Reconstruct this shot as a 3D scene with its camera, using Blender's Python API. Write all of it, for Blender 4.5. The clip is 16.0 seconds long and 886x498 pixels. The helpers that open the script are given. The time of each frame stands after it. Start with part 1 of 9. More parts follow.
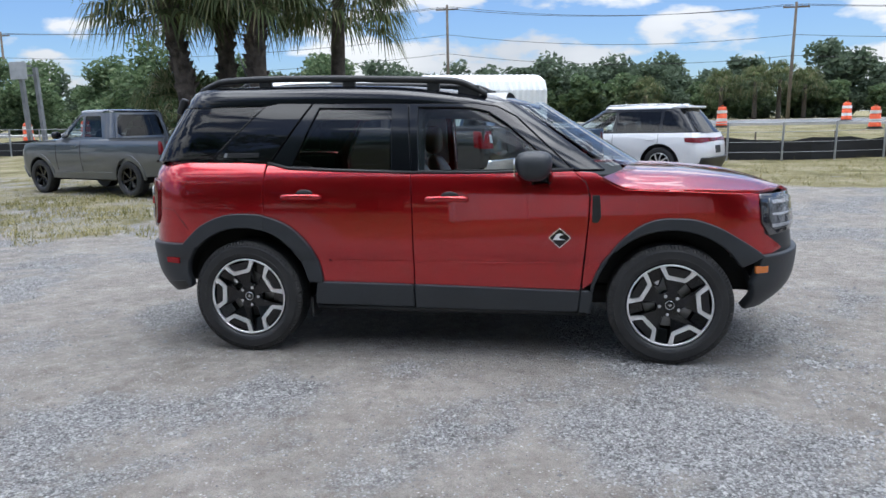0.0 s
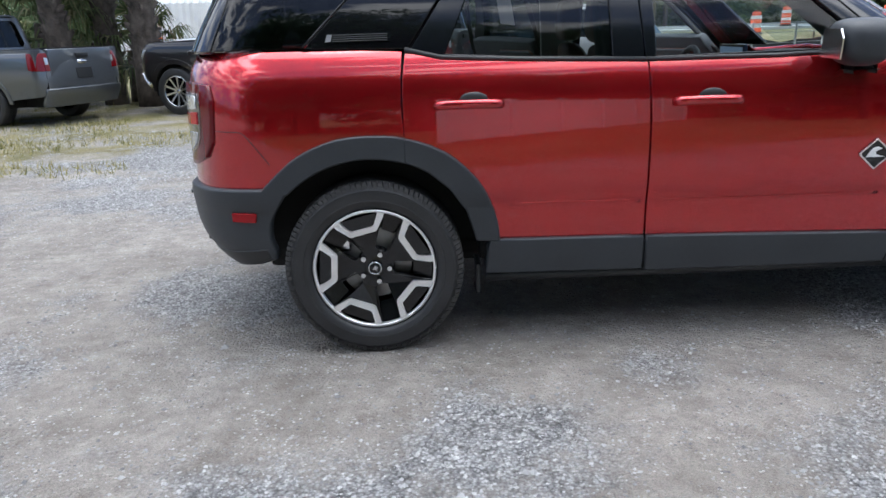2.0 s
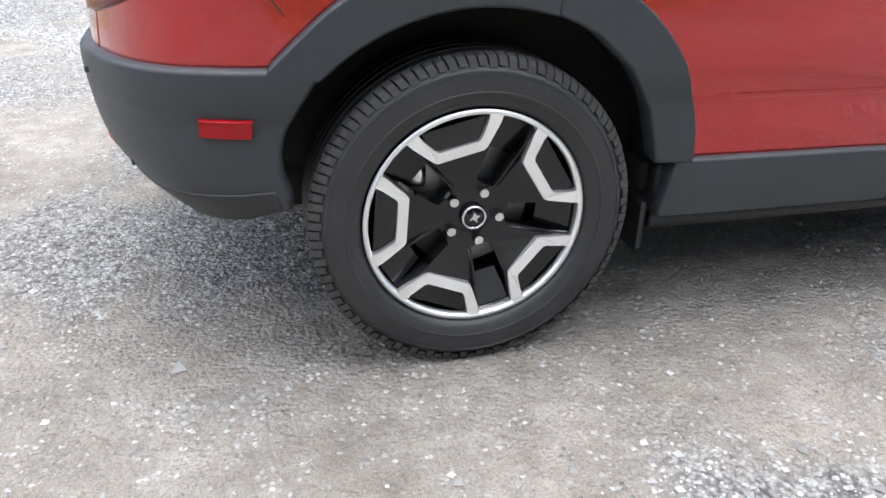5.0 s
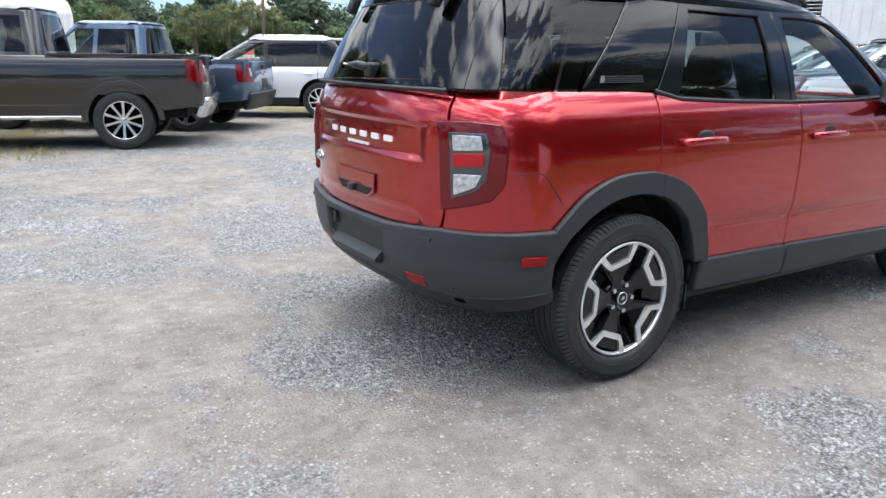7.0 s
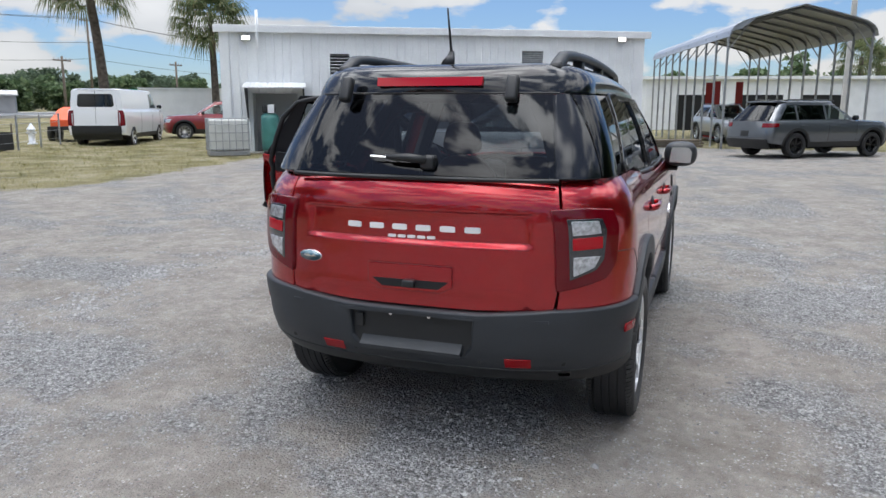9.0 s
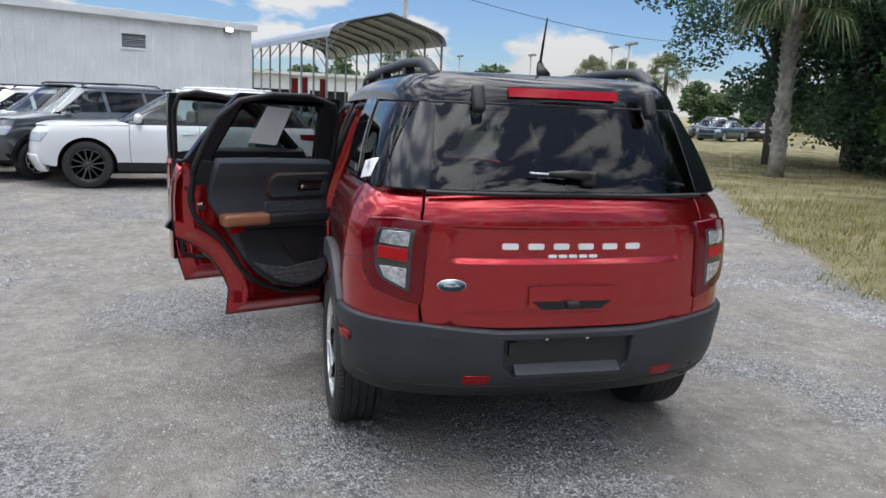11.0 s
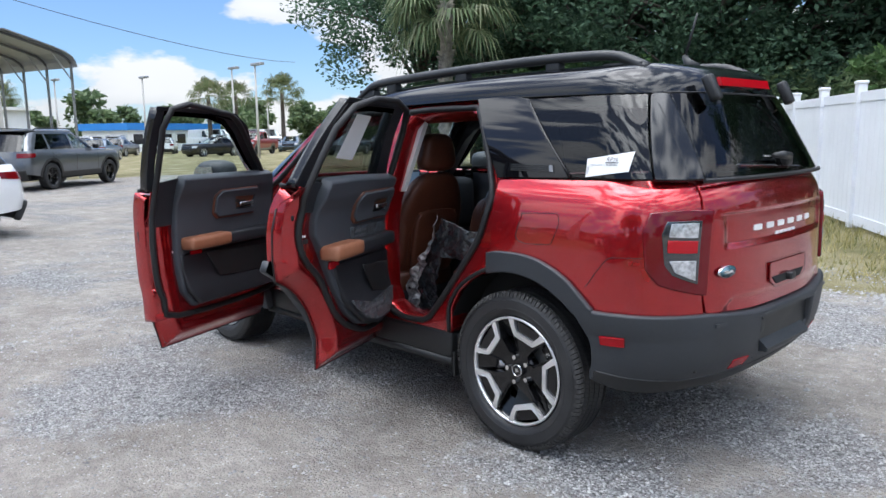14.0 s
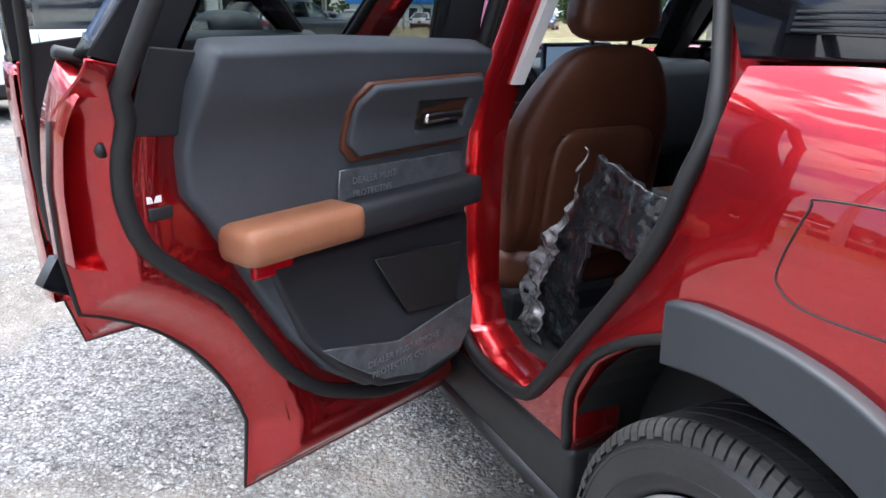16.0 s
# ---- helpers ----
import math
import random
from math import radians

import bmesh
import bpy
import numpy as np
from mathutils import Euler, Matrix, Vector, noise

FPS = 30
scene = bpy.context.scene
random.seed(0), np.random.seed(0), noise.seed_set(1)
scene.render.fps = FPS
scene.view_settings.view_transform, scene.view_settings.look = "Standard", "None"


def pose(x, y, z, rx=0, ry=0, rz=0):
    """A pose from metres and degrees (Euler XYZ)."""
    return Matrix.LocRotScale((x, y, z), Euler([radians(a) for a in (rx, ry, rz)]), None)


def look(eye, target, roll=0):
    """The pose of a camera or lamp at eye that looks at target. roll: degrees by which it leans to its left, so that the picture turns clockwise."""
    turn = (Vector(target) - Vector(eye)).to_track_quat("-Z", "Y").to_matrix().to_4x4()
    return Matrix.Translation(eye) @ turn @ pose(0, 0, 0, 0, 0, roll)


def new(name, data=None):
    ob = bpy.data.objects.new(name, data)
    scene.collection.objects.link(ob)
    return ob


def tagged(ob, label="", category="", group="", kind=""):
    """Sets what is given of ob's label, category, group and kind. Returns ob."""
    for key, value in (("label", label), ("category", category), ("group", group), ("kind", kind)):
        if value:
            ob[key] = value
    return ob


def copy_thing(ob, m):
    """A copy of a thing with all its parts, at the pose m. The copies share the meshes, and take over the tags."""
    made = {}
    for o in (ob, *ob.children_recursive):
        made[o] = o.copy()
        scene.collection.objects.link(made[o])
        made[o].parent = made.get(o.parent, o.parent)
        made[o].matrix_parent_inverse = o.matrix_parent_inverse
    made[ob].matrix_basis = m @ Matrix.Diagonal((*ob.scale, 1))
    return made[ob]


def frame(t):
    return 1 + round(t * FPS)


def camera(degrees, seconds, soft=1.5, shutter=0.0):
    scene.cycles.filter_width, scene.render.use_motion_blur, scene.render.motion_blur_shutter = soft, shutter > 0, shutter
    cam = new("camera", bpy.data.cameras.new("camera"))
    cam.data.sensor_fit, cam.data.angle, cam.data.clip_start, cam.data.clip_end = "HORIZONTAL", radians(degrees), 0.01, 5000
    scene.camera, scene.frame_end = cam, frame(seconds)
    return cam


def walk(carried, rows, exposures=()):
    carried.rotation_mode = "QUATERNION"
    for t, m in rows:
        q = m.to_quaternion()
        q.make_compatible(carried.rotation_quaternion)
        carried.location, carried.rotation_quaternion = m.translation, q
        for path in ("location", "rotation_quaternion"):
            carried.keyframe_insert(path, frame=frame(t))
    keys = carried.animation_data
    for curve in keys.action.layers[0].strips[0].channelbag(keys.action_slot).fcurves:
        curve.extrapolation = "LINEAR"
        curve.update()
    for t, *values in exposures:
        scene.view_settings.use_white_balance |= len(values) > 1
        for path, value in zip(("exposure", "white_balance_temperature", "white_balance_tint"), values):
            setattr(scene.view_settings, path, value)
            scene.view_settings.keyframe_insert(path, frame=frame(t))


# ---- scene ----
cam = camera(61.8, 16.0)
PATH = [
    (0, (2.068, -5.348, 1.492), (1.734, -3.406, 1.145), -1.1),
    (0.5, (1.447, -5.246, 1.484), (1.269, -3.287, 1.122), -1.2),
    (1, (0.897, -4.955, 1.453), (0.834, -2.996, 1.055), -1.3),
    (1.5, (0.475, -4.428, 1.421), (0.482, -2.486, 0.942), -1.4),
    (2, (0.231, -3.795, 1.298), (0.265, -1.877, 0.732), -1.9),
    (2.5, (0.135, -3.079, 1.215), (0.184, -1.21, 0.505), -2.4),
    (3, (0.051, -2.413, 1.108), (0.108, -0.617, 0.229), -2.7),
    (3.2, (0.044, -2.169, 1.066), (0.107, -0.404, 0.127), -3.0),
    (5.3, (-0.604, -2.419, 1.043), (-0.14, -0.68, 0.169), 1.4),
    (5.5, (-0.73, -2.6, 1.076), (-0.295, -0.82, 0.276), 1.2),
    (6, (-1.148, -2.956, 1.247), (-0.635, -1.171, 0.504), 0.8),
    (6.5, (-1.689, -3.098, 1.321), (-0.939, -1.349, 0.707), 0.6),
    (7, (-2.259, -3.034, 1.374), (-1.233, -1.394, 0.864), 0.6),
    (7.5, (-2.776, -2.774, 1.43), (-1.488, -1.312, 0.98), 0.3),
    (8, (-3.221, -2.336, 1.479), (-1.702, -1.103, 1.065), -0.2),
    (8.5, (-3.522, -1.788, 1.504), (-1.814, -0.827, 1.104), -0.0),
    (9, (-3.702, -1.19, 1.538), (-1.856, -0.521, 1.159), 0.1),
    (9.5, (-3.82, -0.611, 1.555), (-1.891, -0.229, 1.189), 0.5),
    (10, (-3.834, 0.013, 1.562), (-1.866, 0.115, 1.216), 0.9),
    (10.2, (-3.79, 0.28, 1.576), (-1.825, 0.26, 1.207), 1.5),
    (12.3, (-3.191, 2.643, 1.522), (-1.519, 1.579, 1.257), 0.3),
    (12.5, (-3.102, 2.838, 1.493), (-1.466, 1.716, 1.237), 0.2),
    (13, (-2.836, 3.268, 1.488), (-1.297, 2.015, 1.238), -0.2),
    (13.5, (-2.482, 3.438, 1.462), (-1.017, 2.102, 1.197), -0.6),
    (14, (-2.095, 3.381, 1.437), (-0.68, 2.002, 1.129), -0.8),
    (14.5, (-1.695, 3.028, 1.378), (-0.283, 1.659, 1.017), -0.7),
    (15, (-1.279, 2.524, 1.344), (0.194, 1.245, 0.905), -0.5),
    (15.5, (-0.901, 2.043, 1.323), (0.7, 0.96, 0.807), -0.1),
    (16, (-0.608, 1.623, 1.288), (1.122, 0.823, 0.682), 0.4),
]
walk(cam, [(t, look(eye, target, roll)) for t, eye, target, roll in PATH],
     [(0, 0.2, 6250, 10), (1.5, 0.4, 6250, 10), (2.5, 0.65, 6400, 10), (3.2, 1.0, 6500, 10), (5.5, 1.22, 6750, 10), (6.5, 0.88, 6700, 10), (7.5, 0.55, 6500, 10), (8.5, 0.2, 6500, 10),
      (9.5, 0.05, 6600, 10), (10.2, 0.0, 6600, 10), (12.5, 0.4, 6450, 10), (14.5, 0.6, 6300, 10), (15, 0.85, 6300, 10), (16, 1.33, 6450, 10)])

# ---- world, sun ----
SUN_EL, SUN_AZ = radians(85), radians(75)      # azimuth counted from +x towards +y
world = bpy.data.worlds.new("sky")
scene.world = world
world.use_nodes = True
wn, wl = world.node_tree.nodes, world.node_tree.links
wn.clear()
w_out, w_bg = wn.new("ShaderNodeOutputWorld"), wn.new("ShaderNodeBackground")
w_sky = wn.new("ShaderNodeTexSky")
w_sky.sky_type, w_sky.sun_disc = "NISHITA", False
w_sky.sun_elevation, w_sky.sun_rotation = SUN_EL, radians(90) - SUN_AZ
w_sky.air_density, w_sky.dust_density, w_sky.ozone_density = 1.0, 0.3, 3.0
# cumulus clouds: noise on a plane above the place
w_tc, w_sep = wn.new("ShaderNodeTexCoord"), wn.new("ShaderNodeSeparateXYZ")
wl.new(w_tc.outputs["Generated"], w_sep.inputs[0])


def wmath(op, a, b=None, c=None):
    n = wn.new("ShaderNodeMath")
    n.operation = op
    for k, v in enumerate((a, b, c)):
        if v is None:
            continue
        if isinstance(v, (int, float)):
            n.inputs[k].default_value = v
        else:
            wl.new(v, n.inputs[k])
    return n.outputs[0]


w_den = wmath("ADD", wmath("MAXIMUM", w_sep.outputs[2], 0.0), 0.75)
w_comb = wn.new("ShaderNodeCombineXYZ")
wl.new(wmath("DIVIDE", w_sep.outputs[0], w_den), w_comb.inputs[0])
wl.new(wmath("DIVIDE", w_sep.outputs[1], w_den), w_comb.inputs[1])
wl.new(wmath("MULTIPLY", w_sep.outputs[2], 2.6), w_comb.inputs[2])
w_n1 = wn.new("ShaderNodeTexNoise")
w_n1.inputs["Scale"].default_value, w_n1.inputs["Detail"].default_value, w_n1.inputs["Roughness"].default_value = 5.2, 9.0, 0.52
wl.new(w_comb.outputs[0], w_n1.inputs["Vector"])
w_ramp = wn.new("ShaderNodeValToRGB")
w_ramp.color_ramp.elements[0].position, w_ramp.color_ramp.elements[1].position = 0.49, 0.55
wl.new(w_n1.outputs["Fac"], w_ramp.inputs[0])
w_n2 = wn.new("ShaderNodeTexNoise")
w_n2.inputs["Scale"].default_value, w_n2.inputs["Detail"].default_value = 2.6, 4.0
wl.new(w_comb.outputs[0], w_n2.inputs["Vector"])
w_cr = wn.new("ShaderNodeValToRGB")
w_cr.color_ramp.elements[0].position, w_cr.color_ramp.elements[0].color = 0.3, (2.7, 2.9, 3.2, 1)
w_cr.color_ramp.elements[1].position, w_cr.color_ramp.elements[1].color = 0.62, (4.6, 4.6, 4.6, 1)
wl.new(w_n2.outputs["Fac"], w_cr.inputs[0])
w_mix = wn.new("ShaderNodeMix")
w_mix.data_type = "RGBA"
wl.new(wmath("MULTIPLY", w_ramp.outputs[0], 0.93), w_mix.inputs[0])
w_tint = wn.new("ShaderNodeMix")
w_tint.data_type, w_tint.blend_type = "RGBA", "MULTIPLY"
w_tint.inputs[0].default_value, w_tint.inputs[7].default_value = 1.0, (0.51, 0.615, 0.78, 1)
wl.new(w_sky.outputs[0], w_tint.inputs[6])
wl.new(w_tint.outputs[2], w_mix.inputs[6])
wl.new(w_cr.outputs[0], w_mix.inputs[7])
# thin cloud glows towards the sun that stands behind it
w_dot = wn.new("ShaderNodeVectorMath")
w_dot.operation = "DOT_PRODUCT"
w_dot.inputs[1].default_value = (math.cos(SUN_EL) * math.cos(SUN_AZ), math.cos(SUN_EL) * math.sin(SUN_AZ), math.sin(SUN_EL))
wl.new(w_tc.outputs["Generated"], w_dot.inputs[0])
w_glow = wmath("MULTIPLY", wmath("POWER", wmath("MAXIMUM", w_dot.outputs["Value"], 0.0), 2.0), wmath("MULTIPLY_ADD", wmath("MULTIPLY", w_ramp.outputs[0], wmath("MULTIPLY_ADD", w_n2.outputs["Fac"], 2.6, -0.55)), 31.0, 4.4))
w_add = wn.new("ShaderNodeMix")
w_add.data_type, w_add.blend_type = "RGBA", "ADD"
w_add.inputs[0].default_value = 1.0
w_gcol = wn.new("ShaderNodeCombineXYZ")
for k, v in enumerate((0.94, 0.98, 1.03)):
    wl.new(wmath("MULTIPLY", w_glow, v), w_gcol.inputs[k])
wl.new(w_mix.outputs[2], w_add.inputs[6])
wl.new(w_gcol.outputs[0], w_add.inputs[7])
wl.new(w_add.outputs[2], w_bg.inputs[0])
w_bg.inputs[1].default_value = 0.15
wl.new(w_bg.outputs[0], w_out.inputs[0])

sun = new("sun", bpy.data.lights.new("sun", "SUN"))
sun.data.energy, sun.data.angle, sun.data.color = 1.4, radians(45.0), (1.0, 0.985, 0.96)
sun_dir = Vector((math.cos(SUN_EL) * math.cos(SUN_AZ), math.cos(SUN_EL) * math.sin(SUN_AZ), math.sin(SUN_EL)))
sun.matrix_world = look(sun_dir * 50, (0, 0, 0))
scene.view_settings.exposure = 0.0

# ---- materials ----
def material(name, color, rough=0.5, metal=0.0, coat=0.0, vary=0.0, scale=8.0, bump=0.0, bscale=60.0, tint=None, sheen=0.0, spec=0.5, fine=0.0):
    """Principled surface with large and fine variation of colour and roughness, and relief."""
    m = bpy.data.materials.new(name)
    m.use_nodes = True
    nt = m.node_tree
    b = nt.nodes["Principled BSDF"]
    b.inputs["Base Color"].default_value = (*color, 1)
    b.inputs["Roughness"].default_value, b.inputs["Metallic"].default_value = rough, metal
    b.inputs["Coat Weight"].default_value, b.inputs["Coat Roughness"].default_value = coat, 0.015
    b.inputs["Coat IOR"].default_value = 1.6
    b.inputs["Specular IOR Level"].default_value = spec
    b.inputs["Sheen Weight"].default_value = sheen
    tc = nt.nodes.new("ShaderNodeTexCoord")
    if vary or fine:
        n1, n2 = nt.nodes.new("ShaderNodeTexNoise"), nt.nodes.new("ShaderNodeTexNoise")
        n1.inputs["Scale"].default_value, n1.inputs["Detail"].default_value = scale, 5.0
        n2.inputs["Scale"].default_value, n2.inputs["Detail"].default_value = scale * 14, 3.0
        for n in (n1, n2):
            nt.links.new(tc.outputs["Object"], n.inputs["Vector"])
        add = nt.nodes.new("ShaderNodeMath")
        add.operation = "MULTIPLY_ADD"
        add.inputs[1].default_value = 0.5
        nt.links.new(n2.outputs["Fac"], add.inputs[0])
        nt.links.new(n1.outputs["Fac"], add.inputs[2])
        r = nt.nodes.new("ShaderNodeMapRange")
        r.inputs[1].default_value, r.inputs[2].default_value = 0.5, 1.0
        nt.links.new(add.outputs[0], r.inputs[0])
        mix = nt.nodes.new("ShaderNodeMix")
        mix.data_type = "RGBA"
        dark = tuple(c * (1 - vary) for c in color)
        light = tint or tuple(min(1, c * (1 + vary)) for c in color)
        mix.inputs[6].default_value, mix.inputs[7].default_value = (*dark, 1), (*light, 1)
        nt.links.new(r.outputs[0], mix.inputs[0])
        nt.links.new(mix.outputs[2], b.inputs["Base Color"])
        rr = nt.nodes.new("ShaderNodeMapRange")
        rr.inputs[3].default_value, rr.inputs[4].default_value = max(0.0, rough - 0.08 * (rough > 0.2)), min(1, rough + 0.08 * (rough > 0.2))
        nt.links.new(n1.outputs["Fac"], rr.inputs[0])
        nt.links.new(rr.outputs[0], b.inputs["Roughness"])
    if bump:
        nb, bb = nt.nodes.new("ShaderNodeTexNoise"), nt.nodes.new("ShaderNodeBump")
        nb.inputs["Scale"].default_value, nb.inputs["Detail"].default_value = bscale, 4.0
        bb.inputs["Strength"].default_value, bb.inputs["Distance"].default_value = bump, 0.01
        nt.links.new(tc.outputs["Object"], nb.inputs["Vector"])
        nt.links.new(nb.outputs["Fac"], bb.inputs["Height"])
        nt.links.new(bb.outputs[0], b.inputs["Normal"])
    return m


def glass(name, tint, rough=0.0, ior=1.5):
    """Tinted pane: clear through its tint, mirror by Fresnel."""
    m = bpy.data.materials.new(name)
    m.use_nodes = True
    nt = m.node_tree
    nt.nodes.clear()
    out, mix = nt.nodes.new("ShaderNodeOutputMaterial"), nt.nodes.new("ShaderNodeMixShader")
    tr, gl, fr = nt.nodes.new("ShaderNodeBsdfTransparent"), nt.nodes.new("ShaderNodeBsdfGlossy"), nt.nodes.new("ShaderNodeLayerWeight")
    pw, ma = nt.nodes.new("ShaderNodeMath"), nt.nodes.new("ShaderNodeMath")
    tr.inputs[0].default_value = (*tint, 1)
    gl.inputs["Roughness"].default_value = rough
    r0 = ((ior - 1) / (ior + 1)) ** 2
    fr.inputs[0].default_value = 0.5
    pw.operation, ma.operation = "POWER", "MULTIPLY_ADD"
    pw.inputs[1].default_value, ma.inputs[1].default_value, ma.inputs[2].default_value = 5.0, 1 - r0, r0
    nt.links.new(fr.outputs["Facing"], pw.inputs[0])
    nt.links.new(pw.outputs[0], ma.inputs[0])
    nt.links.new(ma.outputs[0], mix.inputs[0])
    nt.links.new(tr.outputs[0], mix.inputs[1])
    nt.links.new(gl.outputs[0], mix.inputs[2])
    nt.links.new(mix.outputs[0], out.inputs[0])
    return m


def emitter(name, color, strength):
    m = bpy.data.materials.new(name)
    m.use_nodes = True
    b = m.node_tree.nodes["Principled BSDF"]
    b.inputs["Base Color"].default_value = (*color, 1)
    b.inputs["Emission Color"].default_value, b.inputs["Emission Strength"].default_value = (*color, 1), strength
    return m


def flake_paint(name, color, metal=0.55, rough=0.32):
    m = material(name, color, rough, metal, 1.0, 0.03, 2.5)
    return m


M = {}
M["red"] = flake_paint("red_metallic_paint", (0.42, 0.008, 0.013), 0.80, 0.24)
M["black_gloss"] = material("gloss_black_paint", (0.006, 0.007, 0.009), 0.11, 0.0, 0.0)
M["cladding"] = material("charcoal_plastic", (0.027, 0.031, 0.036), 0.50, 0.0, 0.0, 0.12, 5.0, 0.06, 900.0)
M["black_plastic"] = material("black_plastic", (0.014, 0.015, 0.016), 0.45, 0.0, 0.0, 0.1, 6.0)
M["rubber"] = material("tyre_rubber", (0.017, 0.018, 0.020), 0.46, 0.0, 0.0, 0.25, 7.0, 0.03, 300.0, (0.030, 0.030, 0.031))
M["tread"] = material("tread_rubber", (0.036, 0.035, 0.034), 0.75, 0.0, 0.0, 0.35, 9.0, 0.05, 300.0)
M["seal"] = material("rubber_seal", (0.010, 0.010, 0.011), 0.6)
M["rim_black"] = material("rim_black", (0.006, 0.006, 0.007), 0.16, 0.0, 0.0)
M["rim_silver"] = material("machined_aluminium", (0.90, 0.90, 0.90), 0.38, 0.9, 0.3)
M["chrome"] = material("chrome", (0.72, 0.72, 0.73), 0.2, 1.0)
M["steel"] = material("steel_disc", (0.28, 0.28, 0.28), 0.4, 0.9, 0.0, 0.2, 20.0)
M["dark"] = material("dark_underbody", (0.008, 0.008, 0.008), 0.8, 0.0, 0.0, 0.2, 4.0)
M["glass_dark"] = glass("privacy_glass", (0.11, 0.12, 0.125), 0.0, 1.52)
M["glass_door"] = glass("tinted_door_glass", (0.26, 0.285, 0.28), 0.0, 1.6)
M["glass_black"] = material("black_glass", (0.004, 0.004, 0.005), 0.03)
M["glass"] = glass("clear_glass", (0.78, 0.85, 0.84))
M["glass_screen"] = glass("windscreen_glass", (0.72, 0.80, 0.82))
M["lamp_red"] = material("red_lens", (0.40, 0.003, 0.010), 0.06, 0.0, 0.0)
M["lamp_frame"] = material("dark_red_lamp_frame", (0.12, 0.0015, 0.006), 0.06, 0.0, 0.0)
M["lamp_far"] = material("dark_red_lens", (0.30, 0.003, 0.008), 0.12, 0.0, 0.0, spec=0.3)
M["lamp_clear"] = material("clear_lens", (0.56, 0.57, 0.59), 0.14, 0.5, 0.6, 0.5, 60.0)
M["lamp_smoke"] = material("smoky_head_lamp", (0.11, 0.115, 0.125), 0.12, 0.3, 0.6, 0.5, 40.0)
M["lamp_parked"] = material("parked_tail_lens", (0.15, 0.003, 0.006), 0.12)
M["lamp_dark"] = material("smoked_lens", (0.03, 0.03, 0.035), 0.08, 0.0, 1.0)
M["amber"] = material("amber_lens", (0.65, 0.17, 0.01), 0.15, 0.0, 1.0)
M["white"] = material("white_print", (0.80, 0.80, 0.78), 0.45)
M["silver_blue"] = material("oval_badge_blue", (0.05, 0.13, 0.17), 0.25, 0.3, 1.0)
M["paper"] = material("white_paper", (0.78, 0.78, 0.77), 0.7, 0.0, 0.0, 0.04, 9.0)
M["ink"] = material("grey_print", (0.12, 0.12, 0.13), 0.7)
M["trim_grey"] = material("soft_grey_trim", (0.050, 0.057, 0.068), 0.62, 0.0, 0.0, 0.12, 10.0, 0.08, 700.0)
M["trim_dark"] = material("dark_trim", (0.014, 0.016, 0.020), 0.6, 0.0, 0.0, 0.15, 10.0, 0.08, 700.0)
M["tan"] = material("tan_leather", (0.30, 0.120, 0.062), 0.5, 0.0, 0.0, 0.12, 14.0, 0.12, 450.0)
M["brown"] = material("brown_leather", (0.105, 0.034, 0.017), 0.42, 0.0, 0.0, 0.18, 9.0, 0.10, 420.0)
M["headliner"] = material("light_grey_lining", (0.50, 0.50, 0.49), 0.9, 0.0, 0.0, 0.05, 30.0)
M["carpet"] = material("black_carpet", (0.014, 0.014, 0.015), 0.95, 0.0, 0.0, 0.3, 60.0, 0.4, 500.0)
M["film"] = material("dark_plastic_film", (0.022, 0.026, 0.03), 0.16, 0.0, 0.7, 0.3, 30.0, 0.5, 40.0)
M["film_thin"] = material("protective_film", (0.075, 0.082, 0.09), 0.22, 0.0, 0.5, 0.3, 30.0, 0.3, 60.0)
M["film_light"] = material("crinkled_clear_film", (0.30, 0.30, 0.30), 0.15, 0.2, 0.7, 0.6, 40.0, 0.8, 50.0)
M["screen"] = material("display_glass", (0.03, 0.05, 0.09), 0.1, 0.0, 0.6)

# ---- building helpers ----
from mathutils.geometry import tessellate_polygon


def mesh_object(name, bm, mat, smooth=True):
    me = bpy.data.meshes.new(name)
    bm.to_mesh(me)
    bm.free()
    if mat:
        me.materials.append(mat)
    if smooth:
        me.polygons.foreach_set("use_smooth", [True] * len(me.polygons))
    return new(name, me)


def part(name, bm, mat, parent, label="", smooth=False):
    """Links a bmesh as ONE mesh object under a thing or a part."""
    ob = mesh_object(name, bm, mat, smooth)
    ob.parent = parent
    if parent is not None and parent.type == "MESH":
        ob.matrix_parent_inverse = Matrix.Identity(4)
    if label:
        ob["label"] = label
    return ob


def thing(name, label, category, m=Matrix.Identity(4), group="", kind=""):
    ob = new(name)
    ob.matrix_basis = m
    return tagged(ob, label, category, group, kind)


def bm_box(bm, x0, x1, y0, y1, z0, z1, bevel=0.0, m=None, seg=2):
    r = bmesh.ops.create_cube(bm, size=1.0)
    vs = r["verts"]
    for v in vs:
        v.co = Vector((x0 + (v.co.x + 0.5) * (x1 - x0), y0 + (v.co.y + 0.5) * (y1 - y0), z0 + (v.co.z + 0.5) * (z1 - z0)))
    if bevel:
        es = list({e for v in vs for e in v.link_edges})
        r2 = bmesh.ops.bevel(bm, geom=es, offset=bevel, segments=seg, affect="EDGES", profile=0.6)
        vs = list({v for f in r2["faces"] for v in f.verts} | {v for v in vs if v.is_valid})
    if m is not None:
        bmesh.ops.transform(bm, matrix=m, verts=[v for v in vs if v.is_valid])
    return vs


def box(x0, x1, y0, y1, z0, z1, bevel=0.0, m=None):
    bm = bmesh.new()
    bm_box(bm, x0, x1, y0, y1, z0, z1, bevel, m)
    return bm


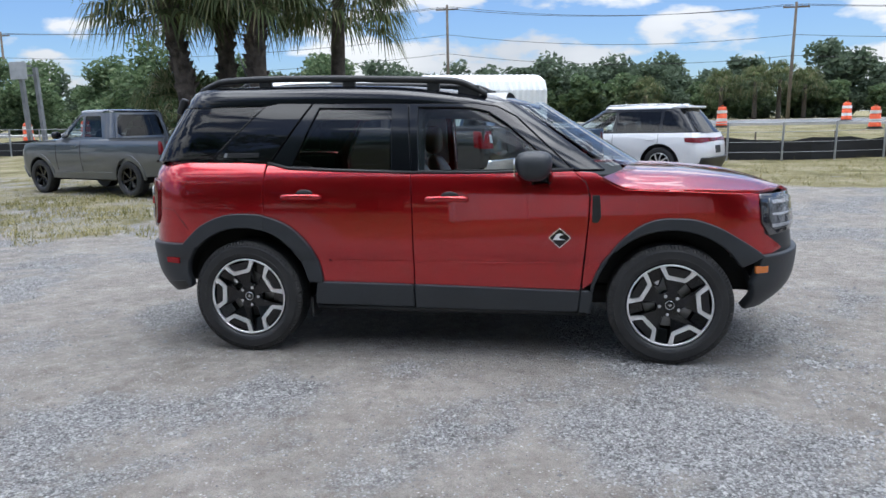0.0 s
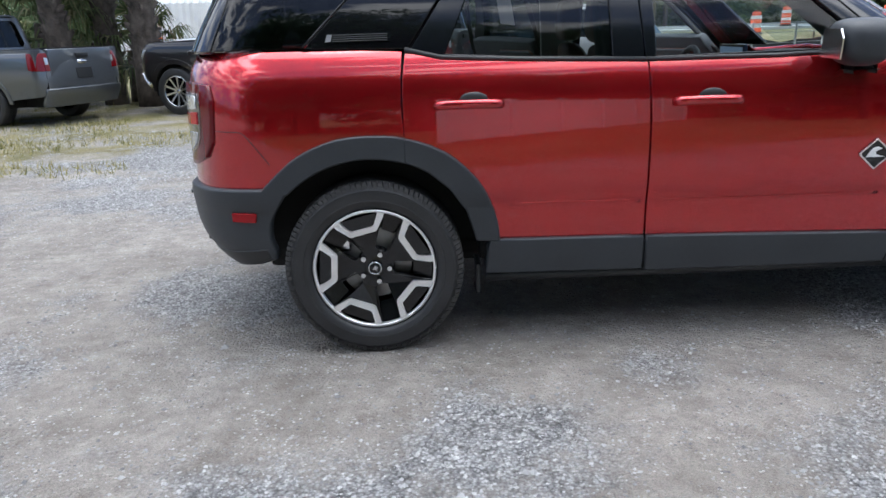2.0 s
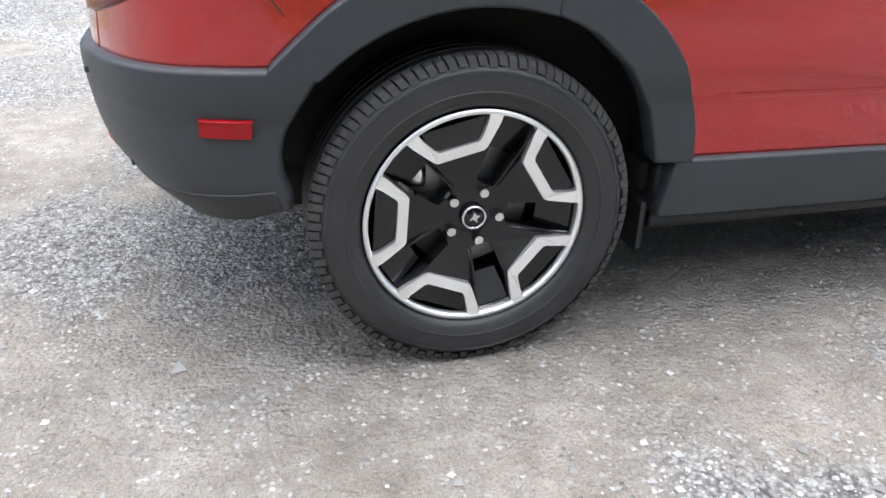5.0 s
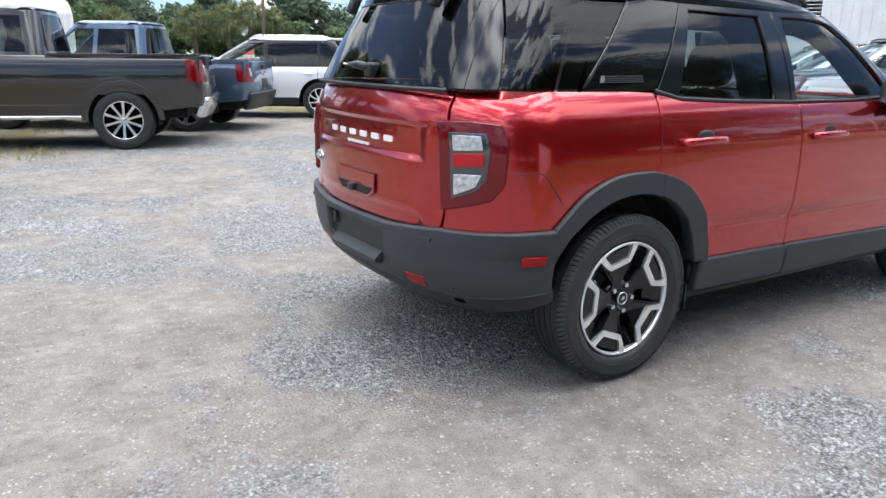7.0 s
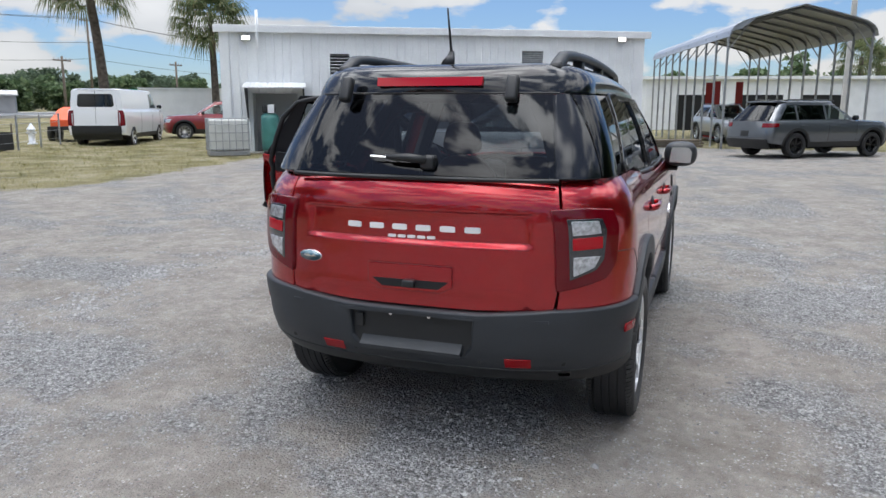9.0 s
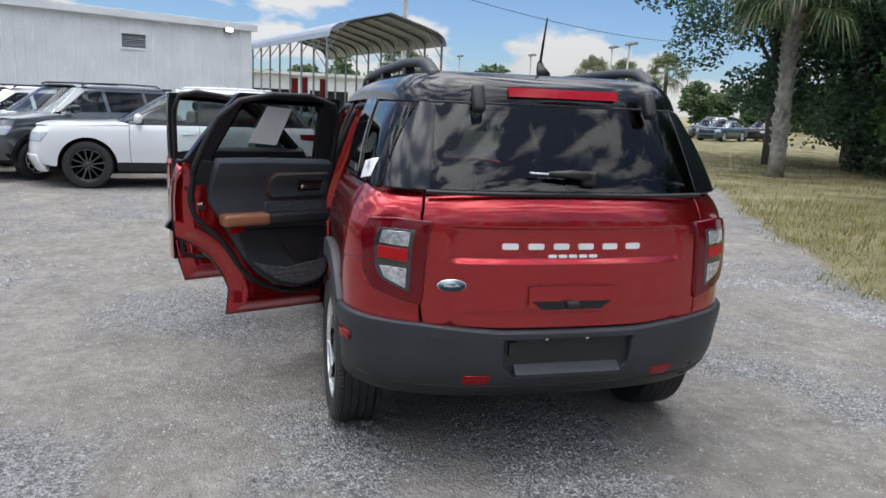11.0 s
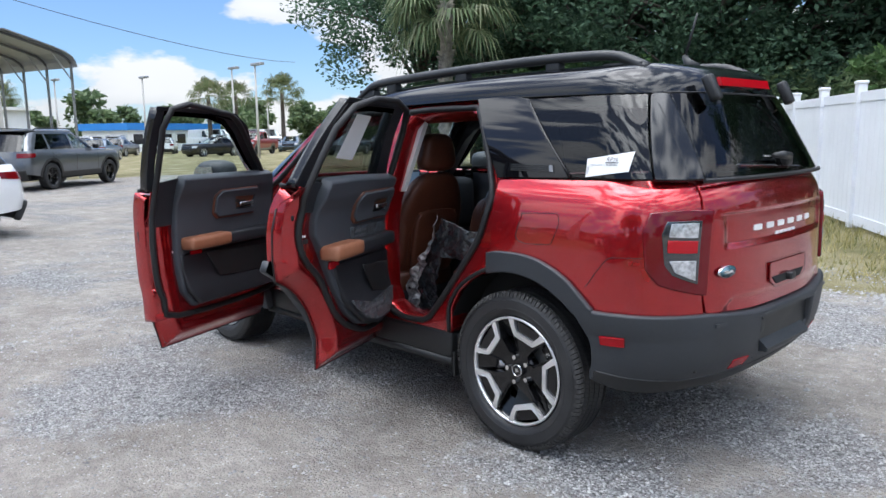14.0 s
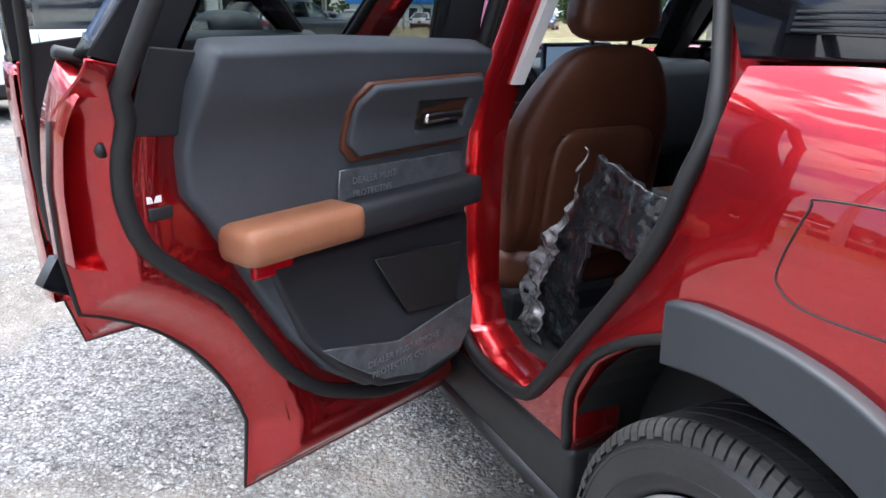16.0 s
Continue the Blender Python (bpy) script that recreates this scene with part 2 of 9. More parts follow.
def bm_cyl(bm, p, q, r0, r1=None, n=12, caps=True):
    p, q = Vector(p), Vector(q)
    r1 = r0 if r1 is None else r1
    d = (q - p).normalized()
    a = d.orthogonal().normalized()
    b = d.cross(a)
    ring = [[bm.verts.new(c + (a * math.cos(2 * math.pi * k / n) + b * math.sin(2 * math.pi * k / n)) * r) for k in range(n)] for c, r in ((p, r0), (q, r1))]
    for k in range(n):
        bm.faces.new((ring[0][k], ring[0][(k + 1) % n], ring[1][(k + 1) % n], ring[1][k]))
    if caps:
        bm.faces.new(ring[0][::-1])
        bm.faces.new(ring[1])


def cyl(p, q, r0, r1=None, n=12):
    bm = bmesh.new()
    bm_cyl(bm, p, q, r0, r1, n)
    return bm


def bm_tube(bm, pts, r, n=8, closed=False):
    """A round bar along points."""
    pts = [Vector(p) for p in pts]
    rs = r if isinstance(r, (list, tuple)) else [r] * len(pts)
    rings, last = [], None
    for k, p in enumerate(pts):
        a = pts[(k - 1) % len(pts)] if closed or k else p
        b = pts[(k + 1) % len(pts)] if closed or k < len(pts) - 1 else p
        d = (b - a).normalized()
        if last is None:
            u = d.orthogonal().normalized()
        else:
            u = (last - d * last.dot(d)).normalized()
        last = u
        w = d.cross(u)
        rings.append([bm.verts.new(p + (u * math.cos(2 * math.pi * j / n) + w * math.sin(2 * math.pi * j / n)) * rs[k]) for j in range(n)])
    for k in range(len(rings) - (0 if closed else 1)):
        a, b = rings[k], rings[(k + 1) % len(rings)]
        for j in range(n):
            bm.faces.new((a[j], a[(j + 1) % n], b[(j + 1) % n], b[j]))
    if not closed:
        bm.faces.new(rings[0][::-1])
        bm.faces.new(rings[-1])


def tube(pts, r, n=8, closed=False):
    bm = bmesh.new()
    bm_tube(bm, pts, r, n, closed)
    return bm


def bm_lathe(bm, profile, n=48, axis="y", centre=(0, 0, 0)):
    """Turns (radius, along) points about an axis; open ends stay open."""
    rings = []
    c = Vector(centre)
    for r, h in profile:
        ring = []
        for k in range(n):
            a = 2 * math.pi * k / n
            u, v = r * math.cos(a), r * math.sin(a)
            ring.append(bm.verts.new(c + (Vector((u, h, v)) if axis == "y" else Vector((u, v, h)))))
        rings.append(ring)
    for a, b in zip(rings, rings[1:]):
        for k in range(n):
            bm.faces.new((a[k], a[(k + 1) % n], b[(k + 1) % n], b[k]))
    return rings


def lathe(profile, n=48, axis="y", centre=(0, 0, 0)):
    bm = bmesh.new()
    bm_lathe(bm, profile, n, axis, centre)
    bmesh.ops.recalc_face_normals(bm, faces=bm.faces)
    return bm


def bm_prism(bm, outline, h0, h1, put):
    """A flat outline given thickness; put(u, v, h) places its points."""
    low, top = [[bm.verts.new(put(u, v, h)) for u, v in outline] for h in (h0, h1)]
    tris = tessellate_polygon([[Vector((u, v, 0)) for u, v in outline]])
    for t in tris:
        bm.faces.new([low[k] for k in t])
        bm.faces.new([top[k] for k in reversed(t)])
    for k in range(len(outline)):
        j = (k + 1) % len(outline)
        bm.faces.new((low[k], low[j], top[j], top[k]))


def prism(outline, h0, h1, put):
    bm = bmesh.new()
    bm_prism(bm, outline, h0, h1, put)
    bmesh.ops.recalc_face_normals(bm, faces=bm.faces)
    return bm


def smooth_line(pts, per=5, closed=False):
    """Catmull-Rom through 2D or 3D points."""
    P = [Vector(p) for p in pts]
    n, out = len(P), []
    for k in range(n if closed else n - 1):
        p0 = P[k - 1] if closed or k else P[0]
        p1, p2 = P[k], P[(k + 1) % n]
        p3 = P[(k + 2) % n] if closed or k + 2 < n else P[-1]
        for j in range(per):
            t = j / per
            out.append(0.5 * (2 * p1 + (p2 - p0) * t + (2 * p0 - 5 * p1 + 4 * p2 - p3) * t * t + (3 * p1 - p0 - 3 * p2 + p3) * t ** 3))
    if not closed:
        out.append(P[-1])
    return [tuple(p) for p in out]


def interp(x, *pts):
    """Piecewise linear through (x, y) points."""
    if x <= pts[0][0]:
        return pts[0][1]
    for (a, p), (b, q) in zip(pts, pts[1:]):
        if x <= b:
            return p + (q - p) * (x - a) / (b - a)
    return pts[-1][1]


def curve(x, *pts):
    """Smooth curve through (x, y) points."""
    if x <= pts[0][0]:
        return pts[0][1]
    if x >= pts[-1][0]:
        return pts[-1][1]
    for k in range(len(pts) - 1):
        (a, p), (b, q) = pts[k], pts[k + 1]
        if x <= b:
            m0 = (q - pts[k - 1][1]) / (b - pts[k - 1][0]) if k else (q - p) / (b - a)
            m1 = (pts[k + 2][1] - p) / (pts[k + 2][0] - a) if k + 2 < len(pts) else (q - p) / (b - a)
            h, t = b - a, (x - a) / (b - a)
            return (2 * t ** 3 - 3 * t * t + 1) * p + (t ** 3 - 2 * t * t + t) * h * m0 + (3 * t * t - 2 * t ** 3) * q + (t ** 3 - t * t) * h * m1


def step01(x, a, b):
    t = min(1.0, max(0.0, (x - a) / (b - a)))
    return t * t * (3 - 2 * t)


def steps(a, b, d):
    n = max(1, int(math.ceil((b - a) / d)))
    return [a + (b - a) * k / n for k in range(n + 1)]


def inset_loop(loop, d, hole=False):
    """Moves a flat outline into its sheet by d (a hole's outline outwards)."""
    n = len(loop)
    area = sum(loop[k][0] * loop[(k + 1) % n][1] - loop[(k + 1) % n][0] * loop[k][1] for k in range(n))
    sg = (1 if area > 0 else -1) * (-1 if hole else 1)
    out = []
    for k in range(n):
        p, a, b = Vector(loop[k][:2]), Vector(loop[k - 1][:2]), Vector(loop[(k + 1) % n][:2])
        e, f = p - a, b - p
        if e.length < 1e-6 or f.length < 1e-6:
            out.append(tuple(p))
            continue
        e.normalize(), f.normalize()
        n1, n2 = Vector((-e.y, e.x)) * sg, Vector((-f.y, f.x)) * sg
        m = n1 + n2
        m = m.normalized() if m.length > 1e-6 else n1
        out.append(tuple(p + m * d / max(0.45, m.dot(n1))))
    return out


def panel(name, outline, fmap, mat, parent, holes=(), label="", thick=0.018, us=None, vs=None, du=0.05, dv=0.05, lift=0.0, round_edge=0.004, flip=False, inset=0.004):
    """A sheet cut to an outline (with holes) in the flat coordinates (u, v) of the surface fmap, with turned-in edges and true surface normals."""
    loops = [[Vector((u, v, 0)) for u, v in inset_loop(loop, inset, k > 0)] for k, loop in enumerate((outline, *holes))]
    flat = [p for loop in loops for p in loop]
    bm = bmesh.new()
    verts = [bm.verts.new(p) for p in flat]
    for t in tessellate_polygon(loops):
        try:
            bm.faces.new([verts[k] for k in t])
        except ValueError:
            pass
    u0, u1 = min(p.x for p in flat), max(p.x for p in flat)
    v0, v1 = min(p.y for p in flat), max(p.y for p in flat)
    for lines, no in ((us or steps(u0, u1, du), (1, 0, 0)), (vs or steps(v0, v1, dv), (0, 1, 0))):
        for c in lines:
            if (u0 if no[0] else v0) + 1e-4 < c < (u1 if no[0] else v1) - 1e-4:
                bmesh.ops.bisect_plane(bm, geom=bm.verts[:] + bm.edges[:] + bm.faces[:], plane_co=Vector(no) * c, plane_no=no, dist=1e-5)
    bm.verts.index_update()
    eps = 1e-3
    pos, nor = [], []
    for v in bm.verts:
        u, w = v.co.x, v.co.y
        p = Vector(fmap(u, w))
        a = Vector(fmap(u + eps, w)) - Vector(fmap(u - eps, w))
        b = Vector(fmap(u, w + eps)) - Vector(fmap(u, w - eps))
        n = a.cross(b)
        n.normalize()
        pos.append(p)
        nor.append(n)
    sign = 1.0
    mid = Vector(BODY_MID)
    if sum(n.dot(p - mid) for n, p in zip(nor, pos)) < 0:
        sign = -1.0
    nor = [n * (-sign if flip else sign) for n in nor]
    edges = [e for e in bm.edges if len(e.link_faces) == 1]
    inward = {}
    for e in edges:
        f = e.link_faces[0]
        c = sum((pos[v.index] for v in f.verts), Vector()) / len(f.verts)
        a, b = e.verts[0].index, e.verts[1].index
        d = c - (pos[a] + pos[b]) / 2
        t = (pos[b] - pos[a])
        if t.length > 1e-9:
            t.normalize()
            d = d - t * d.dot(t)
        if d.length > 1e-9:
            d.normalize()
        for k in (a, b):
            inward[k] = inward.get(k, Vector()) + d
    P, N, F = [p + n * lift for p, n in zip(pos, nor)], list(nor), []
    for f in bm.faces:
        ids = [v.index for v in f.verts]
        q = [P[k] for k in ids]
        nn = (q[1] - q[0]).cross(q[2] - q[0])
        F.append(ids if nn.dot(nor[ids[0]]) >= 0 else ids[::-1])
    extra = {}
    for k, d in inward.items():
        d = d.normalized() if d.length > 1e-9 else Vector()
        i0 = len(P)
        P += [P[k] - d * 0.0 - nor[k] * 0.0, P[k] - d * round_edge - nor[k] * round_edge, P[k] - d * round_edge - nor[k] * (thick + round_edge)]
        N += [nor[k], (nor[k] * 0.3 - d).normalized(), (-d - nor[k] * 0.1).normalized()]
        extra[k] = i0
    for e in edges:
        a, b = e.verts[0].index, e.verts[1].index
        A, B = extra[a], extra[b]
        f = e.link_faces[0]
        ids = [v.index for v in f.verts]
        for s in (0, 1):
            quad = [A + s, B + s, B + s + 1, A + s + 1]
            c = (P[quad[1]] - P[quad[0]]).cross(P[quad[2]] - P[quad[0]])
            want = N[A + s] + N[A + s + 1]
            F.append(quad if c.dot(want) >= 0 else quad[::-1])
    bm.free()
    me = bpy.data.meshes.new(name)
    me.from_pydata([tuple(p) for p in P], [], F)
    me.materials.append(mat)
    me.polygons.foreach_set("use_smooth", [True] * len(me.polygons))
    me.update()
    me.normals_split_custom_set_from_vertices([tuple(n.normalized()) if n.length > 0 else (0, 0, 1) for n in N])
    ob = new(name, me)
    ob.parent = parent
    if label:
        ob["label"] = label
    return ob


BODY_MID = (1.3, 0.0, 0.9)

# ---- ground ----
def rise(x, y):
    """The yard is level; the land lifts gently to the road."""
    return 0.85 * step01(y, 14, 38) * (1 - 0.55 * step01(x, 8, 20) * (1 - step01(y, 24, 38)))


def grass_at(x, y):
    """How grassy the ground is, 0 to 1, before its ragged edges."""
    g = 0.0
    if y < -3.0:
        g = max(g, step01(-3.0 - y - max(0, -0.2 - x) * 2.5 - max(0, x - 0.8) * 0.5, 0.0, 1.2))
    g = max(g, 0.62 * step01(-2.0 - x + 0.35 * (y - 2.5), 0, 3.0) * step01(y, 1.5, 4.5) if x < 0 else 0.0)
    line = curve(x, (-6, 13.5), (3, 14.6), (6, 10.5), (9, 9.9), (13, 10.6), (16, 11.0), (24, 8.0))
    g = max(g, 0.85 * step01(y, line - 0.3, line + 1.3) if x < 26 else 0.8)
    g = max(g, 0.9 * step01(x + 0.25 * (y + 12), 15.0, 19.0) * step01(-y, 9.0, 11.5))
    if x > 26.5:
        g = max(g, 0.8)
    return min(1.0, g)


def axis_lines(near, far):
    a = [near * math.sinh(k / 40 * math.asinh(far / near)) for k in range(41)]
    return a


# where the sand lies bare (below zero) and where the gravel has gathered
BEDS = [(-0.95, -0.95, 0.60, -0.6), (0.10, -1.10, 0.45, -0.5), (1.7, -0.95, 0.50, -0.5), (0.75, -0.95, 0.30, -0.4), (-1.7, 0.6, 0.8, -0.3), (0.9, 2.3, 0.6, -0.3), (3.4, 2.1, 0.8, -0.4),
        (1.10, -1.15, 0.28, 0.5), (0.50, -1.60, 0.35, 0.6), (1.3, -2.25, 0.45, 0.6), (2.55, -2.1, 0.45, 0.5), (0.0, -2.5, 0.60, 0.5), (1.3, 0.95, 0.45, 0.5), (1.4, 1.65, 0.40, 0.5), (-0.8, -0.25, 0.40, 0.4), (2.0, 1.8, 0.40, 0.4)]


def gravel_at(x, y):
    """How thick the loose gravel lies, 0 to 1; the rest is packed sand."""
    n = 0.55 * noise.noise((x * 0.55, y * 0.55, 9)) + 0.55 * noise.noise((x * 1.5, y * 1.5, 2)) + 0.40 * noise.noise((x * 4.5, y * 4.5, 5))
    n += sum(w * math.exp(-((x - a) ** 2 + (y - b) ** 2) / (r * r)) for a, b, r, w in BEDS)
    return step01(n, -0.22, 0.38)


gl = sorted({round(v, 3) for v in [k * 0.5 - 30 for k in range(121)] + [k * 0.16 - 6.4 for k in range(86)] + [s * (30 + 8 * (1.22 ** k - 1) * 5) for k in range(1, 24) for s in (-1, 1)]})
gl = [v for v in gl if abs(v) < 3000]
verts, faces, grass_v, gravel_v = [], [], [], []
for y in gl:
    for x in gl:
        verts.append((x, y, rise(x, y) + (0.012 * noise.noise((x * 0.9, y * 0.9, 3)) if -30 < x < 30 and -30 < y < 30 else 0.0) * (0.0 if (-1.5 < x < 4.2 and -1.6 < y < 1.6) else 1.0)))
        grass_v.append(grass_at(x, y))
        gravel_v.append(gravel_at(x, y) if abs(x) < 40 and abs(y) < 40 else 0.5)
n = len(gl)
for j in range(n - 1):
    for i in range(n - 1):
        faces.append((j * n + i, j * n + i + 1, (j + 1) * n + i + 1, (j + 1) * n + i))
me = bpy.data.meshes.new("ground")
me.from_pydata(verts, [], faces)
att = me.attributes.new("grass", "FLOAT", "POINT")
att.data.foreach_set("value", grass_v)
att = me.attributes.new("gravel", "FLOAT", "POINT")
att.data.foreach_set("value", gravel_v)
me.polygons.foreach_set("use_smooth", [True] * len(me.polygons))


def ground_material():
    m = bpy.data.materials.new("gravel_sand_and_dry_grass")
    m.use_nodes = True
    nt = m.node_tree
    b = nt.nodes["Principled BSDF"]
    b.inputs["Roughness"].default_value = 0.95
    b.inputs["Specular IOR Level"].default_value = 0.2
    tc = nt.nodes.new("ShaderNodeTexCoord")
    at = nt.nodes.new("ShaderNodeAttribute")
    at.attribute_name = "grass"
    at2 = nt.nodes.new("ShaderNodeAttribute")
    at2.attribute_name = "gravel"

    def noise_tex(scale, detail=5.0, rough=0.55):
        k = nt.nodes.new("ShaderNodeTexNoise")
        k.inputs["Scale"].default_value, k.inputs["Detail"].default_value, k.inputs["Roughness"].default_value = scale, detail, rough
        nt.links.new(tc.outputs["Object"], k.inputs["Vector"])
        return k.outputs["Fac"]

    def vor(scale, feature="F1"):
        k = nt.nodes.new("ShaderNodeTexVoronoi")
        k.inputs["Scale"].default_value = scale
        nt.links.new(tc.outputs["Object"], k.inputs["Vector"])
        return k

    def ramp(fac, *stops):
        k = nt.nodes.new("ShaderNodeValToRGB")
        while len(k.color_ramp.elements) < len(stops):
            k.color_ramp.elements.new(0.5)
        for e, (q, c) in zip(k.color_ramp.elements, stops):
            e.position, e.color = q, (*c, 1)
        nt.links.new(fac, k.inputs[0])
        return k.outputs[0]

    def mix(fac, a, c, blend="MIX"):
        k = nt.nodes.new("ShaderNodeMix")
        k.data_type, k.blend_type = "RGBA", blend
        for sock, v in ((k.inputs[0], fac), (k.inputs[6], a), (k.inputs[7], c)):
            if isinstance(v, (float, int)):
                sock.default_value = v
            else:
                nt.links.new(v, sock)
        return k.outputs[2]

    def mth(op, a, c):
        k = nt.nodes.new("ShaderNodeMath")
        k.operation = op
        for sock, v in zip(k.inputs, (a, c)):
            if isinstance(v, (float, int)):
                sock.default_value = v
            else:
                nt.links.new(v, sock)
        return k.outputs[0]

    sand = ramp(noise_tex(1.7, 6), (0.28, (0.300, 0.275, 0.246)), (0.72, (0.440, 0.410, 0.376)))
    v1 = vor(72.0)
    stone = ramp(v1.outputs["Color"], (0.05, (0.17, 0.171, 0.172)), (0.35, (0.31, 0.312, 0.314)), (0.70, (0.46, 0.458, 0.454)), (0.95, (0.60, 0.595, 0.585)))
    v2 = vor(38.0)
    stone2 = ramp(v2.outputs["Color"], (0.05, (0.20, 0.20, 0.205)), (0.5, (0.42, 0.425, 0.43)), (0.97, (0.64, 0.64, 0.63)))
    stone = mix(0.38, stone, stone2)
    # cells darken towards their edges: shade between the stones, put into the colour
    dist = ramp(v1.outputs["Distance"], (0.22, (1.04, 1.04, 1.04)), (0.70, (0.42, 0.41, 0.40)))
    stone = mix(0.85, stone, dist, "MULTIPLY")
    fine = ramp(noise_tex(190.0, 4, 0.7), (0.3, (0.68, 0.68, 0.68)), (0.7, (1.25, 1.25, 1.25)))
    sand = mix(1.0, sand, fine, "MULTIPLY")
    # pebbles pressed into the sand, each with a rim of shade-free dust
    v3 = vor(52.0)
    peb = mth("MULTIPLY", mth("LESS_THAN", v3.outputs["Distance"], 0.30), mth("GREATER_THAN", noise_tex(9.0, 3), 0.50))
    sand = mix(peb, sand, ramp(v3.outputs["Color"], (0.1, (0.20, 0.20, 0.20)), (0.55, (0.44, 0.43, 0.42)), (0.95, (0.66, 0.65, 0.63))))
    patch = mth("ADD", mth("MULTIPLY", at2.outputs["Fac"], 0.95), mth("MULTIPLY", mth("SUBTRACT", noise_tex(7.0, 7, 0.7), 0.5), 1.9))
    pf = ramp(patch, (0.18, (0, 0, 0)), (0.86, (1, 1, 1)))
    stone = mix(1.0, stone, ramp(noise_tex(26.0, 7, 0.80), (0.38, (0.60, 0.60, 0.60)), (0.50, (1.0, 1.0, 1.0)), (0.62, (1.35, 1.35, 1.35))), "MULTIPLY")
    sand = mix(1.0, sand, ramp(noise_tex(14.0, 6, 0.65), (0.34, (0.84, 0.83, 0.82)), (0.66, (1.13, 1.13, 1.13))), "MULTIPLY")
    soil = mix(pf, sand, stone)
    soil = mix(1.0, soil, ramp(noise_tex(5.0, 7, 0.7), (0.32, (0.80, 0.79, 0.78)), (0.68, (1.14, 1.14, 1.14))), "MULTIPLY")
    turf = ramp(noise_tex(0.8, 6), (0.30, (0.15, 0.142, 0.060)), (0.52, (0.29, 0.258, 0.140)), (0.72, (0.41, 0.366, 0.250)))
    turf = mix(1.0, turf, ramp(noise_tex(70.0, 4), (0.3, (0.6, 0.6, 0.6)), (0.7, (1.25, 1.25, 1.25))), "MULTIPLY")
    gm = mth("ADD", at.outputs["Fac"], mth("MULTIPLY", mth("SUBTRACT", noise_tex(0.9, 7, 0.65), 0.5), 1.5))
    gf = ramp(gm, (0.46, (0, 0, 0)), (0.70, (1, 1, 1)))
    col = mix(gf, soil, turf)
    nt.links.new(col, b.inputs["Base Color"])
    bump = nt.nodes.new("ShaderNodeBump")
    bump.inputs["Strength"].default_value, bump.inputs["Distance"].default_value = 1.0, 0.03
    hgt = mth("ADD", mth("MULTIPLY", v1.outputs["Distance"], -0.7), mth("ADD", mth("MULTIPLY", noise_tex(17.0, 7, 0.7), 1.7), mth("MULTIPLY", noise_tex(160.0, 3), 0.4)))
    # tyre tracks with chevron tread prints pressed into the sand
    sxy = nt.nodes.new("ShaderNodeSeparateXYZ")
    nt.links.new(tc.outputs["Object"], sxy.inputs[0])
    wob = mth("MULTIPLY", mth("SUBTRACT", noise_tex(0.5, 2), 0.5), 0.5)
    prints = None
    for ang, off in ((18, -2.55), (24, -1.55), (-38, -1.35), (8, 2.45), (52, 3.1), (-70, 1.4), (84, 2.2), (90, 0.78), (90, -0.80)):
        ca, sa = math.cos(radians(ang)), math.sin(radians(ang))
        u = mth("ADD", mth("MULTIPLY", sxy.outputs[0], ca), mth("MULTIPLY", sxy.outputs[1], sa))
        v = mth("ADD", mth("SUBTRACT", mth("MULTIPLY", sxy.outputs[1], ca), mth("MULTIPLY", sxy.outputs[0], sa)), wob)
        v = mth("ABSOLUTE", mth("SUBTRACT", v, off), 0.0)
        band = mth("LESS_THAN", v, 0.105)
        teeth = mth("MULTIPLY", mth("ADD", mth("SINE", mth("ADD", mth("MULTIPLY", u, 150.0), mth("MULTIPLY", v, 75.0)), 0.0), 1.0), 0.5)
        ribs = mth("GREATER_THAN", mth("SINE", mth("MULTIPLY", v, 170.0), 0.0), -0.6)
        one = mth("MULTIPLY", mth("MULTIPLY", band, teeth), ribs)
        prints = one if prints is None else mth("MAXIMUM", prints, one)
    worn = ramp(noise_tex(0.9, 5, 0.6), (0.47, (0, 0, 0)), (0.56, (1, 1, 1)))
    hgt = mth("SUBTRACT", hgt, mth("MULTIPLY", mth("MULTIPLY", prints, worn), 0.32))
    nt.links.new(hgt, bump.inputs["Height"])
    nt.links.new(bump.outputs[0], b.inputs["Normal"])
    return m


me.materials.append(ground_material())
ground = tagged(new("ground", me), "grey gravel and sand yard with dry grass", "ground", kind="structure")


def island_material(name, colors, rough=0.9, positions=None):
    """Colour by Random Per Island, for stones, blades and leaves joined into one mesh."""
    m = bpy.data.materials.new(name)
    m.use_nodes = True
    nt = m.node_tree
    b = nt.nodes["Principled BSDF"]
    b.inputs["Roughness"].default_value = rough
    b.inputs["Specular IOR Level"].default_value = 0.25
    g, r = nt.nodes.new("ShaderNodeNewGeometry"), nt.nodes.new("ShaderNodeValToRGB")
    while len(r.color_ramp.elements) < len(colors):
        r.color_ramp.elements.new(0.5)
    for k, c in enumerate(colors):
        r.color_ramp.elements[k].position, r.color_ramp.elements[k].color = k / (len(colors) - 1), (*c, 1)
    nt.links.new(g.outputs["Random Per Island"], r.inputs[0])
    nt.links.new(r.outputs[0], b.inputs["Base Color"])
    return m


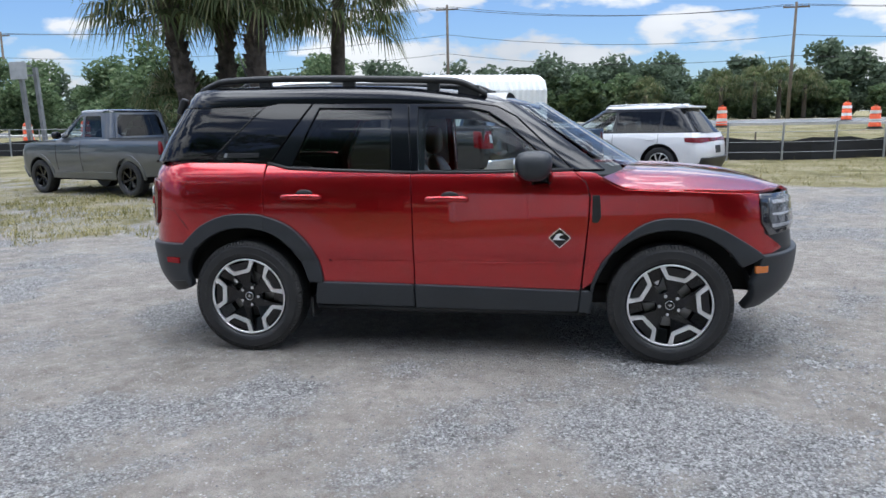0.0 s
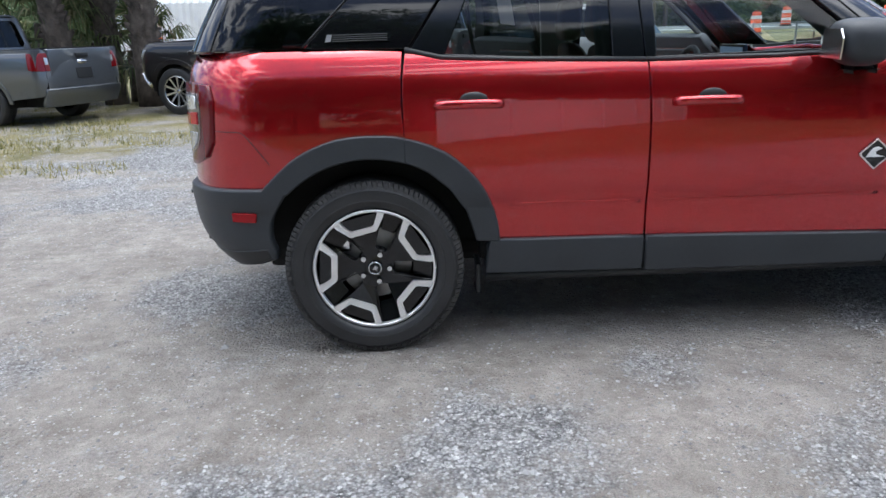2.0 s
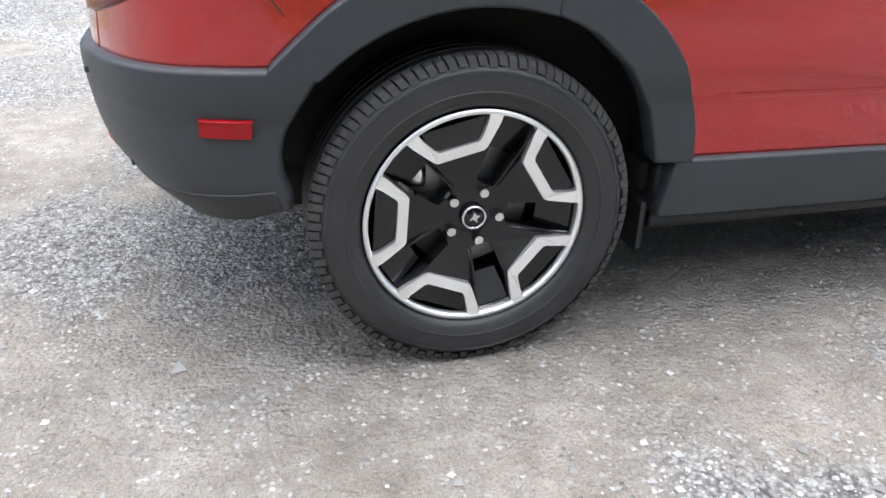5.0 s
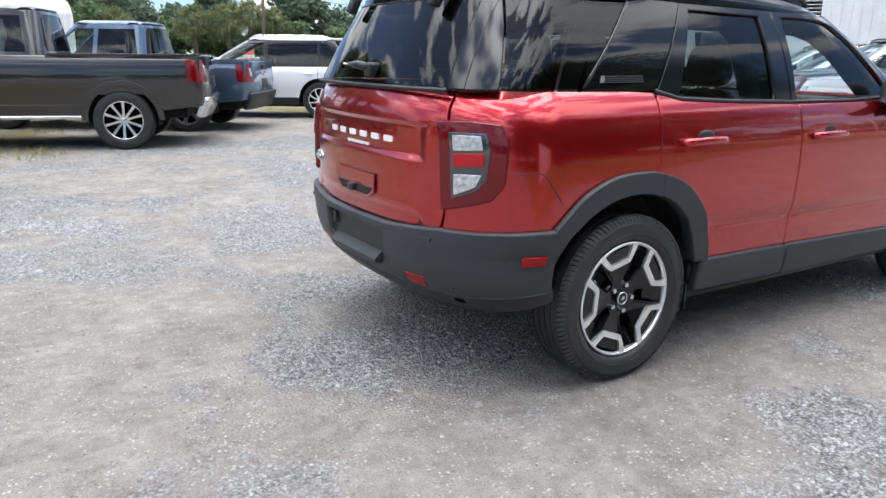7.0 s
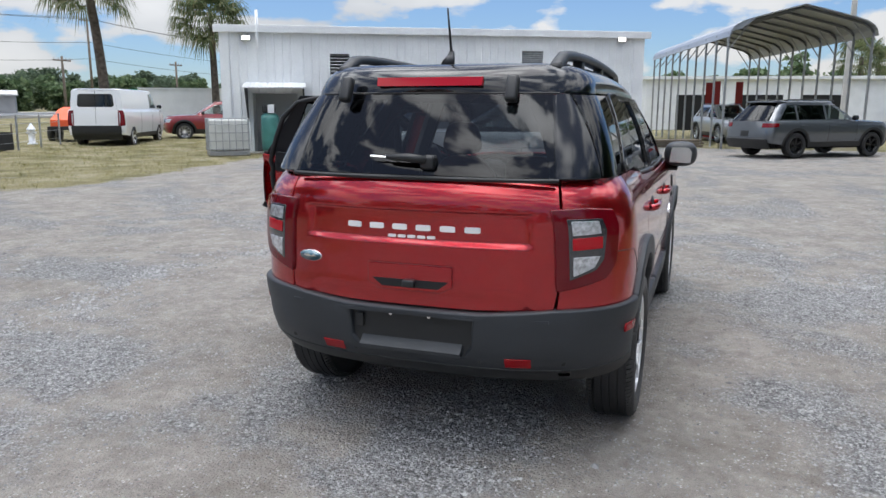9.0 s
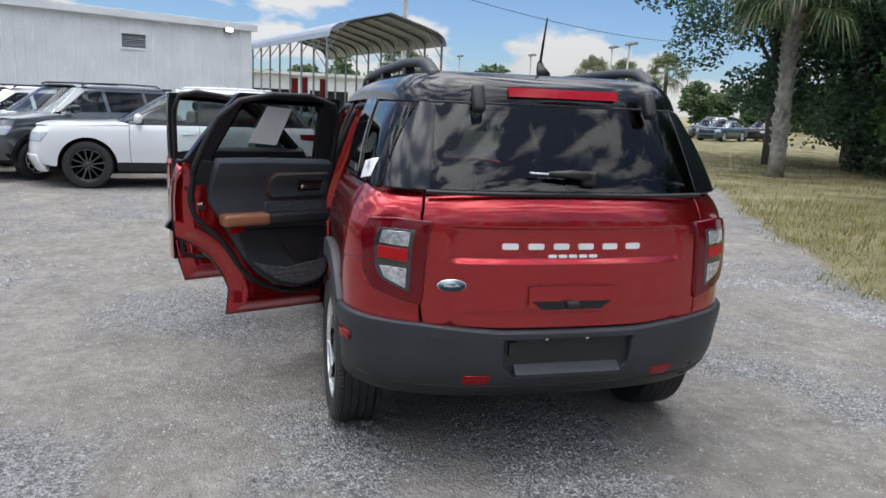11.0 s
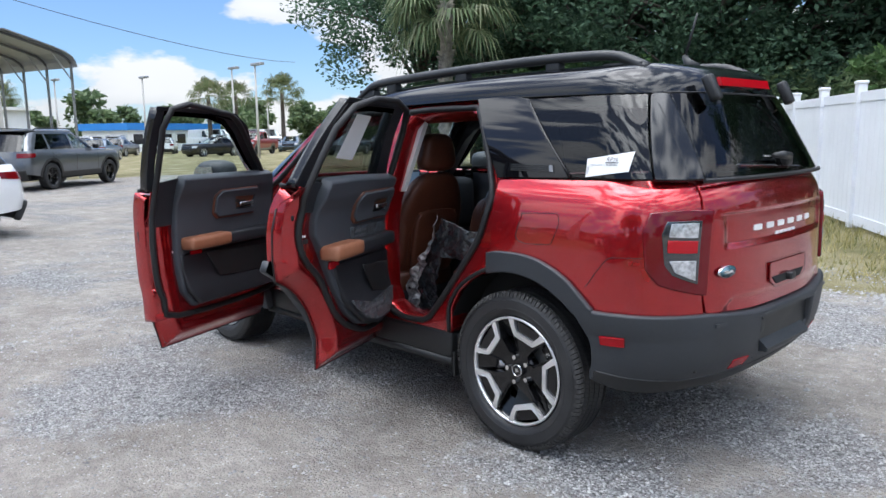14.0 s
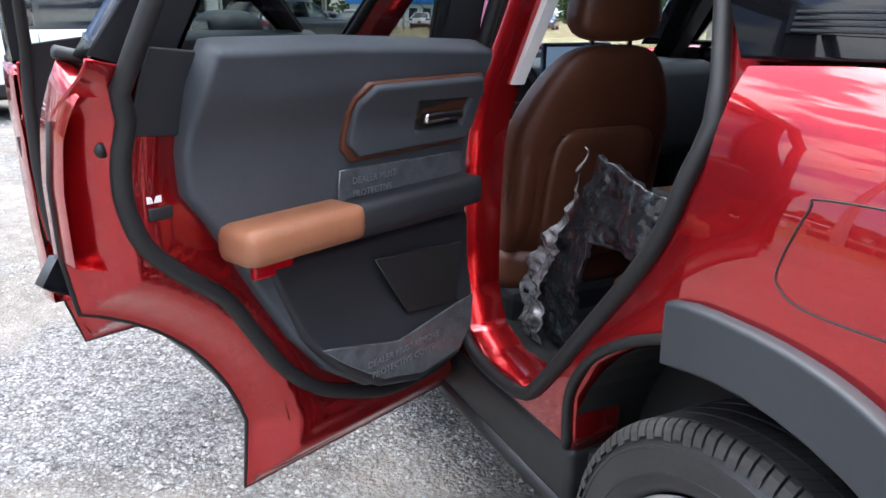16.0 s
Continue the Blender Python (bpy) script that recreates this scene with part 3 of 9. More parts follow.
def leafy(name, colors):
    m = island_material(name, colors, 0.6)
    nt = m.node_tree
    b = nt.nodes["Principled BSDF"]
    tl, mx, out = nt.nodes.new("ShaderNodeBsdfTranslucent"), nt.nodes.new("ShaderNodeMixShader"), nt.nodes["Material Output"]
    mx.inputs[0].default_value = 0.42
    ramp_out = b.inputs["Base Color"].links[0].from_socket
    nt.links.new(ramp_out, tl.inputs[0])
    nt.links.new(b.outputs[0], mx.inputs[1])
    nt.links.new(tl.outputs[0], mx.inputs[2])
    nt.links.new(mx.outputs[0], out.inputs[0])
    return m


def big_mesh(name, V, F, mat):
    me = bpy.data.meshes.new(name)
    me.from_pydata(V, [], F)
    me.materials.append(mat)
    return me


rng = np.random.default_rng(4)
# loose stones, thicker where the gravel lies thick
M["stones"] = island_material("loose_stones", [(0.18, 0.179, 0.178), (0.28, 0.279, 0.277), (0.36, 0.358, 0.354), (0.41, 0.407, 0.401), (0.50, 0.494, 0.484)])
base = np.array([(1, 0, 0), (-1, 0, 0), (0, 1, 0), (0, -1, 0), (0, 0, 1), (0, 0, -1)], float)
octf = [(0, 2, 4), (2, 1, 4), (1, 3, 4), (3, 0, 4), (2, 0, 5), (1, 2, 5), (3, 1, 5), (0, 3, 5)]
V, F, count = [], [], 0
while count < 120000:
    x, y = (rng.uniform(-6.5, 9.5), rng.uniform(-4.8, 8.0)) if rng.random() < 0.42 else (rng.uniform(-3.3, 4.0), rng.uniform(-3.8, 3.8))
    if gravel_at(x, y) ** 1.3 * 0.9 + 0.08 < rng.random():
        continue
    s = float(np.clip(rng.lognormal(-5.28, 0.40), 0.003, 0.012)) if abs(x) < 3.3 and abs(y) < 3.2 and rng.random() < 0.95 else float(np.clip(rng.lognormal(-4.85, 0.42), 0.004, 0.024))
    q = base * rng.uniform(0.65, 1.25, (6, 1)) * s * np.array([1.0, rng.uniform(0.7, 1.0), rng.uniform(0.45, 0.8)])
    a = rng.uniform(0, 6.283)
    c, t = math.cos(a), math.sin(a)
    z = rise(x, y) + 0.012 * noise.noise((x * 0.9, y * 0.9, 3)) * (0.0 if (-1.5 < x < 4.2 and -1.6 < y < 1.6) else 1.0)
    V += [(x + p[0] * c - p[1] * t, y + p[0] * t + p[1] * c, z + p[2] + s * 0.15) for p in q]
    F += [tuple(k + 6 * count for k in f) for f in octf]
    count += 1
tagged(new("gravel", big_mesh("gravel", V, F, M["stones"])), "loose grey and white gravel stones", "gravel", kind="stuff")

# dry grass
M["grass"] = island_material("dry_grass_blades", [(0.10, 0.12, 0.03), (0.17, 0.17, 0.055), (0.33, 0.28, 0.11), (0.45, 0.38, 0.19)])
V, F, count = [], [], 0
tries = 0
while count < 62000 and tries < 400000:
    tries += 1
    if rng.random() < 0.55:
        x, y = rng.uniform(-14, 26), rng.uniform(-22, 22)
    else:
        x, y = rng.uniform(-9, 9), rng.uniform(-10, 9)
    g = grass_at(x, y) + 1.5 * 0.55 * noise.noise((x * 0.9, y * 0.9, 5))
    if g < 0.5 or grass_at(x, y) < 0.22 or (-0.95 < x < 3.6 and -1.0 < y < 1.9) or (y < -2.2 and -0.8 < x < 3.0 and y > -3.2) and rng.random() < 0.9:
        continue
    z = rise(x, y)
    for b in range(3):
        h = rng.uniform(0.03, 0.11) * (1.5 if y < -6 else 1.0)
        a, w = rng.uniform(0, 6.283), rng.uniform(0.003, 0.007)
        lx, ly = rng.normal(0, 0.04, 2)
        bx, by = x + rng.normal(0, 0.03), y + rng.normal(0, 0.03)
        V += [(bx - w * math.cos(a), by - w * math.sin(a), z), (bx + w * math.cos(a), by + w * math.sin(a), z), (bx + lx, by + ly, z + h)]
        F.append((3 * count, 3 * count + 1, 3 * count + 2))
        count += 1
tagged(new("grass", big_mesh("grass", V, F, M["grass"])), "short dry yellow-green grass", "grass", kind="stuff")

# ---- road, fences, poles, barrels ----
M["asphalt"] = material("grey_asphalt", (0.16, 0.165, 0.17), 0.9, 0, 0, 0.2, 0.7, 0.3, 80.0)
M["concrete"] = material("pale_concrete", (0.50, 0.49, 0.47), 0.85, 0, 0, 0.15, 1.5, 0.2, 30.0)
M["galv"] = material("galvanised_steel", (0.38, 0.39, 0.40), 0.45, 0.7, 0, 0.2, 8.0)
M["wood"] = material("weathered_pole_wood", (0.16, 0.13, 0.10), 0.9, 0, 0, 0.3, 3.0, 0.4, 20.0)
M["black_cloth"] = material("black_silt_cloth", (0.012, 0.013, 0.015), 0.7, 0, 0, 0.25, 2.0, 0.3, 12.0)
M["orange"] = material("orange_plastic", (0.75, 0.10, 0.025), 0.5, 0, 0, 0.1, 6.0)
M["white_band"] = material("white_reflective_band", (0.75, 0.74, 0.72), 0.4)
tagged(mesh_object("road", box(-160, 160, 41, 56, 0.70, 0.88), M["asphalt"], False), "grey asphalt road beyond the fence", "road", kind="structure")
tagged(mesh_object("pavement", box(-160, 160, 37.5, 41, 0.70, 0.93), M["concrete"], False), "pale concrete strip along the road", "pavement", kind="structure")
tagged(mesh_object("pavement", box(-160, 160, 56, 58, 0.70, 0.95), M["concrete"], False), "pale concrete far edge of the road", "pavement", kind="structure")


def fence_xy(t):
    return curve(t, (-34, 24.0), (-12, 21.5), (0, 19.0), (8.7, 18.2), (10.5, 18.7), (14.3, 20.1), (18, 21.9))


silt = thing("silt_fence", "black silt cloth fence on wooden stakes", "fence")
bm = bmesh.new()
prev = None
for x in steps(-32, 14.6, 0.6):
    y = fence_xy(x) + 0.25
    z = rise(x, y)
    sag = 0.05 * math.sin(x * 2.1) + 0.03 * math.sin(x * 5)
    q = [bm.verts.new((x, y + 0.03 * math.sin(x * 3), z - 0.02)), bm.verts.new((x, y + 0.02 * math.sin(x * 4), z + 0.62 + sag))]
    if prev:
        bm.faces.new((prev[0], q[0], q[1], prev[1]))
    prev = q
cloth = part("cloth", bm, M["black_cloth"], silt, "black woven cloth")
mod = cloth.modifiers.new("thick", "SOLIDIFY")
mod.thickness = 0.006
for x in steps(-32, 14.6, 2.4):
    y = fence_xy(x) + 0.28
    part("stake", box(x - 0.02, x + 0.02, y, y + 0.04, rise(x, y) - 0.05, rise(x, y) + 0.85), M["wood"], silt)
link = thing("chain_link_fence", "low galvanised post and wire fence", "fence")
for x in steps(-32, 17.6, 1.55):
    y = fence_xy(x)
    z = rise(x, y)
    part("post", cyl((x, y, z - 0.05), (x + 0.02, y, z + 1.15), 0.032, None, 8), M["galv"], link)
for h in (0.25, 0.55, 0.85, 1.12):
    part("wire", tube([(x, fence_xy(x), rise(x, fence_xy(x)) + h) for x in steps(-32, 17.6, 1.55)], 0.007 if h < 1 else 0.016, 5), M["galv"], link)


def barrel(at, tilt=0.0):
    t = thing("traffic_barrel", "orange and white striped traffic barrel", "traffic barrel", Matrix.Translation((*at, rise(*at) if at[1] < 37.5 else 0.93 if at[1] < 41 else 0.88)), "barrels along the road")
    part("base", lathe([(0.001, 0), (0.34, 0), (0.34, 0.06), (0.28, 0.07), (0.28, 0.10)], 20, "z"), M["black_plastic"], t, "black rubber base")
    prof = [(0.27, 0.08), (0.265, 0.26), (0.25, 0.27), (0.25, 0.46), (0.24, 0.47), (0.24, 0.66), (0.225, 0.67), (0.225, 0.86), (0.20, 0.90), (0.20, 1.0), (0.15, 1.02), (0.001, 1.02)]
    body = part("body", lathe(prof, 20, "z"), M["orange"], t, "", True)
    for z in (0.30, 0.70):
        r = 0.254 if z < 0.5 else 0.244
        part("band", lathe([(r, z), (r, z + 0.15)], 20, "z"), M["white_band"], body)
    part("handle", tube([(-0.08, 0, 1.0), (-0.06, 0, 1.08), (0.06, 0, 1.08), (0.08, 0, 1.0)], 0.015, 6), M["orange"], t)
    return t


for at in ((9.6, 34.2), (16.2, 32.8), (17.2, 39.5), (20.4, 38.6), (24.5, 36.0), (-26.5, 30.5), (-24.0, 31.8), (-9.6, 25.0), (29.0, 42.0), (33.0, 45.0)):
    barrel(at)


def power_pole(at, h, lean=0.0, lamp=False):
    z = rise(*at) if at[1] < 41 else 0.85
    t = thing("utility_pole", "weathered wooden utility pole with a crossarm", "utility pole", Matrix.Translation((*at, z)))
    part("pole", tube([(0, 0, -0.3), (lean * h, 0, h)], [0.17, 0.11], 10), M["wood"], t, "", True)
    part("crossarm", box(-1.1 + lean * h, 1.1 + lean * h, -0.06, 0.06, h - 0.5, h - 0.36, 0.01), M["wood"], t)
    for x in (-1.0, -0.4, 0.5, 1.0):
        part("insulator", cyl((x + lean * h, 0, h - 0.36), (x + lean * h, 0, h - 0.18), 0.05, 0.03, 8), M["galv"], t)
    return t


poles = [((21.5, 67.0), 10.2, 0.02), ((-9.8, 68.6), 11.5, 0.0), ((-60, 70), 11.0, 0.0), ((64, 66), 10.5, 0.0)]
for at, h, lean in poles:
    power_pole(at, h, lean)
power_pole((55.7, 61.4), 5.6, 0.0)
power_pole((73.2, 61.7), 6.0, 0.0)
line_at = [(-110, 70, 11.0, 0.0), (-60, 70, 11.0, 0.0), (-9.8, 68.6, 11.5, 0.0), (21.5, 67.0, 10.2, 0.02), (64, 66, 10.5, 0.0), (120, 66, 10.5, 0.0)]
for side, drop in ((-1.0, 0.20), (0.5, 0.20), (0.0, 2.8), (0.0, 4.6)):
    pts = []
    for (xa, ya, ha, la), (xb, yb2, hb, lb) in zip(line_at, line_at[1:]):
        pa, pb = Vector((xa + side + la * ha, ya - (0.1 if drop > 1 else 0), 0.85 + ha - drop)), Vector((xb + side + lb * hb, yb2 - (0.1 if drop > 1 else 0), 0.85 + hb - drop))
        pts += [tuple(pa.lerp(pb, k / 10) - Vector((0, 0, 0.9 * (1 - (k / 5 - 1) ** 2)))) for k in range(10)]
    tagged(mesh_object("power_line", tube(pts, 0.022, 5), M["black_plastic"]), "thin black overhead power line between poles", "power line")


def concrete_pole(at, h, r0=0.17, r1=0.10, arm=True):
    t = thing("lamp_post", "pale square concrete lamp post", "lamp post", Matrix.Translation((*at, rise(*at))))
    bm = bmesh.new()
    bm_cyl(bm, (0, 0, -0.2), (0, 0, h), r0 * 1.2, r1 * 1.2, 4)
    part("pole", bm, M["concrete"], t, "", False)
    if arm:
        part("arm", tube([(0, 0, h - 0.1), (0.9, 0, h + 0.15)], 0.04, 8), M["galv"], t)
        part("lamp_head", box(0.8, 1.4, -0.13, 0.13, h + 0.08, h + 0.20, 0.03), M["galv"], t, "", True)
    return t


concrete_pole((12.2, 18.6), 9.0)
concrete_pole((44.0, -7.96), 9.4, 0.22, 0.13)
for at, h in (((40.6, -21.8), 5.9), ((49, -24.8), 6.4), ((62, -16.5), 6.0), ((56, -21), 6.0), ((66, -38), 6.0)):
    t = thing("lamp_post", "slim steel car park lamp post", "lamp post", Matrix.Translation((*at, 0)), "car park lamp posts")
    part("pole", cyl((0, 0, 0), (0, 0, h), 0.09, 0.06, 8), M["concrete"], t, "", True)
    part("lamp_head", box(-0.9, 0.3, -0.15, 0.15, h - 0.05, h + 0.12, 0.03), M["galv"], t, "", True)
tagged(mesh_object("power_line", tube([(44.0 - 0.05 * k + 0.02 * k * k, -8.0 - 1.1 * k, 9.2 - 0.25 * k + 0.008 * k * k) for k in range(0, 24)], 0.02, 5), M["black_plastic"]), "slack overhead cable from the concrete post", "power line")


def road_sign(at, h, heading):
    t = thing("road_sign", "green road sign with a white route shield on a post", "road sign", Matrix.Translation((*at, rise(*at) if at[1] < 37 else 0.85)) @ Matrix.Rotation(radians(heading), 4, "Z"))
    part("post", cyl((0, 0.03, -0.1), (0, 0.03, h), 0.04, None, 8), M["galv"], t)
    part("board", box(-0.40, 0.40, -0.03, 0.0, h - 1.02, h, 0.01), material("sign_green", (0.01, 0.22, 0.13), 0.4), t, "green board")
    part("shield", prism([(-0.15, h - 0.80), (0.15, h - 0.80), (0.20, h - 0.6), (0.15, h - 0.42), (-0.15, h - 0.42), (-0.20, h - 0.6)], 0.035, 0.04, lambda u, v, d: (u, -d, v)), M["white"], t, "white shield")
    part("word_bar", box(-0.28, 0.28, -0.04, -0.03, h - 0.28, h - 0.14), M["white"], t, "white word bar")


road_sign((25.5, 40.3), 1.35, -30)
road_sign((34.0, 32.7), 1.95, -40)
# white arch-roofed sheds by the road
M["white_metal"] = material("white_ribbed_metal", (0.80, 0.815, 0.815), 0.45, 0.0, 0.0, 0.08, 1.2, 0.05, 30.0)
for (sx, sy), hd in (((-9.2, 26.8), 10), ((-1.8, 27.4), 25)):
    sh = thing("storage_shed", "white ribbed metal shed with a rounded roof", "shed", Matrix.Translation((sx, sy, rise(sx, sy))) @ Matrix.Rotation(radians(hd), 4, "Z"))
    bm = bmesh.new()
    sec = [(-1.3, 0.0), (-1.3, 2.1), (-1.1, 2.5), (-0.6, 2.72), (0, 2.8), (0.6, 2.72), (1.1, 2.5), (1.3, 2.1), (1.3, 0.0)]
    rows3 = [[bm.verts.new((x, y, z + 0.0)) for y, z in [(a * (1 + (0.03 if k % 2 else 0)), b + (0.05 if k % 2 else 0) * (b > 0.1)) for a, b in sec]] for k, x in enumerate(steps(-2.6, 2.6, 0.13))]
    for a, b in zip(rows3, rows3[1:]):
        for k in range(len(sec) - 1):
            bm.faces.new((a[k], a[k + 1], b[k + 1], b[k]))
    bm.faces.new(rows3[0]), bm.faces.new(rows3[-1])
    part("shell", bm, M["white_metal"], sh)
# portal frame of grey posts at the yard's edge
pf = thing("post_frame", "pair of tall grey posts with a crosspiece", "frame", Matrix.Translation((-21.5, 21.0, rise(-21.5, 21))) @ Matrix.Rotation(radians(-25), 4, "Z"))
for x in (-0.35, 0.45):
    part("post", box(x - 0.12, x + 0.12, -0.12, 0.12, 0, 3.6, 0.01), M["galv"], pf)
part("crosspiece", box(-0.55, 0.7, -0.15, 0.15, 3.5, 3.9, 0.02), M["galv"], pf)

# ---- metal building ----
BL, BR = Vector((17.2, 14.0)), Vector((24.1, 1.43))
bdir = (BR - BL).normalized()
bm4 = Matrix.Translation((BL.x, BL.y, 0)) @ Matrix.Rotation(math.atan2(bdir.y, bdir.x), 4, "Z") @ Matrix.Diagonal((0.89, 0.93, 0.964, 1))
# in its own frame: s along the wall, +y outwards from the yard (behind the wall)
bld = thing("metal_building", "white ribbed metal building with an awning and louvred vents", "building", bm4)
LEN, EAVE = 16.1, 4.12
out = -1 if (Matrix.Rotation(math.atan2(bdir.y, bdir.x), 2) @ Vector((0, -1))).dot(Vector((-3.9, 0)) - BL) > 0 else 1


def wall_sheet(s0, s1, z0, z1, y=0.0):
    bm = bmesh.new()
    pts = []
    s = s0
    while s < s1 - 1e-6:
        for ds, dy in ((0.0, 0.0), (0.22, 0.0), (0.235, 0.028), (0.265, 0.028), (0.28, 0.0)):
            if s + ds <= s1:
                pts.append((s + ds, y + out * dy))
        s += 0.30
    pts.append((s1, y))
    low = [bm.verts.new((a, b, z0)) for a, b in pts]
    top = [bm.verts.new((a, b, z1)) for a, b in pts]
    for k in range(len(pts) - 1):
        bm.faces.new((low[k], low[k + 1], top[k + 1], top[k]))
    return bm


def bpart(name, s0, s1, d0, d1, z0, z1, mat, parent=None, label="", bevel=0.0):
    return part(name, box(s0, s1, *sorted((out * d0, out * d1)), z0, z1, bevel), mat, parent or bld, label)


for s0, s1, z0, z1 in ((0.0, 0.96, 0.0, EAVE), (0.96, 2.62, 2.02, EAVE), (2.62, 3.84, 0, EAVE), (3.84, 4.60, 0, 2.62), (3.84, 4.60, 3.38, EAVE), (4.60, 11.2, 0, EAVE), (11.2, 12.1, 0, 3.08), (11.2, 12.1, 3.56, EAVE), (12.1, LEN, 0, EAVE)):
    part("wall", wall_sheet(s0, s1, z0, z1), M["white_metal"], bld)
bld_inner = bpart("alcove_back", 0.7, 2.9, -1.3, -1.2, 0, 2.1, M["headliner"], None, "pale back of the alcove")
for s in (0.94, 2.62):
    bpart("alcove_side", s, s + 0.04, -1.25, 0.0, 0, 2.05, M["white_metal"])
bpart("alcove_top", 0.94, 2.66, -1.25, 0.0, 2.02, 2.06, M["white_metal"])
bpart("end_wall", -0.1, 0.0, -9.0, 0.02, 0, EAVE + 0.05, M["white_metal"], None, "white end wall")
bpart("end_wall", LEN, LEN + 0.1, -9.0, 0.02, 0, EAVE + 0.05, M["white_metal"], None, "white end wall")
bpart("roof", -0.25, LEN + 0.25, -9.1, 0.16, EAVE, EAVE + 0.10, M["galv"], None, "low-pitched metal roof")
bpart("eave_trim", -0.3, LEN + 0.3, 0.05, 0.20, EAVE - 0.10, EAVE + 0.14, M["white_metal"], None, "white eave trim", 0.015)
bpart("corner_trim", -0.12, 0.22, 0.0, 0.06, 0, EAVE, M["white_metal"], None, "white corner trim", 0.01)
bpart("corner_trim", LEN - 0.35, LEN + 0.10, 0.0, 0.06, 0, EAVE, M["white_metal"], None, "white corner trim", 0.01)
bpart("foundation", -0.15, LEN + 0.15, 0.06, 0.5, -0.05, 0.05, M["concrete"], None, "concrete foundation edge")
for s0, s1, z0, z1 in ((3.84, 4.60, 2.62, 3.38), (11.2, 12.1, 3.08, 3.56)):
    v = bpart("vent", s0, s1, -0.14, -0.10, z0, z1, M["dark"], None, "dark louvred wall vent")
    for k in range(7):
        z = z0 + (z1 - z0) * (k + 0.5) / 7
        part("louvre", box(s0 + 0.03, s1 - 0.03, *sorted((out * 0.0, out * -0.09)), z - 0.012, z + 0.012, 0, Matrix.Translation((0, 0, z)) @ Matrix.Rotation(radians(30 * out), 4, "X") @ Matrix.Translation((0, 0, -z))), M["galv"], v)
    for a, b, c, d in ((s0 - 0.04, s0 + 0.02, z0 - 0.04, z1 + 0.04), (s1 - 0.02, s1 + 0.04, z0 - 0.04, z1 + 0.04), (s0 + 0.02, s1 - 0.02, z0 - 0.04, z0 + 0.02), (s0 + 0.02, s1 - 0.02, z1 - 0.02, z1 + 0.04)):
        part("vent_frame", box(a, b, *sorted((out * -0.02, out * 0.045)), c, d), M["white_metal"], v)
M["flood"] = emitter("flood_lamp_glow", (1.0, 0.97, 0.9), 3.0)
for s, z in ((0.85, 3.84), (15.2, 3.98)):
    f = bpart("flood_lamp", s - 0.16, s + 0.16, 0.03, 0.20, z - 0.10, z + 0.08, M["galv"], None, "wall flood lamp", 0.01)
    part("lamp_face", box(s - 0.14, s + 0.14, *sorted((out * 0.20, out * 0.21)), z - 0.07, z + 0.06), M["flood"], f)
part("vent_pipe", tube([(1.25, out * 0.12, 3.45), (1.25, out * 0.16, 3.55), (1.25, out * 0.16, 4.75)], 0.055, 10), M["white_metal"], bld, "white vent pipe", True)
aw = part("awning", prism([(0.72, 0.0), (2.95, 0.0), (2.95, 0.95), (0.72, 0.95)], 0, 0.04, lambda u, v, h: (u, out * (0.03 + v), 2.34 - 0.18 * v + h)), M["white_metal"], bld, "white corrugated awning")
for s in steps(0.8, 2.9, 0.16):
    part("awning_rib", tube([(s, out * 0.05, 2.385), (s, out * 0.99, 2.215)], 0.02, 6), M["white_metal"], aw)
for s in (0.80, 2.86):
    part("awning_brace", prism([(0.03, 2.30), (0.90, 2.16), (0.03, 1.05)], -0.02, 0.02, lambda u, v, h: (s + h, out * u, v)), M["black_plastic"], aw, "dark side panel of the awning")
T0 = bm4 @ Matrix.Translation((1.62, out * 0.55, 0))
tank = thing("compressor_tank", "green upright compressor tank in the alcove", "tank", T0)
M["tank_green"] = material("tank_green", (0.06, 0.22, 0.19), 0.45, 0, 0.2, 0.15, 4.0)
part("vessel", lathe([(0.001, 0.05), (0.25, 0.07), (0.32, 0.14), (0.33, 0.25), (0.33, 1.15), (0.30, 1.28), (0.18, 1.36), (0.001, 1.38)], 24, "z"), M["tank_green"], tank, "", True)
part("motor", box(-0.25, 0.2, -0.2, 0.2, 1.36, 1.62, 0.04), M["black_plastic"], tank, "", True)
part("control_box", box(-0.05, 0.18, -0.30 , 0.30, 1.36, 1.64, 0.01), M["white_metal"], tank, "white control box")
part("skirt", lathe([(0.28, 0.0), (0.28, 0.10)], 20, "z"), M["tank_green"], tank)
bb = thing("plastic_crate", "blue plastic crates stacked by the tank", "crate", bm4 @ Matrix.Translation((2.22, out * 0.45, 0)))
M["blue_plastic"] = material("blue_plastic", (0.02, 0.14, 0.42), 0.45, 0, 0, 0.1, 6.0)
part("crate", box(-0.22, 0.22, -0.2, 0.2, 0.0, 0.34, 0.02), M["blue_plastic"], bb)
part("crate", box(-0.2, 0.2, -0.18, 0.2, 0.34, 0.66, 0.02, Matrix.Rotation(radians(8), 4, "Z")), M["blue_plastic"], bb)
# intermediate bulk container
ibc = thing("bulk_container", "white plastic bulk container in a wire cage", "container", Matrix.Translation((16.1, 13.2, 0.02)) @ Matrix.Rotation(radians(-48), 4, "Z"))
part("bottle", box(-0.58, 0.58, -0.48, 0.48, 0.15, 1.10, 0.06), material("milky_plastic", (0.62, 0.63, 0.60), 0.5, 0, 0, 0.12, 3.0), ibc, "milky white plastic bottle", True)
part("pallet", box(-0.6, 0.6, -0.5, 0.5, 0.0, 0.14, 0.01), M["galv"], ibc)
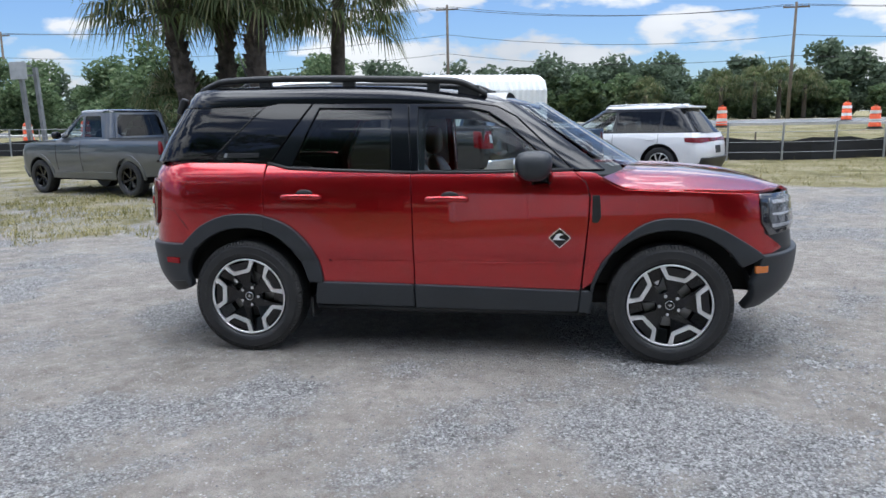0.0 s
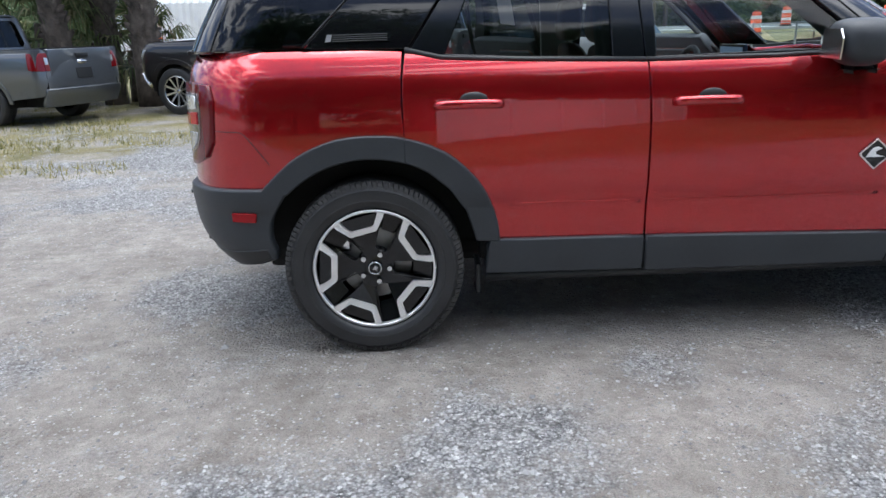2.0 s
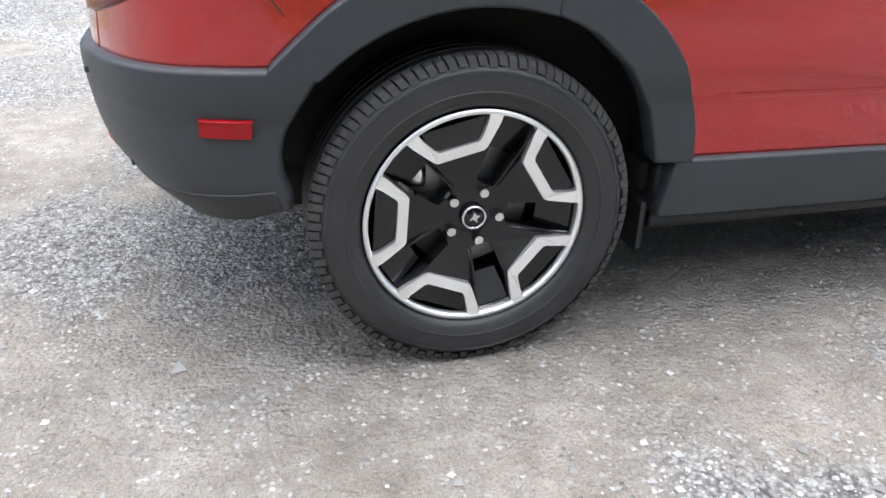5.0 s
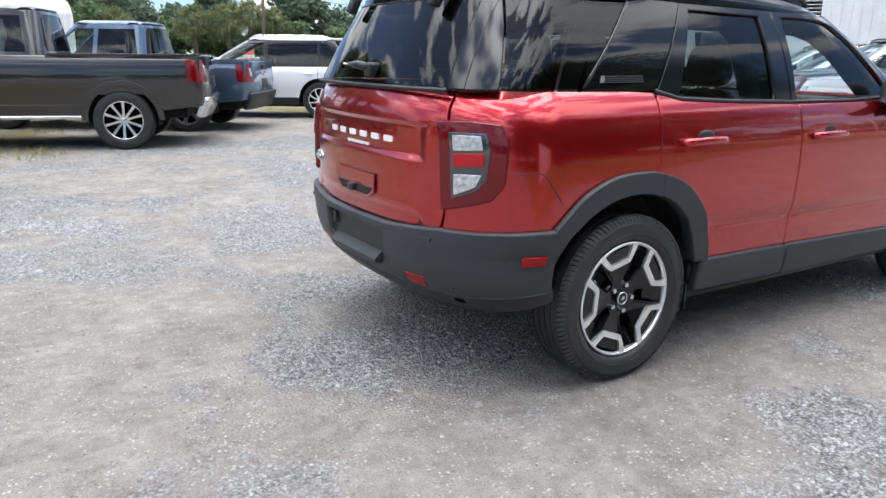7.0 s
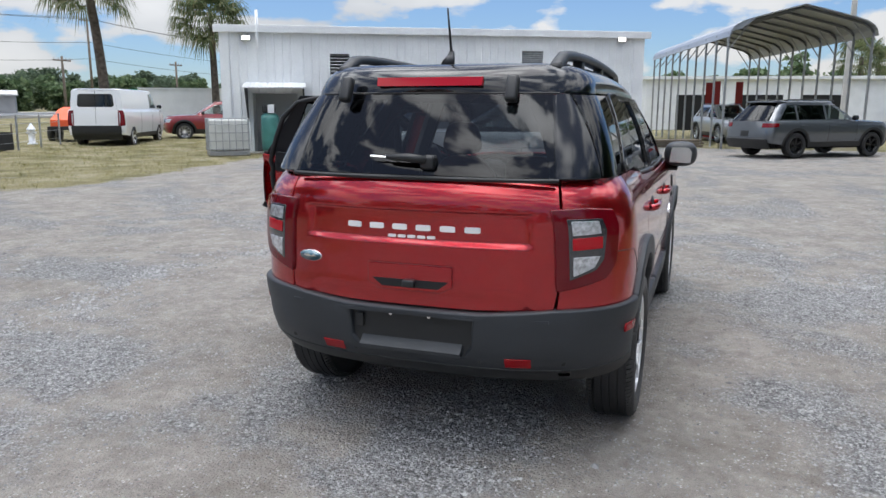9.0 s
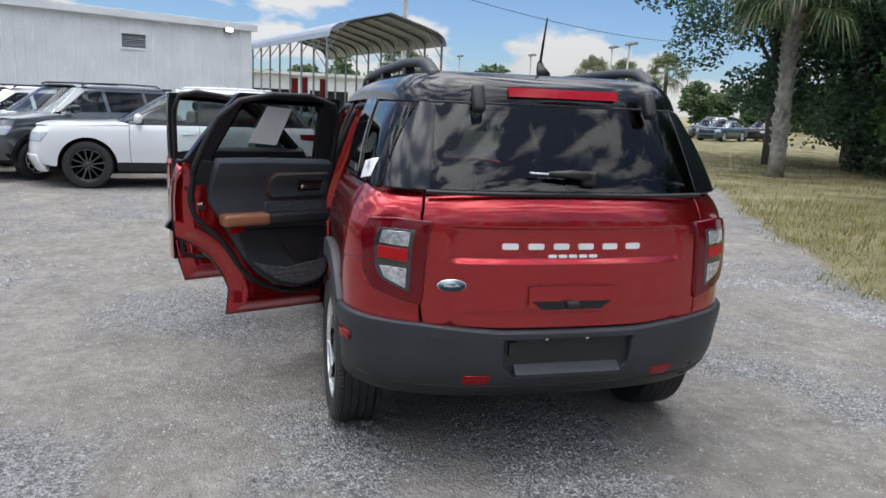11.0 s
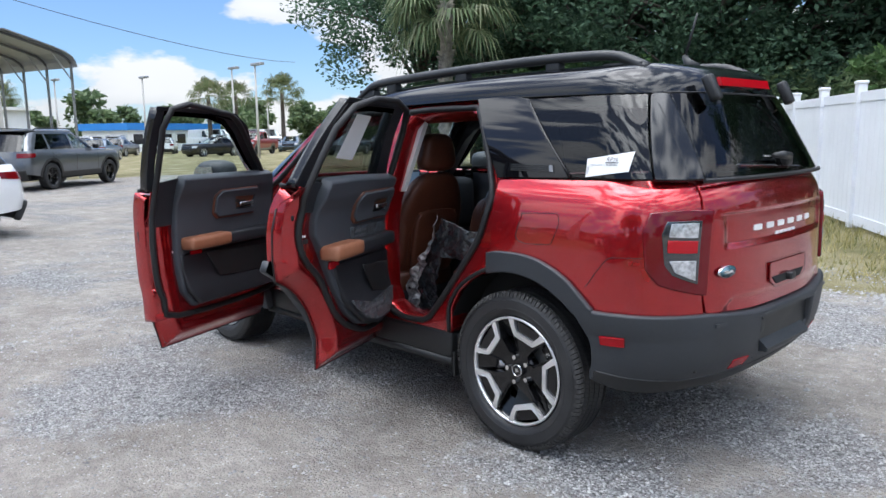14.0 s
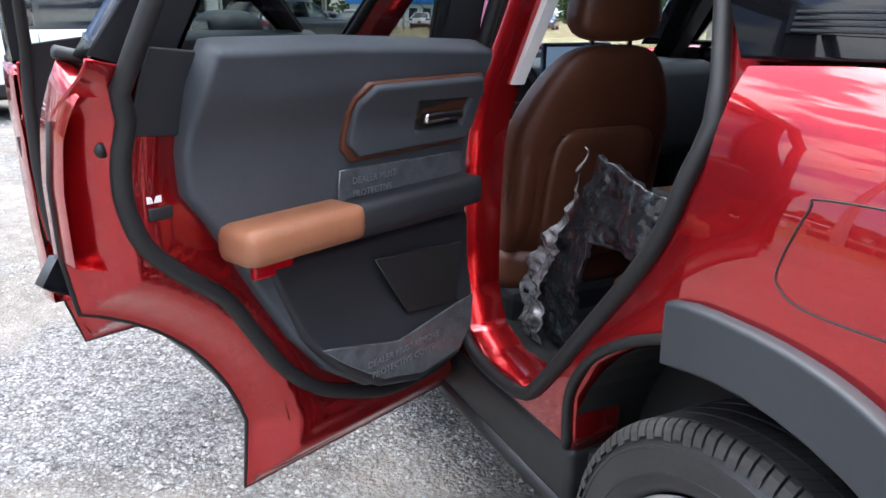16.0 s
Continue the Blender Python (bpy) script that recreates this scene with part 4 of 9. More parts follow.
for z in (0.2, 0.45, 0.7, 0.95, 1.12):
    part("cage_bar", tube([(-0.61, -0.51, z), (0.61, -0.51, z), (0.61, 0.51, z), (-0.61, 0.51, z)], 0.012, 6, True), M["galv"], ibc)
for k in range(7):
    for y in (-0.515, 0.515):
        part("cage_bar", cyl((-0.6 + 0.2 * k, y, 0.14), (-0.6 + 0.2 * k, y, 1.13), 0.011, None, 6), M["galv"], ibc)
for k in range(5):
    for x in (-0.615, 0.615):
        part("cage_bar", cyl((x, -0.4 + 0.2 * k, 0.14), (x, -0.4 + 0.2 * k, 1.13), 0.011, None, 6), M["galv"], ibc)

# ---- carport ----
cax = Vector((0.965, 0.262))
cp = thing("carport", "open steel carport with a grey ribbed roof", "carport", Matrix.Translation((25.5, -1.45, 0)) @ Matrix.Rotation(math.atan2(cax.y, cax.x), 4, "Z"))
CW, CL, CE, CR = 4.95, 13.5, 4.15, 5.02
M["roof_steel"] = material("pale_roof_steel", (0.42, 0.44, 0.47), 0.42, 0.7, 0, 0.1, 1.0)
M["bow_steel"] = material("dull_bow_steel", (0.16, 0.165, 0.17), 0.5, 0.6, 0, 0.2, 4.0)


def arch_line(y, z0=0.0):
    t = abs(y + CW / 2) / (CW / 2)
    return curve(t, (0.0, CR), (0.45, CR - 0.28), (0.80, CR - 0.52), (0.93, CR - 0.66), (1.0, CE + 0.02)) if t < 1 else CE


ysec = [0.06, 0.03, 0.0, -0.10, -0.35, -0.8, -1.5, -2.0, -CW / 2, -2.95, -3.45, -4.15, -4.6, -4.85, -CW, -CW - 0.03, -CW - 0.06]
bm = bmesh.new()
rows4 = []
for x in steps(-0.25, CL + 0.25, 0.5):
    rows4.append([bm.verts.new((x, y, (arch_line(min(0, max(-CW, y))) if -CW < y < 0 else CE - 0.22 * (abs(y + CW / 2) - CW / 2) / 0.06 + 0.0) + 0.05)) for y in ysec])
for a, b in zip(rows4, rows4[1:]):
    for k in range(len(ysec) - 1):
        bm.faces.new((a[k], a[k + 1], b[k + 1], b[k]))
rf = part("roof", bm, M["roof_steel"], cp, "grey ribbed steel roof sheet")
rf.modifiers.new("thick", "SOLIDIFY").thickness = 0.03
for k, x in enumerate(steps(0.05, CL - 0.05, 1.5)):
    fr = part("frame_bow", tube([(x, y, arch_line(y) - 0.04) for y in ysec[2:-2]], 0.045, 6), M["bow_steel"], cp, "galvanised roof bow", True)
    for y in (0.0, -CW):
        part("post", box(x - 0.035, x + 0.035, y - 0.035, y + 0.035, 0, CE, 0.0), M["galv"], fr, "galvanised post")
        sg = -1 if y == 0 else 1
        part("brace", tube([(x, y, CE - 0.65), (x, y + sg * 0.75, arch_line(y + sg * 0.75) - 0.04)], 0.025, 6), M["galv"], fr)
part("gable", prism([(0.0, CE), (-0.10, arch_line(-0.10)), (-0.35, arch_line(-0.35)), (-0.8, arch_line(-0.8)), (-0.8, arch_line(-0.8) - 0.02), (-0.35, CE + 0.1)], -0.02, 0.02, lambda u, v, h: (h - 0.2, u, v)), M["roof_steel"], cp)
for x, y in ((8.5, -2.0), (9.4, -3.3), (10.6, -2.2)):
    lp = thing("lift_post", "red two-post vehicle lift column", "lift", Matrix.Translation((25.5 + cax.x * x - cax.y * y * 1.0, -1.45 + cax.y * x + cax.x * y, 0)))
    part("column", box(-0.16, 0.16, -0.16, 0.16, 0, 2.7, 0.01), material("lift_red", (0.35, 0.02, 0.015), 0.5), lp)
    part("foot", box(-0.3, 0.3, -0.3, 0.3, 0, 0.04), M["galv"], lp)
    part("carriage", box(-0.2, 0.2, -0.22, 0.22, 0.5, 0.9, 0.02), M["black_plastic"], lp)
# timber pile
wp = thing("timber_pile", "low pile of weathered boards by the carport", "timber pile", Matrix.Translation((26.6, 0.6, 0)) @ Matrix.Rotation(radians(-60), 4, "Z"))
for k in range(16):
    rr = random.Random(k)
    a, b = -1.2 + rr.random() * 0.4, 0.9 + rr.random() * 0.5
    y = -0.6 + 0.22 * (k % 6)
    z = 0.02 + 0.10 * (k // 6)
    part("board", box(a, b, y, y + 0.18, z, z + 0.07, 0.006, Matrix.Rotation(radians(rr.uniform(-6, 6)), 4, "Z")), M["wood"], wp)

# ---- white vinyl fence ----
vf = thing("vinyl_fence", "white vinyl privacy fence with square posts", "fence")
M["vinyl"] = material("white_vinyl", (0.80, 0.82, 0.85), 0.4, 0, 0, 0.05, 2.0)
fa, fb2 = Vector((6.29, -15.5)), Vector((0.45, -6.98))
nf = 6
fdir = (fb2 - fa).normalized()
for k in range(nf + 1):
    p = fa.lerp(fb2, k / nf)
    part("post", box(-0.065, 0.065, -0.065, 0.065, 0, 2.05, 0.008, Matrix.Translation((p.x, p.y, 0)) @ Matrix.Rotation(math.atan2(fdir.y, fdir.x), 4, "Z")), M["vinyl"], vf)
    part("post_cap", box(-0.08, 0.08, -0.08, 0.08, 2.05, 2.10, 0.02, Matrix.Translation((p.x, p.y, 0)) @ Matrix.Rotation(math.atan2(fdir.y, fdir.x), 4, "Z")), M["vinyl"], vf)
    if k < nf:
        L2 = (fb2 - fa).length / nf
        mm = Matrix.Translation((p.x, p.y, 0)) @ Matrix.Rotation(math.atan2(fdir.y, fdir.x), 4, "Z")
        for z0, z1 in ((0.05, 0.20), (1.80, 1.94)):
            part("rail", box(0.065, L2 - 0.065, -0.025, 0.025, z0, z1, 0.006, mm), M["vinyl"], vf)
        nb = 8
        for j in range(nb):
            x0b = 0.065 + (L2 - 0.13) * j / nb
            part("board", box(x0b + 0.002, x0b + (L2 - 0.13) / nb - 0.002, -0.012, 0.012, 0.2, 1.80, 0.004, mm), M["vinyl"], vf)

# ---- gooseneck trailer ----
tr = thing("gooseneck_trailer", "black gooseneck trailer with cloth-draped neck on the grass", "trailer", Matrix.Translation((7.4, -11.15, 0)) @ Matrix.Rotation(radians(-62), 4, "Z") @ Matrix.Scale(1.10, 4))
M["trailer"] = material("black_trailer_paint", (0.014, 0.015, 0.017), 0.5, 0, 0, 0.2, 3.0)
part("neck_top", box(-1.2, 1.3, -0.85, 0.85, 2.32, 2.46, 0.02), M["trailer"], tr, "black neck deck")
part("neck_beam", box(-0.9, 1.2, -0.55, -0.42, 2.0, 2.32, 0.01), M["trailer"], tr)
part("neck_beam", box(-0.9, 1.2, 0.42, 0.55, 2.0, 2.32, 0.01), M["trailer"], tr)
for y in (-0.55, 0.42):
    part("riser", prism([(0.85, 2.3), (1.25, 2.3), (1.9, 1.15), (1.25, 0.95), (0.95, 1.0)], y, y + 0.13, lambda u, v, h: (u, h, v)), M["trailer"], tr)
    part("jack_leg", box(0.35, 0.50, y, y + 0.14, 0.02, 1.9, 0.01), M["trailer"], tr, "black jack leg")
    part("jack_foot", box(0.28, 0.57, y - 0.06, y + 0.2, 0.0, 0.03), M["trailer"], tr)
part("bed", box(1.0, 6.2, -1.1, 1.1, 0.72, 0.98, 0.01), M["trailer"], tr, "black flat trailer bed")
part("crossbar", box(0.36, 0.5, -0.55, 0.55, 0.95, 1.1, 0.01), M["trailer"], tr)
part("toolbox", box(0.55, 1.0, -0.5, 0.5, 0.70, 1.0, 0.02), M["trailer"], tr)
for x in (3.2, 4.1):
    for s in (-1, 1):
        part("wheel", lathe([(0.18, -0.11), (0.30, -0.12), (0.37, -0.10), (0.38, 0.0), (0.37, 0.10), (0.30, 0.12), (0.18, 0.11)], 28, "y", (x, s * 0.95, 0.38)), M["rubber"], tr, "trailer tyre", True)
drape = bmesh.new()
prevr = None
for i in range(15):
    u = -0.35 + 1.1 * i / 14
    row = []
    for j in range(21):
        v = -0.92 + 1.84 * j / 20
        hang = max(0.0, abs(v) - 0.50)
        z = 2.50 + 0.05 * math.sin(7 * u + 4 * v) + 0.04 * math.sin(13 * v) - hang * 2.3 * (0.7 + 0.4 * math.sin(5 * u))
        row.append(drape.verts.new((u + 0.05 * math.sin(9 * v), v * (1 - 0.10 * (hang > 0)) + 0.03 * math.sin(11 * u), z)))
    if prevr:
        for k in range(20):
            drape.faces.new((prevr[k], prevr[k + 1], row[k + 1], row[k]))
    prevr = row
dr = part("cloth", drape, M["black_cloth"], tr, "crumpled black cloth thrown over the neck", True)
dr.modifiers.new("thick", "SOLIDIFY").thickness = 0.02
part("strap", box(0.15, 0.30, -0.60, -0.575, 1.0, 1.75, 0.01), material("red_strap", (0.45, 0.03, 0.02), 0.7), tr, "hanging red strap")

# ---- palms ----
M["palm_leaf"] = leafy("palm_leaves", [(0.06, 0.085, 0.035), (0.10, 0.135, 0.055), (0.15, 0.18, 0.08), (0.25, 0.23, 0.13)])
# brighter copies of leaf and bark for one palm: sunlight put into the colour
M["palm_lit"] = leafy("palm_leaves_sunlit", [(0.08, 0.125, 0.06), (0.13, 0.185, 0.09), (0.19, 0.25, 0.13), (0.29, 0.30, 0.19)])
M["palm_trunk"] = material("palm_bark", (0.075, 0.06, 0.048), 0.95, 0, 0, 0.5, 6.0, 1.0, 14.0, (0.17, 0.14, 0.115))
M["palm_bark_lit"] = material("sunlit_palm_bark", (0.20, 0.185, 0.16), 0.95, 0, 0, 0.4, 5.0, 0.8, 14.0, (0.36, 0.33, 0.28))


def palm(at, h, lean, seed, crown=2.0, fronds=64, boots=True, leaf="palm_leaf", r=0.17, z0=None, low=-0.55):
    rr = random.Random(seed)
    t = thing("cabbage_palm", "cabbage palm with fan fronds and rough trunk", "palm tree", Matrix.Translation((*at, rise(*at) if z0 is None else z0)), "palms")
    path = [(lean[0] * h * k / 8 * (k / 8), lean[1] * h * k / 8 * (k / 8), h * k / 8 - (0.1 if k == 0 else 0)) for k in range(9)]
    bm = tube(path, [r * (1.2 - 0.35 * k / 8) for k in range(9)], 12)
    if boots:
        for k in range(150):
            z = rr.uniform(0.12, 0.98)
            i = z * 8
            p = Vector(path[int(i)]).lerp(Vector(path[min(8, int(i) + 1)]), i - int(i))
            a = rr.uniform(0, 6.283)
            d = Vector((math.cos(a), math.sin(a), 0))
            w = d.cross(Vector((0, 0, 1))) * 0.05
            q = [p + d * r * 0.8 + w, p + d * r * 0.8 - w, p + d * (r + rr.uniform(0.05, 0.14)) - w * 0.6 + Vector((0, 0, 0.22)), p + d * (r + 0.08) + w * 0.6 + Vector((0, 0, 0.24))]
            vs_ = [bm.verts.new(v) for v in q] + [bm.verts.new(p + Vector((0, 0, 0.2)))]
            bm.faces.new(vs_[:4]), bm.faces.new((vs_[3], vs_[2], vs_[4])), bm.faces.new((vs_[0], vs_[3], vs_[4])), bm.faces.new((vs_[2], vs_[1], vs_[4]))
    part("trunk", bm, M["palm_bark_lit" if leaf == "palm_lit" else "palm_trunk"], t, "rough brown-grey trunk", True)
    V, F = [], []
    top = Vector(path[-1])
    for k in range(fronds):
        a = k * 2.39996 + rr.uniform(-0.2, 0.2)
        up = 1.30 - (1.30 - low) * (k / fronds) + rr.uniform(-0.15, 0.15)
        L = crown * rr.uniform(0.45, 0.62)
        d = Vector((math.cos(a) * math.cos(up), math.sin(a) * math.cos(up), math.sin(up)))
        side = d.cross(Vector((0, 0, 1)))
        side = side.normalized() if side.length > 0.1 else Vector((1, 0, 0))
        nrm = side.cross(d).normalized()
        hub = top + d * L - Vector((0, 0, 0.10 * L))
        # stalk
        i = len(V)
        V += [tuple(top + side * 0.02), tuple(top - side * 0.02), tuple(hub - side * 0.012), tuple(hub + side * 0.012)]
        F.append((i, i + 1, i + 2, i + 3))
        n2 = 26
        for j in range(n2):
            th = (j / (n2 - 1) - 0.5) * 4.1
            ln = crown * rr.uniform(0.34, 0.47) * (1 - 0.30 * abs(th) / 2.05)
            e = (d * math.cos(th) + side * math.sin(th)).normalized()
            w = (nrm.cross(e)).normalized() * 0.025 * crown / 2
            mid = hub + e * ln * 0.6 + nrm * 0.05 * rr.uniform(-1, 1)
            tip = hub + e * ln - Vector((0, 0, ln * rr.uniform(0.35, 0.95)))
            i = len(V)
            V += [tuple(hub + w * 0.4), tuple(hub - w * 0.4), tuple(mid - w), tuple(mid + w), tuple(tip)]
            F += [(i, i + 1, i + 2, i + 3), (i + 3, i + 2, i + 4)]
    cr = new("crown", big_mesh("crown", V, F, M[leaf]))
    cr.parent = t
    cr["label"] = "crown of drooping fan fronds"
    return t


palm((-6.85, 11.5), 4.6, (-0.13, 0.0), 1, 2.2, 66, True, "palm_leaf", 0.21, None, -0.42)
palm((-6.35, 12.5), 4.85, (-0.03, 0.02), 2, 2.2, 66, True, "palm_leaf", 0.21, None, -0.42)
palm((-5.35, 11.8), 4.75, (0.03, 0.0), 3, 2.2, 66, True, "palm_leaf", 0.23, None, -0.42)
palm((-4.0, 13.9), 4.6, (0.03, 0.0), 4, 2.3, 66, False, "palm_leaf", 0.19, None, -0.45)
palm((-7.75, 12.5), 1.7, (0.05, 0.0), 5, 1.8, 40, False)
palm((-6.1, 13.2), 1.1, (0.0, 0.0), 6, 1.6, 30, False)
palm((28.6, 30.0), 7.3, (-0.07, 0.02), 7, 2.9, 40, False, "palm_leaf", 0.24)
palm((34.7, 27.4), 6.3, (-0.02, 0.0), 8, 2.9, 60, False, "palm_leaf", 0.2)
palm((14.5, -13.05), 5.35, (0.0, 0.0), 9, 2.5, 54, True, "palm_lit", 0.19)
for k, (x, y, h) in enumerate(((20, 73, 3.6), (17, 74, 3.2), (22.5, 74, 3.8), (25, 74.5, 3.3), (9.5, 73, 2.6), (-3, 73, 2.4), (60, -36, 5.5), (63, -30, 5.0), (70, -14, 5.0), (66, -12, 5.5), (76, -40, 6))):
    palm((x, y), h, (0, 0), 20 + k, 2.6, 34, False, "palm_leaf", 0.2, 0.85 if y > 40 else 0.0)

# ---- broadleaf trees ----
M["bark"] = material("grey_brown_bark", (0.09, 0.075, 0.062), 0.95, 0, 0, 0.35, 4.0, 0.7, 18.0)
M["leaf_dark"] = leafy("oak_leaves", [(0.036, 0.075, 0.046), (0.056, 0.112, 0.065), (0.082, 0.150, 0.089), (0.119, 0.195, 0.121)])
M["leaf_mid"] = leafy("mixed_leaves", [(0.065, 0.105, 0.050), (0.100, 0.155, 0.072), (0.145, 0.205, 0.098), (0.200, 0.255, 0.135)])
M["leaf_light"] = leafy("young_leaves", [(0.051, 0.100, 0.034), (0.085, 0.160, 0.054), (0.136, 0.220, 0.081)])


# far leaves lightened and greyed: distance haze put into their colour
M["leaf_far"] = leafy("hazed_belt_leaves", [(0.075, 0.105, 0.068), (0.100, 0.140, 0.088), (0.130, 0.175, 0.110), (0.165, 0.210, 0.140)])


def leaf_cloud(V, F, rr, centre, rad, count, size, flat=0.75, core=0.52):
    """Leaves in clumps round a centre, denser towards the shell."""
    for k in range(count):
        d = Vector((rr.gauss(0, 1), rr.gauss(0, 1), rr.gauss(0, 1)))
        d.normalize()
        rad2 = rad * (core + (1.15 - core) * rr.random() ** 0.7)
        p = Vector(centre) + Vector((d.x * rad2, d.y * rad2, d.z * rad2 * flat))
        a = Vector((rr.gauss(0, 1), rr.gauss(0, 1), rr.gauss(0, 0.6))).normalized()
        b = a.cross(Vector((rr.gauss(0, 1), rr.gauss(0, 1), rr.gauss(0, 1)))).normalized()
        s = size * rr.uniform(0.6, 1.3)
        i = len(V)
        V += [tuple(p - a * s), tuple(p + b * s * 0.45), tuple(p + a * s), tuple(p - b * s * 0.45)]
        F.append((i, i + 1, i + 2, i + 3))


def tree(at, h, spread, seed, leaf="leaf_dark", clumps=34, per=190, size=0.11, low=0.25, label="dark green oak tree with dense crown", z0=None):
    rr = random.Random(seed)
    t = thing("oak_tree", label, "tree", Matrix.Translation((*at, rise(*at) if z0 is None else z0)), "trees")
    bm = tube([(0, 0, -0.1), (0.1, 0, h * 0.2), (0.0, 0.1, h * 0.45), (0.1, 0.1, h * 0.75)], [0.05 * h ** 0.8, 0.038 * h ** 0.8, 0.028 * h ** 0.8, 0.012 * h ** 0.8], 9)
    V, F = [], []
    for k in range(clumps):
        a, u = rr.uniform(0, 6.283), rr.random()
        z = h * (low + (1 - low) * u)
        rr2 = spread * math.sin(math.pi * (0.16 + 0.74 * u)) ** 0.7 * math.sqrt(rr.uniform(0.05, 1))
        c = (rr2 * math.cos(a), rr2 * math.sin(a), z)
        leaf_cloud(V, F, rr, c, spread * rr.uniform(0.17, 0.31), per, size)
        if k % 3 == 0:
            s = (0.05, 0.05, h * rr.uniform(0.2, 0.5))
            bm_tube(bm, [s, (c[0] * 0.5, c[1] * 0.5, (s[2] + z) / 2 + 0.2), c], [0.012 * h ** 0.8, 0.007 * h ** 0.8, 0.002 * h], 6)
    part("trunk", bm, M["bark"], t, "grey-brown trunk and limbs", True)
    cr = new("crown", big_mesh("crown", V, F, M[leaf]))
    cr.parent = t
    return t


# wood behind the trailer and the white fence
spots = [((19.4, -16.7), 11.5, 4.6), ((17.2, -18.2), 12.5, 4.6), ((13.5, -20.0), 12, 4.6), ((10.0, -20.8), 13, 4.8), ((6.8, -21.5), 12, 4.6), ((3.4, -20.5), 12.5, 4.4), ((0.2, -18.5), 12, 4.2), ((-2.6, -15.6), 12, 4.2)]
proto = [tree(spots[0][0], 11.5, 4.6, 1, "leaf_dark", 74, 470, 0.105, 0.32), tree(spots[1][0], 12.5, 4.6, 2, "leaf_dark", 74, 470, 0.105, 0.10), tree(spots[2][0], 12.0, 4.6, 3, "leaf_dark", 74, 470, 0.105, 0.06)]
for k, (at, h, sp) in enumerate(spots[3:]):
    copy_thing(proto[k % 3], Matrix.Translation((*at, 0)) @ Matrix.Rotation(k * 1.7, 4, "Z") @ Matrix.Scale(0.95 + 0.04 * (k % 4), 4))
for k, at in enumerate(((21.5, -22), (18.5, -23), (14, -25), (9.5, -26), (4.5, -26), (0, -24), (-4.5, -20), (-7, -16.5))):
    copy_thing(proto[(k + 1) % 3], Matrix.Translation((*at, -0.5)) @ Matrix.Rotation(k * 2.1, 4, "Z") @ Matrix.Scale(1.05, 4))
V, F = [], []
rr = random.Random(5)
for k in range(150):
    u = k / 149
    x, y = 17.5 - 17.0 * u + rr.uniform(-0.8, 0.8), -17.2 - 2.4 * math.sin(math.pi * u) + 3.2 * u * u + rr.uniform(-1.2, 0.5)
    leaf_cloud(V, F, rr, (x, y, rr.uniform(0.3, 2.6)), rr.uniform(0.5, 1.1), 150, 0.12, 0.9)
tagged(new("undergrowth", big_mesh("undergrowth", V, F, M["leaf_mid"])), "dense green undergrowth at the wood's edge", "bushes", kind="stuff")
for k, (x, y, h) in enumerate(((13.2, -16.6, 4.0), (2.0, -14.6, 4.6), (10.2, -17.6, 3.4), (0.2, -13.4, 5.0))):
    tree((x, y), h, 1.35, 40 + k, "leaf_light", 26, 120, 0.10, 0.25, "light green young tree at the wood's edge")

# far belts of trees
def belt(name, pts, heights, leaf, seed, label, size=0.36, per=48, z0=0.85):
    rr = random.Random(seed)
    V, F = [], []
    for (x, y) in pts:
        h = rr.uniform(*heights)
        for k in range(13):
            a, u = rr.uniform(0, 6.283), rr.random()
            r2 = h * 0.42 * math.sin(math.pi * (0.18 + 0.72 * u)) * rr.random() ** 0.5
            leaf_cloud(V, F, rr, (x + r2 * math.cos(a), y + r2 * math.sin(a), z0 + h * (0.08 + 0.80 * u)), h * rr.uniform(0.14, 0.24), per * 3, size, 0.75, 0.25)
    tagged(new(name, big_mesh(name, V, F, M[leaf])), label, "trees", kind="stuff")


rr = random.Random(8)
belt("treeline", [(x + rr.uniform(-2, 2), 84 + rr.uniform(-6, 8)) for x in np.arange(-64, 34, 1.7)], (5.6, 8.2), "leaf_far", 1, "dark belt of trees beyond the road")
belt("treeline", [(x + rr.uniform(-2, 2), 84 + rr.uniform(-6, 8)) for x in np.arange(34, 122, 2.0)], (4.4, 6.6), "leaf_far", 11, "lower green belt of trees beyond the road")
belt("treeline", [(x + rr.uniform(-2, 2), 78 + rr.uniform(-4, 3)) for x in np.arange(-60, 118, 2.4)], (3.2, 5.0), "leaf_mid", 2, "lighter shrubs before the belt of trees")
belt("treeline", [(-36 + rr.uniform(-3, 3), 44 + rr.uniform(-2, 3)), (-31, 46), (-27, 42.5), (-40, 45), (-45, 47), (-50, 45), (-22, 47), (-16, 50), (-42, 52), (-56, 50)], (5.0, 7.2), "leaf_mid", 3, "green trees beside the road", size=0.21, per=110)
belt("treeline", [(95 + rr.uniform(-5, 5), y) for y in range(-95, 30, 5)], (5.0, 8.5), "leaf_mid", 4, "belt of trees behind the car park", z0=0.0, size=0.5, per=32)
belt("treeline", [(x, -52 - 0.2 * x + rr.uniform(-4, 4)) for x in range(38, 90, 5)], (6.0, 9.0), "leaf_mid", 5, "green trees beside the car park", z0=0.0, size=0.5, per=32)
belt("treeline", [(110 + rr.uniform(-5, 5), y) for y in range(30, 85, 4)], (3.6, 5.0), "leaf_dark", 6, "far trees beyond the side road", z0=0.3, size=0.5, per=32)
# belt added out of view, to darken what paint and glass reflect
belt("treeline", [(x, -70 + rr.uniform(-4, 4)) for x in range(-70, 36, 6)] + [(-60 + rr.uniform(-4, 4), y) for y in range(-64, 40, 7)], (8.0, 11.0), "leaf_dark", 7, "unseen dark trees behind the yard, for reflections", z0=0.0, size=0.5, per=32)

